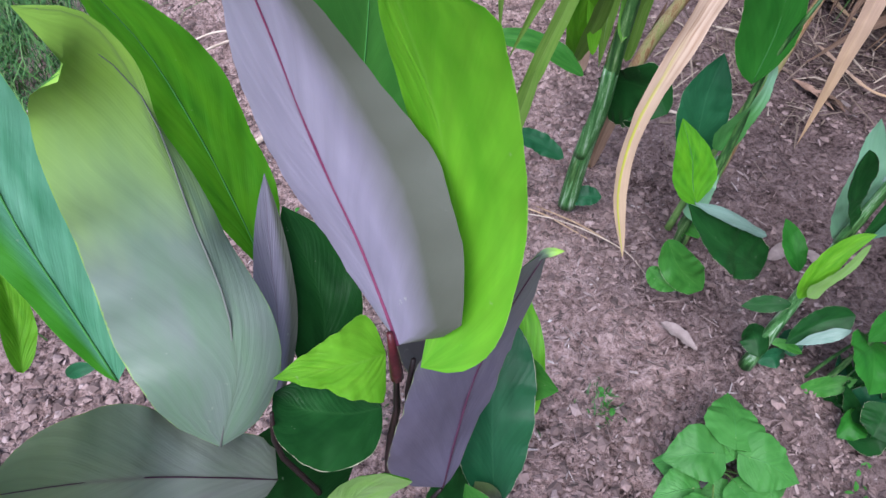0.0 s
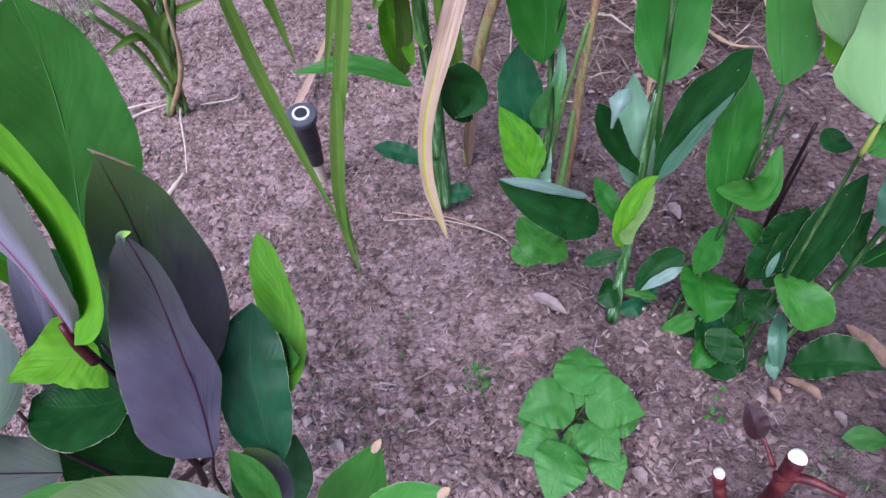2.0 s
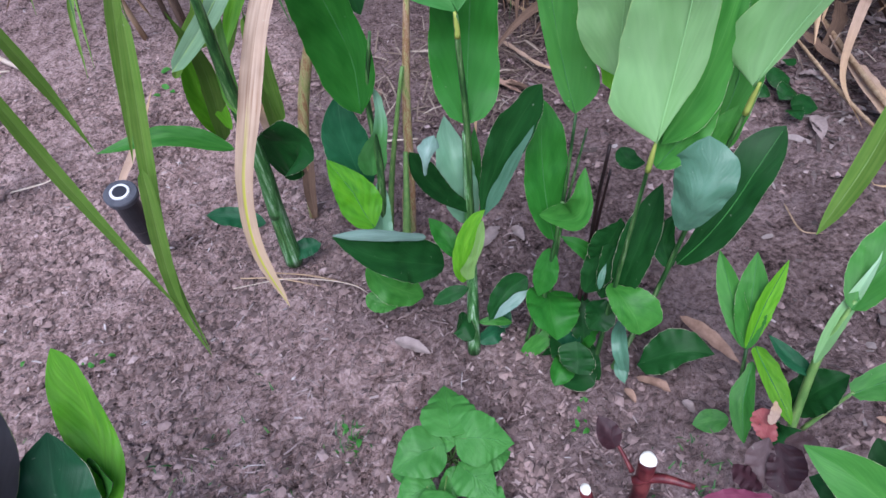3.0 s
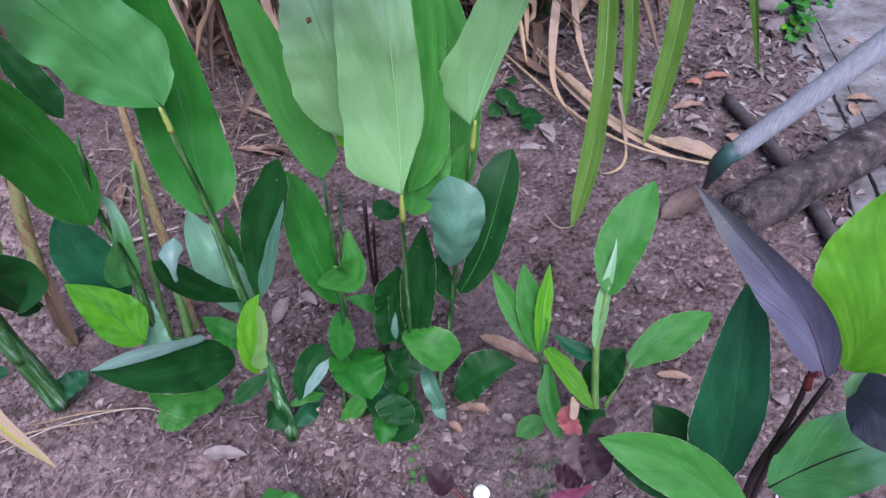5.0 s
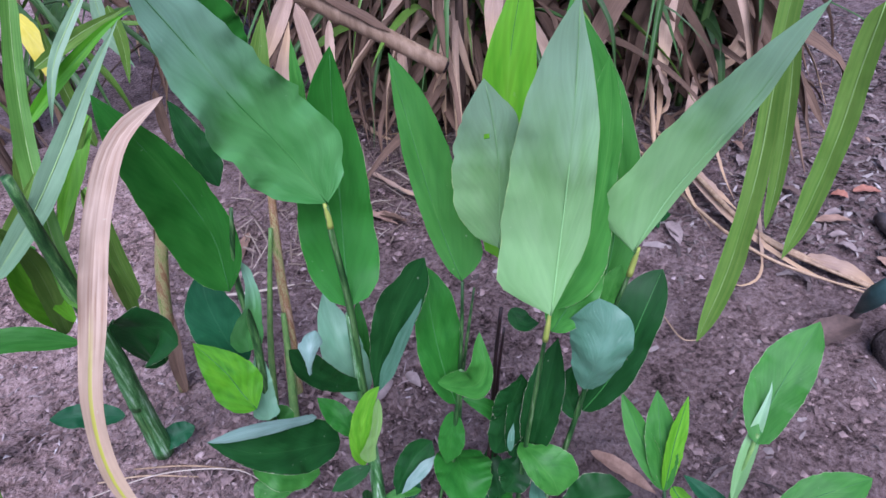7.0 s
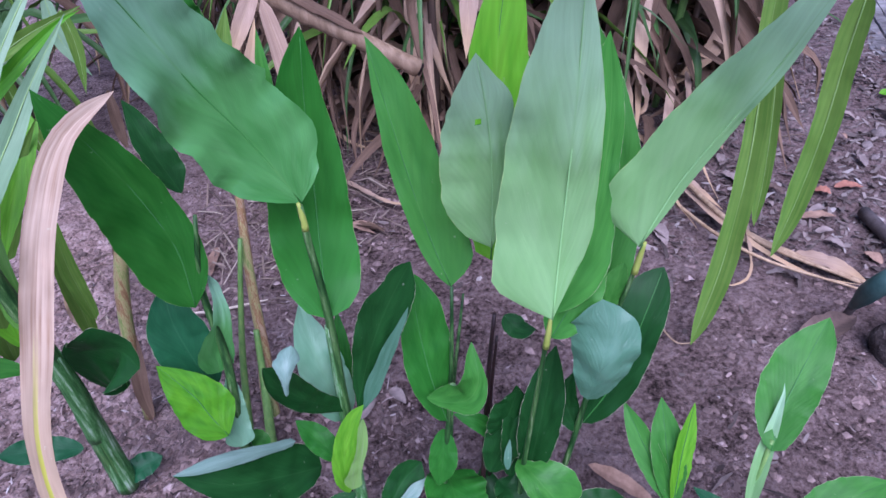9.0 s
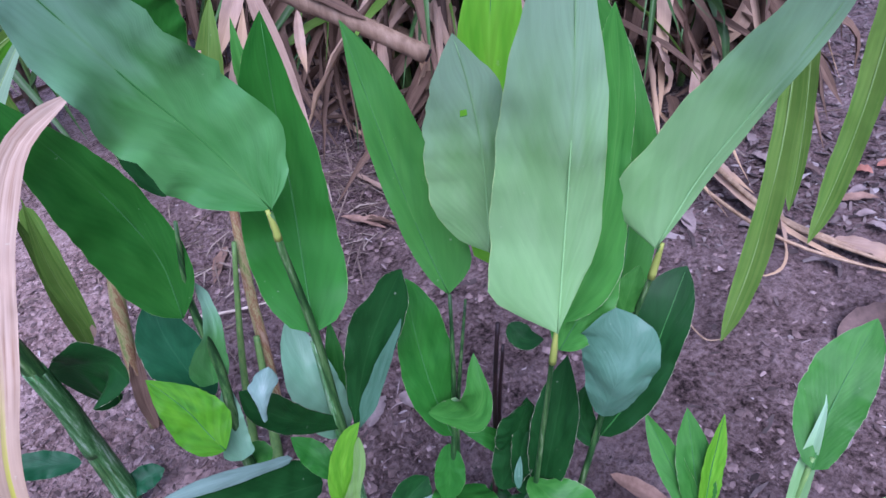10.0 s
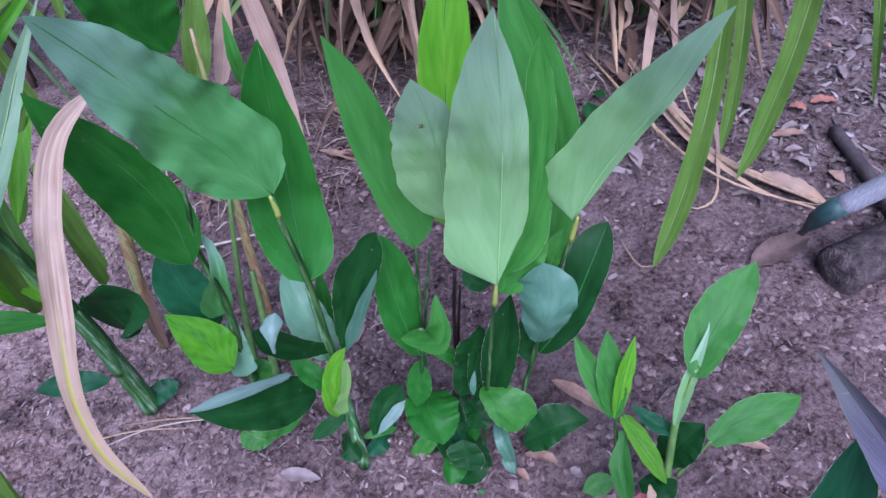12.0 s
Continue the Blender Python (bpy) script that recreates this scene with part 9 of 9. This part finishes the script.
for _ in range(230):
    if weed_rnd.random() < 0.72:
        at = Vector((weed_rnd.uniform(2.46, 2.80), 0, 0))
        at.y = 1.05 + 0.05 * weed_rnd.random() - 0.30 * (at.x - 2.46) + weed_rnd.gauss(0, 0.045)
    else:
        along = weed_rnd.random()
        at = Vector((2.24 + 0.24 * along + weed_rnd.gauss(0, 0.012), 0.93 + 0.12 * along + weed_rnd.gauss(0, 0.018), 0))
    at.z = 0.012 + 0.05 * weed_rnd.random() ** 1.5
    turn, size = weed_rnd.uniform(0, 6.2832), weed_rnd.uniform(0.016, 0.034)
    step = Vector((math.cos(turn), math.sin(turn), weed_rnd.uniform(-0.3, 0.5))) * (size / 2)
    tone = weed_rnd.choice(((LEAFY, GREEN), (GREEN, DEEP), (LIME, GREEN), (DEEP, GREEN)))
    leaf(path_weed, tone, [tuple(at), tuple(at + step), tuple(at + step * 2 - Vector((0, 0, 0.004)))], size * weed_rnd.uniform(0.6, 0.95), (weed_rnd.uniform(-0.4, 0.4), -0.40, 1.0), fold=10, m=0.45, e=2.0, n=6, half=2)

soil_weed = thing("soil_weed", "tiny green weed seedlings on the bare soil", "plant")
leaf(soil_weed, (GREEN, DEEP), [(0.197, 1.090, 0.005), (0.195, 1.087, 0.008), (0.193, 1.084, 0.007)], 0.004, (-0.16, -0.40, 1.0), fold=10, m=0.45, e=2.0, n=6, half=2)
leaf(soil_weed, (GREEN, DEEP), [(0.301, 1.962, 0.007), (0.295, 1.960, 0.007), (0.289, 1.958, 0.004)], 0.008, (-0.34, -0.40, 1.0), fold=10, m=0.45, e=2.0, n=6, half=2)
leaf(soil_weed, (GREEN, DEEP), [(0.549, 0.790, 0.000), (0.546, 0.791, 0.006), (0.543, 0.792, 0.008)], 0.004, (0.03, -0.40, 1.0), fold=10, m=0.45, e=2.0, n=6, half=2)
leaf(soil_weed, (GREEN, DEEP), [(0.848, 0.751, 0.008), (0.854, 0.751, 0.012), (0.860, 0.751, 0.011)], 0.008, (-0.20, -0.40, 1.0), fold=10, m=0.45, e=2.0, n=6, half=2)
leaf(soil_weed, (GREEN, DEEP), [(0.177, 1.072, 0.009), (0.177, 1.075, 0.011), (0.177, 1.078, 0.009)], 0.004, (0.24, -0.40, 1.0), fold=10, m=0.45, e=2.0, n=6, half=2)
leaf(soil_weed, (GREEN, DEEP), [(0.287, 1.842, 0.008), (0.279, 1.842, 0.013), (0.271, 1.842, 0.013)], 0.010, (-0.24, -0.40, 1.0), fold=10, m=0.45, e=2.0, n=6, half=2)
leaf(soil_weed, (GREEN, DEEP), [(0.555, 0.806, 0.007), (0.553, 0.800, 0.008), (0.551, 0.794, 0.006)], 0.008, (-0.15, -0.40, 1.0), fold=10, m=0.45, e=2.0, n=6, half=2)
leaf(soil_weed, (GREEN, DEEP), [(0.842, 0.712, 0.009), (0.836, 0.710, 0.013), (0.830, 0.708, 0.013)], 0.007, (0.29, -0.40, 1.0), fold=10, m=0.45, e=2.0, n=6, half=2)
leaf(soil_weed, (GREEN, DEEP), [(0.210, 1.072, 0.005), (0.206, 1.068, 0.009), (0.202, 1.064, 0.010)], 0.006, (0.05, -0.40, 1.0), fold=10, m=0.45, e=2.0, n=6, half=2)
leaf(soil_weed, (GREEN, DEEP), [(0.308, 1.865, 0.009), (0.299, 1.872, 0.014), (0.290, 1.879, 0.014)], 0.014, (-0.40, -0.40, 1.0), fold=10, m=0.45, e=2.0, n=6, half=2)
leaf(soil_weed, (GREEN, DEEP), [(0.540, 0.823, 0.008), (0.542, 0.820, 0.013), (0.544, 0.817, 0.013)], 0.004, (-0.22, -0.40, 1.0), fold=10, m=0.45, e=2.0, n=6, half=2)
leaf(soil_weed, (GREEN, DEEP), [(0.830, 0.720, 0.008), (0.830, 0.725, 0.014), (0.830, 0.730, 0.015)], 0.006, (-0.07, -0.40, 1.0), fold=10, m=0.45, e=2.0, n=6, half=2)
leaf(soil_weed, (GREEN, DEEP), [(0.225, 1.073, 0.008), (0.220, 1.073, 0.013), (0.215, 1.073, 0.013)], 0.006, (0.11, -0.40, 1.0), fold=10, m=0.45, e=2.0, n=6, half=2)
leaf(soil_weed, (GREEN, DEEP), [(0.310, 1.852, 0.009), (0.316, 1.844, 0.012), (0.322, 1.836, 0.011)], 0.013, (0.14, -0.40, 1.0), fold=10, m=0.45, e=2.0, n=6, half=2)
leaf(soil_weed, (GREEN, DEEP), [(0.537, 0.818, 0.011), (0.541, 0.821, 0.012), (0.545, 0.824, 0.009)], 0.006, (-0.38, -0.40, 1.0), fold=10, m=0.45, e=2.0, n=6, half=2)
leaf(soil_weed, (GREEN, DEEP), [(0.841, 0.739, 0.006), (0.842, 0.743, 0.010), (0.843, 0.747, 0.010)], 0.005, (-0.38, -0.40, 1.0), fold=10, m=0.45, e=2.0, n=6, half=2)
leaf(soil_weed, (GREEN, DEEP), [(0.082, 1.105, 0.010), (0.085, 1.109, 0.013), (0.088, 1.113, 0.012)], 0.006, (-0.00, -0.40, 1.0), fold=10, m=0.45, e=2.0, n=6, half=2)
leaf(soil_weed, (GREEN, DEEP), [(0.313, 1.961, 0.013), (0.300, 1.958, 0.013), (0.287, 1.955, 0.009)], 0.016, (-0.18, -0.40, 1.0), fold=10, m=0.45, e=2.0, n=6, half=2)
leaf(soil_weed, (GREEN, DEEP), [(0.545, 0.808, 0.006), (0.543, 0.810, 0.012), (0.541, 0.812, 0.013)], 0.004, (0.30, -0.40, 1.0), fold=10, m=0.45, e=2.0, n=6, half=2)
leaf(soil_weed, (GREEN, DEEP), [(0.820, 0.720, 0.003), (0.824, 0.719, 0.007), (0.828, 0.718, 0.008)], 0.004, (0.08, -0.40, 1.0), fold=10, m=0.45, e=2.0, n=6, half=2)
leaf(soil_weed, (GREEN, DEEP), [(0.192, 1.063, 0.008), (0.188, 1.068, 0.011), (0.184, 1.073, 0.010)], 0.008, (-0.36, -0.40, 1.0), fold=10, m=0.45, e=2.0, n=6, half=2)
leaf(soil_weed, (GREEN, DEEP), [(0.355, 1.858, 0.002), (0.366, 1.850, 0.008), (0.377, 1.842, 0.010)], 0.016, (-0.07, -0.40, 1.0), fold=10, m=0.45, e=2.0, n=6, half=2)
leaf(soil_weed, (GREEN, DEEP), [(0.543, 0.823, 0.011), (0.540, 0.827, 0.014), (0.537, 0.831, 0.013)], 0.007, (-0.25, -0.40, 1.0), fold=10, m=0.45, e=2.0, n=6, half=2)
leaf(soil_weed, (GREEN, DEEP), [(0.842, 0.729, 0.007), (0.842, 0.725, 0.010), (0.842, 0.721, 0.010)], 0.005, (0.28, -0.40, 1.0), fold=10, m=0.45, e=2.0, n=6, half=2)
leaf(soil_weed, (GREEN, DEEP), [(0.188, 1.067, 0.009), (0.192, 1.064, 0.013), (0.196, 1.061, 0.012)], 0.006, (0.29, -0.40, 1.0), fold=10, m=0.45, e=2.0, n=6, half=2)
leaf(soil_weed, (GREEN, DEEP), [(0.363, 1.858, 0.005), (0.367, 1.850, 0.010), (0.371, 1.842, 0.012)], 0.010, (0.29, -0.40, 1.0), fold=10, m=0.45, e=2.0, n=6, half=2)



# ---- pop-up sprinkler ----
BLACK_PLASTIC = plain_material("black_plastic", [(0.3, (0.012, 0.013, 0.018)), (0.8, (0.028, 0.030, 0.038))], 60, 0.42, 0.15, spec=0.5)
GREY_PLASTIC = plain_material("grey_plastic", [(0.3, (0.055, 0.060, 0.075)), (0.8, (0.10, 0.105, 0.125))], 60, 0.5, 0.2)
WHITE_PLASTIC = plain_material("white_plastic", [(0.3, (0.55, 0.56, 0.58)), (0.8, (0.72, 0.73, 0.74))], 60, 0.5, 0.1)
BEIGE_PIPE = plain_material("beige_pipe", [(0.3, (0.52, 0.43, 0.34)), (0.8, (0.68, 0.60, 0.51))], 40, 0.6, 0.2)


def lathe(name, base, way, rings, mat, parent, sides=24, label=""):
    """A turned shape: rings of (height, radius) along way from base."""
    way = Vector(way).normalized()
    side = way.orthogonal().normalized()
    other = way.cross(side)
    verts, faces = [], []
    for h, r in rings:
        for j in range(sides):
            a = 2 * math.pi * j / sides
            verts.append(Vector(base) + way * h + (side * math.cos(a) + other * math.sin(a)) * r)
    for k in range(len(rings) - 1):
        for j in range(sides):
            a, b = k * sides + j, k * sides + (j + 1) % sides
            faces.append((a, b, b + sides, a + sides))
    faces.append(tuple(range(sides))[::-1])
    faces.append(tuple((len(rings) - 1) * sides + j for j in range(sides)))
    return mesh_object(name, verts, faces, [mat], parent, label, smooth=False)


def sprinkler():
    foot, top = Vector(SPRINKLER[0]), Vector(SPRINKLER[1])
    way, long = (top - foot).normalized(), (top - foot).length
    th = thing("pop_up_sprinkler", "black pop-up sprinkler head on a beige riser pipe", "sprinkler")
    lathe("riser", foot - way * 0.02, way, [(0, 0.0105), (0.02 + long * 0.36, 0.0105)], BEIGE_PIPE, th, label="beige plastic riser pipe")
    b = foot + way * long * 0.30
    rest = long * 0.70
    lathe("body", b, way, [(0, 0.011), (0.004, 0.0145), (rest * 0.30, 0.0165), (rest * 0.34, 0.018), (rest * 0.75, 0.0190), (rest - 0.014, 0.0195)], BLACK_PLASTIC, th)
    lathe("cap", b, way, [(rest - 0.0145, 0.0195), (rest - 0.012, 0.0245), (rest - 0.003, 0.0255), (rest - 0.0005, 0.0240), (rest, 0.0205)], GREY_PLASTIC, th)
    lathe("nozzle_ring", b, way, [(rest + 0.0002, 0.0150), (rest + 0.0022, 0.0145)], WHITE_PLASTIC, th, label="pale ring on the cap")
    lathe("nozzle", b, way, [(rest + 0.0023, 0.0108), (rest + 0.0034, 0.0100)], BLACK_PLASTIC, th)


sprinkler()

# ---- tool, log, rod and concrete kerb ----
GREY_WOOD = plain_material("weathered_grey_wood", [(0.25, (0.26, 0.265, 0.29)), (0.6, (0.42, 0.425, 0.45)), (0.9, (0.55, 0.55, 0.57))], 22, 0.75, 0.6, 0.002, (14, 14, 1.5))
GREEN_PAINT = plain_material("worn_green_paint", [(0.3, (0.022, 0.055, 0.052)), (0.7, (0.045, 0.095, 0.088)), (0.95, (0.12, 0.13, 0.12))], 50, 0.5, 0.3)
OLD_IRON = plain_material("old_iron", [(0.3, (0.045, 0.035, 0.035)), (0.7, (0.10, 0.082, 0.082)), (0.95, (0.20, 0.15, 0.135))], 40, 0.65, 0.5, 0.002)
BARK = plain_material("dark_bark", [(0.32, (0.016, 0.011, 0.011)), (0.48, (0.055, 0.041, 0.039)), (0.62, (0.105, 0.080, 0.076)), (0.74, (0.24, 0.20, 0.185))], 34, 0.85, 1.0, 0.010)
CONCRETE = plain_material("worn_concrete", [(0.30, (0.070, 0.061, 0.060)), (0.45, (0.145, 0.132, 0.130)), (0.6, (0.215, 0.203, 0.202)), (0.75, (0.31, 0.297, 0.295))], 9, 0.9, 1.0, 0.008, grain=70.0)


def garden_tool():
    tip, fer, end = (Vector(p) for p in HANDLE)
    th = thing("garden_fork", "old garden tool with a grey wooden handle and green ferrule", "garden tool")
    way = (end - fer).normalized()
    tube("handle", [fer, fer + (end - fer) * 0.33, fer + (end - fer) * 0.66, end], (0.0165, 0.0175, 0.0175, 0.017), GREY_WOOD, th, sides=14, n=20)
    tube("ferrule", [fer + way * 0.012, fer - way * 0.02, fer + (tip - fer) * 0.72], (0.0170, 0.0150, 0.0075), GREEN_PAINT, th, "dark green metal ferrule", sides=12, n=8)
    tube("shank", [fer + (tip - fer) * 0.66, tip - Vector((0, 0, 0.02))], (0.0068, 0.0052), OLD_IRON, th, sides=10, n=6)


def fallen_log():
    a, b = Vector(LOG[0]), Vector(LOG[1])
    th = thing("log", "dark weathered log lying on the leaf mulch", "log")
    v, f = tube_data([a, a.lerp(b, 0.5), b], (0.041, 0.044, 0.046), 28, 60)
    rnd = random.Random(5)
    v = [p + Vector((noise.noise(p * 9), noise.noise(p * 9 + Vector((5, 5, 5))), noise.noise(p * 9 + Vector((9, 1, 3))))) * 0.006 + Vector((noise.noise(p * 40), 0, noise.noise(p * 40 + Vector((3, 3, 3))))) * 0.002 for p in v]
    mesh_object("trunk", v, f[:-2], [BARK], th)
    lathe("cut_end", a - (b - a).normalized() * 0.004, b - a, [(-0.012, 0.008), (-0.009, 0.024), (-0.003, 0.036), (0.006, 0.0432), (0.03, 0.041)], BARK, th, 28, "dark worn end")
    rod = tube("iron_rod", ROD, (0.0125, 0.0125, 0.0125), OLD_IRON, None, "", 14, 20)
    tagged(rod, "rusty dark iron rod lying under the log", "rod")


def kerb():
    a, b = Vector(KERB[0]), Vector(KERB[1])
    a.z = b.z = 0
    way = (b - a).normalized()
    side = Vector((way.y, -way.x, 0))
    if side.x < 0:
        side = -side
    th = tagged(new("concrete_path"), "worn grey concrete path with cracked joints", "path", kind="structure")
    rnd = random.Random(8)

    def crumbled(s, at, seed):
        """The line of a joint, broken and uneven."""
        v = Vector((at * 9.0, seed, 0.0))
        return s + 0.003 * noise.noise(v) + 0.003 * noise.noise(v * 4.0) + 0.002 * noise.noise(v * 11.0)

    rows = ((-0.048, 0.0, 0.004), (0.0, 0.036, 0.010), (0.036, 0.95, 0.014))
    for row, (s0, s1, z) in enumerate(rows):
        at = -1.8
        while at < 2.6:
            long = min((1.9, 2.6, 2.2)[row] * rnd.uniform(0.85, 1.1), 2.7 - at)
            n, verts, faces = int(long / 0.018) + 2, [], []
            for k in range(n):
                q = at + 0.0015 + (long - 0.003) * k / (n - 1)
                lo, hi = crumbled(s0, q, row) + 0.0010, crumbled(s1, q, row + 1) - 0.0010
                if row == 0:
                    lo += 0.03 * noise.noise(Vector((q * 5.0, 3.0, 0.0)))
                for f, h in ((0.0, -0.06), (0.0, z - 0.003), (0.03, z), (0.3, z + 0.001), (0.7, z + 0.001), (0.97, z), (1.0, z - 0.003), (1.0, -0.06)):
                    p = a.lerp(b, 0.5) + way * q + side * (lo + (hi - lo) * f)
                    verts.append(Vector((p.x, p.y, h + (0.0025 * noise.noise(p * 14.0) if h > 0 else 0.0))))
            for k in range(n - 1):
                for j in range(7):
                    q = k * 8 + j
                    faces.append((q, q + 1, q + 9, q + 8))
            faces += [tuple(range(8)), tuple(reversed(range(len(verts) - 8, len(verts))))]
            mesh_object("slab", verts, faces, [CONCRETE], th, smooth=False)
            at += long


garden_tool()
fallen_log()
kerb()


def wall():
    """Unseen plain wall added beyond the path; closes that side and holds back sky light."""
    v = [(x, y, z) for z in (-0.1, 3.0) for x, y in ((3.2, -3.8), (3.35, -3.8), (3.35, 0.25), (3.2, 0.25))]
    f = [(0, 3, 7, 4), (1, 5, 6, 2), (0, 4, 5, 1), (3, 2, 6, 7), (4, 7, 6, 5)]
    tagged(mesh_object("wall_east", v, f, [CONCRETE], smooth=False), "unseen plain grey plastered wall added beyond the path to dim the sky", "wall", kind="structure")


wall()


# ---- cane stools behind, with dry leaves ----
def cane_stool(name, label, at, stalks, dry, green, spread, tall, seed, thick=0.010, crown=0, wide=1.0):
    """Stalks from one root, a skirt of withered leaves, green blades, and long blades arching out of the crown."""
    rnd = random.Random(seed)
    th = thing(name, label, "plant", "cane stools")
    root = Vector((at[0], at[1], 0))
    for i in range(stalks):
        a = rnd.uniform(0, 6.2832)
        r = spread * 0.4 * rnd.random() ** 0.5
        way = Vector((math.cos(a), math.sin(a), 0))
        p = root + way * r - Vector((0, 0, 0.01))
        out = way * 0.3 * tall * rnd.random() + Vector((0, 0, tall * rnd.uniform(0.7, 1.1) * (1.7 if crown else 1)))
        tube("stalk", [p, p + out * 0.5 + Vector((0, 0, 0.03)), p + out], (thick, thick * 0.9, thick * 0.6), rnd.choice((STEM_TAN, STEM_BROWN, STEM_BROWN, STEM_LIGHT)), th, sides=8, n=12, knots=(0.2, 0.45, 0.7))
    for i in range(dry + green + crown):
        a = rnd.uniform(0, 6.2832)
        way = Vector((math.cos(a), math.sin(a), 0))
        h, reach = tall * rnd.uniform(0.12, 0.85), spread * rnd.uniform(0.4, 1.1)
        p = root + way * spread * 0.35 * rnd.random() + Vector((0, 0, h))
        wd, tw, bend = rnd.uniform(0.016, 0.05) * wide, rnd.uniform(-130, 130), rnd.uniform(10, 45)
        if i < dry:
            mat = rnd.choice((DRY, DRY_BROWN, DRY_BROWN, DRY_BROWN, DRY_BROWN))
            q = p + way * reach * rnd.uniform(0.2, 0.5) + Vector((rnd.gauss(0, 0.04), rnd.gauss(0, 0.04), tall * rnd.uniform(-0.12, 0.12)))
            e = p + way * reach * rnd.uniform(0.35, 1.0) + Vector((rnd.gauss(0, 0.09), rnd.gauss(0, 0.09), 0))
            e.z = rnd.uniform(0.01, 0.07)
        elif i < dry + green:
            mat, wd, tw = rnd.choice((STRAP, STRAP_DARK, STRAP_DARK)), wd * 0.6, rnd.uniform(-40, 40)
            q = p + way * reach * 0.4 + Vector((0, 0, tall * 0.3))
            e = p + way * reach + Vector((0, 0, tall * rnd.uniform(-0.35, 0.3)))
            e.z = max(e.z, 0.02)
        else:
            # Crown blades arch above what is seen, added to shade the tangle below.
            mat, wd, tw, bend = STRAP, rnd.uniform(0.03, 0.045), rnd.uniform(-30, 30), 14
            p = root + way * spread * 0.3 * rnd.random() + Vector((0, 0, tall * rnd.uniform(1.3, 2.0)))
            q = p + way * rnd.uniform(0.25, 0.5) + Vector((0, 0, rnd.uniform(0.15, 0.5)))
            e = p + way * rnd.uniform(0.5, 0.95) + Vector((0, 0, rnd.uniform(-0.1, 0.4)))
        m2 = (q + e) / 2 + way * 0.05 + Vector((0, 0, 0.02))
        LEAF_COUNT[0] += 1
        v, f, slots, uvs, _ = blade_data([p, q, m2, e], wd, (rnd.uniform(-0.5, 0.5), rnd.uniform(-0.8, 0.2), 1), m=0.35, e=1.7, bp=0.3, fold=bend, wave=0.08, twist=tw, seed=LEAF_COUNT[0], n=16, half=2, rough=0.12)
        mesh_object("dry_leaf" if i < dry else "leaf", v, f, [mat], th, "", None, uvs)
    return th


STEM_BROWN = plain_material("stem_brown", [(0.25, (0.06, 0.04, 0.032)), (0.6, (0.14, 0.095, 0.07)), (0.9, (0.25, 0.18, 0.13))], 14, 0.7, 0.4, 0.002, (6, 6, 0.8))
cane_stool("cane_stool", "dense cane stool with a tangle of dry brown leaves", (1.55, 1.97, 0), 46, 280, 110, 0.55, 0.55, 41, 0.011, 110)
cane_stool("cane_stool", "cane stool with a skirt of drooping dry leaves", (2.05, 1.70, 0), 26, 190, 50, 0.45, 0.55, 45, 0.010, 70, 1.3)
cane_stool("cane_stool", "cane stool with green blades and some dry leaves", (1.25, 2.70, 0), 18, 90, 60, 0.6, 0.6, 42, 0.010, 60)
cane_stool("cane_stool", "green cane stool with long blades", (0.40, 2.35, 0), 14, 16, 60, 0.55, 0.6, 44, 0.008, 50)


# ---- grass ----
def grass(name, label, n, place, seed, tall):
    rnd = random.Random(seed)
    verts, faces = [], []
    for _ in range(n):
        x, y = place(rnd)
        z, a, h = rise(x, y) - 0.003, rnd.uniform(0, 6.2832), tall * rnd.uniform(0.5, 1.2)
        d, w = Vector((math.cos(a), math.sin(a), 0)), rnd.uniform(0.0008, 0.0018)
        s, lean, k = Vector((-d.y, d.x, 0)), rnd.uniform(0.2, 1.1), len(verts)
        for u in (0, 0.5, 0.85):
            c = Vector((x, y, z)) + d * h * lean * u * u + Vector((0, 0, h * u * (1 - 0.3 * u)))
            verts += [c - s * w * (1 - u * 0.6), c + s * w * (1 - u * 0.6)]
        verts.append(Vector((x, y, z)) + d * h * lean + Vector((0, 0, h * 0.62)))
        faces += [(k, k + 1, k + 3, k + 2), (k + 2, k + 3, k + 5, k + 4), (k + 4, k + 5, k + 6)]
    tagged(mesh_object(name, verts, faces, [GRASS]), label, "grass", kind="stuff")


GRASS = island_material("grass_blades", [(0.0, (0.015, 0.07, 0.014)), (0.6, (0.04, 0.155, 0.026)), (1.0, (0.11, 0.24, 0.05))], 0.6)
def lawn_place(rnd):
    """Denser away from the bed, thinning to a ragged edge."""
    while True:
        x, y = rnd.uniform(-3.2, -0.2), rnd.uniform(-1.2, 3.2)
        edge = -0.36 - x + 0.22 * noise.noise(Vector((x * 2.2, y * 2.2, 3.0))) + 0.12 * noise.noise(Vector((x * 7, y * 7, 8.0)))
        near = math.exp(-(((x + 0.7) / 0.8) ** 2) - ((y - 1.0) / 0.8) ** 2)
        if rnd.random() < min(1.0, max(0.015, edge * 5)) * near:
            return x, y


grass("grass", "patch of thin green grass beside the bed", 36000, lawn_place, 61, 0.10)
grass("weeds", "sparse fine weeds on the soil", 260, lambda r: r.choice([(0.544 + r.gauss(0, 0.012), 0.809 + r.gauss(0, 0.012)), (r.gauss(-0.1, 0.12), r.gauss(0.95, 0.12)), (r.gauss(0.35, 0.06), r.gauss(0.8, 0.05)), (r.gauss(0.95, 0.03), r.gauss(0.62, 0.03))]), 62, 0.016)
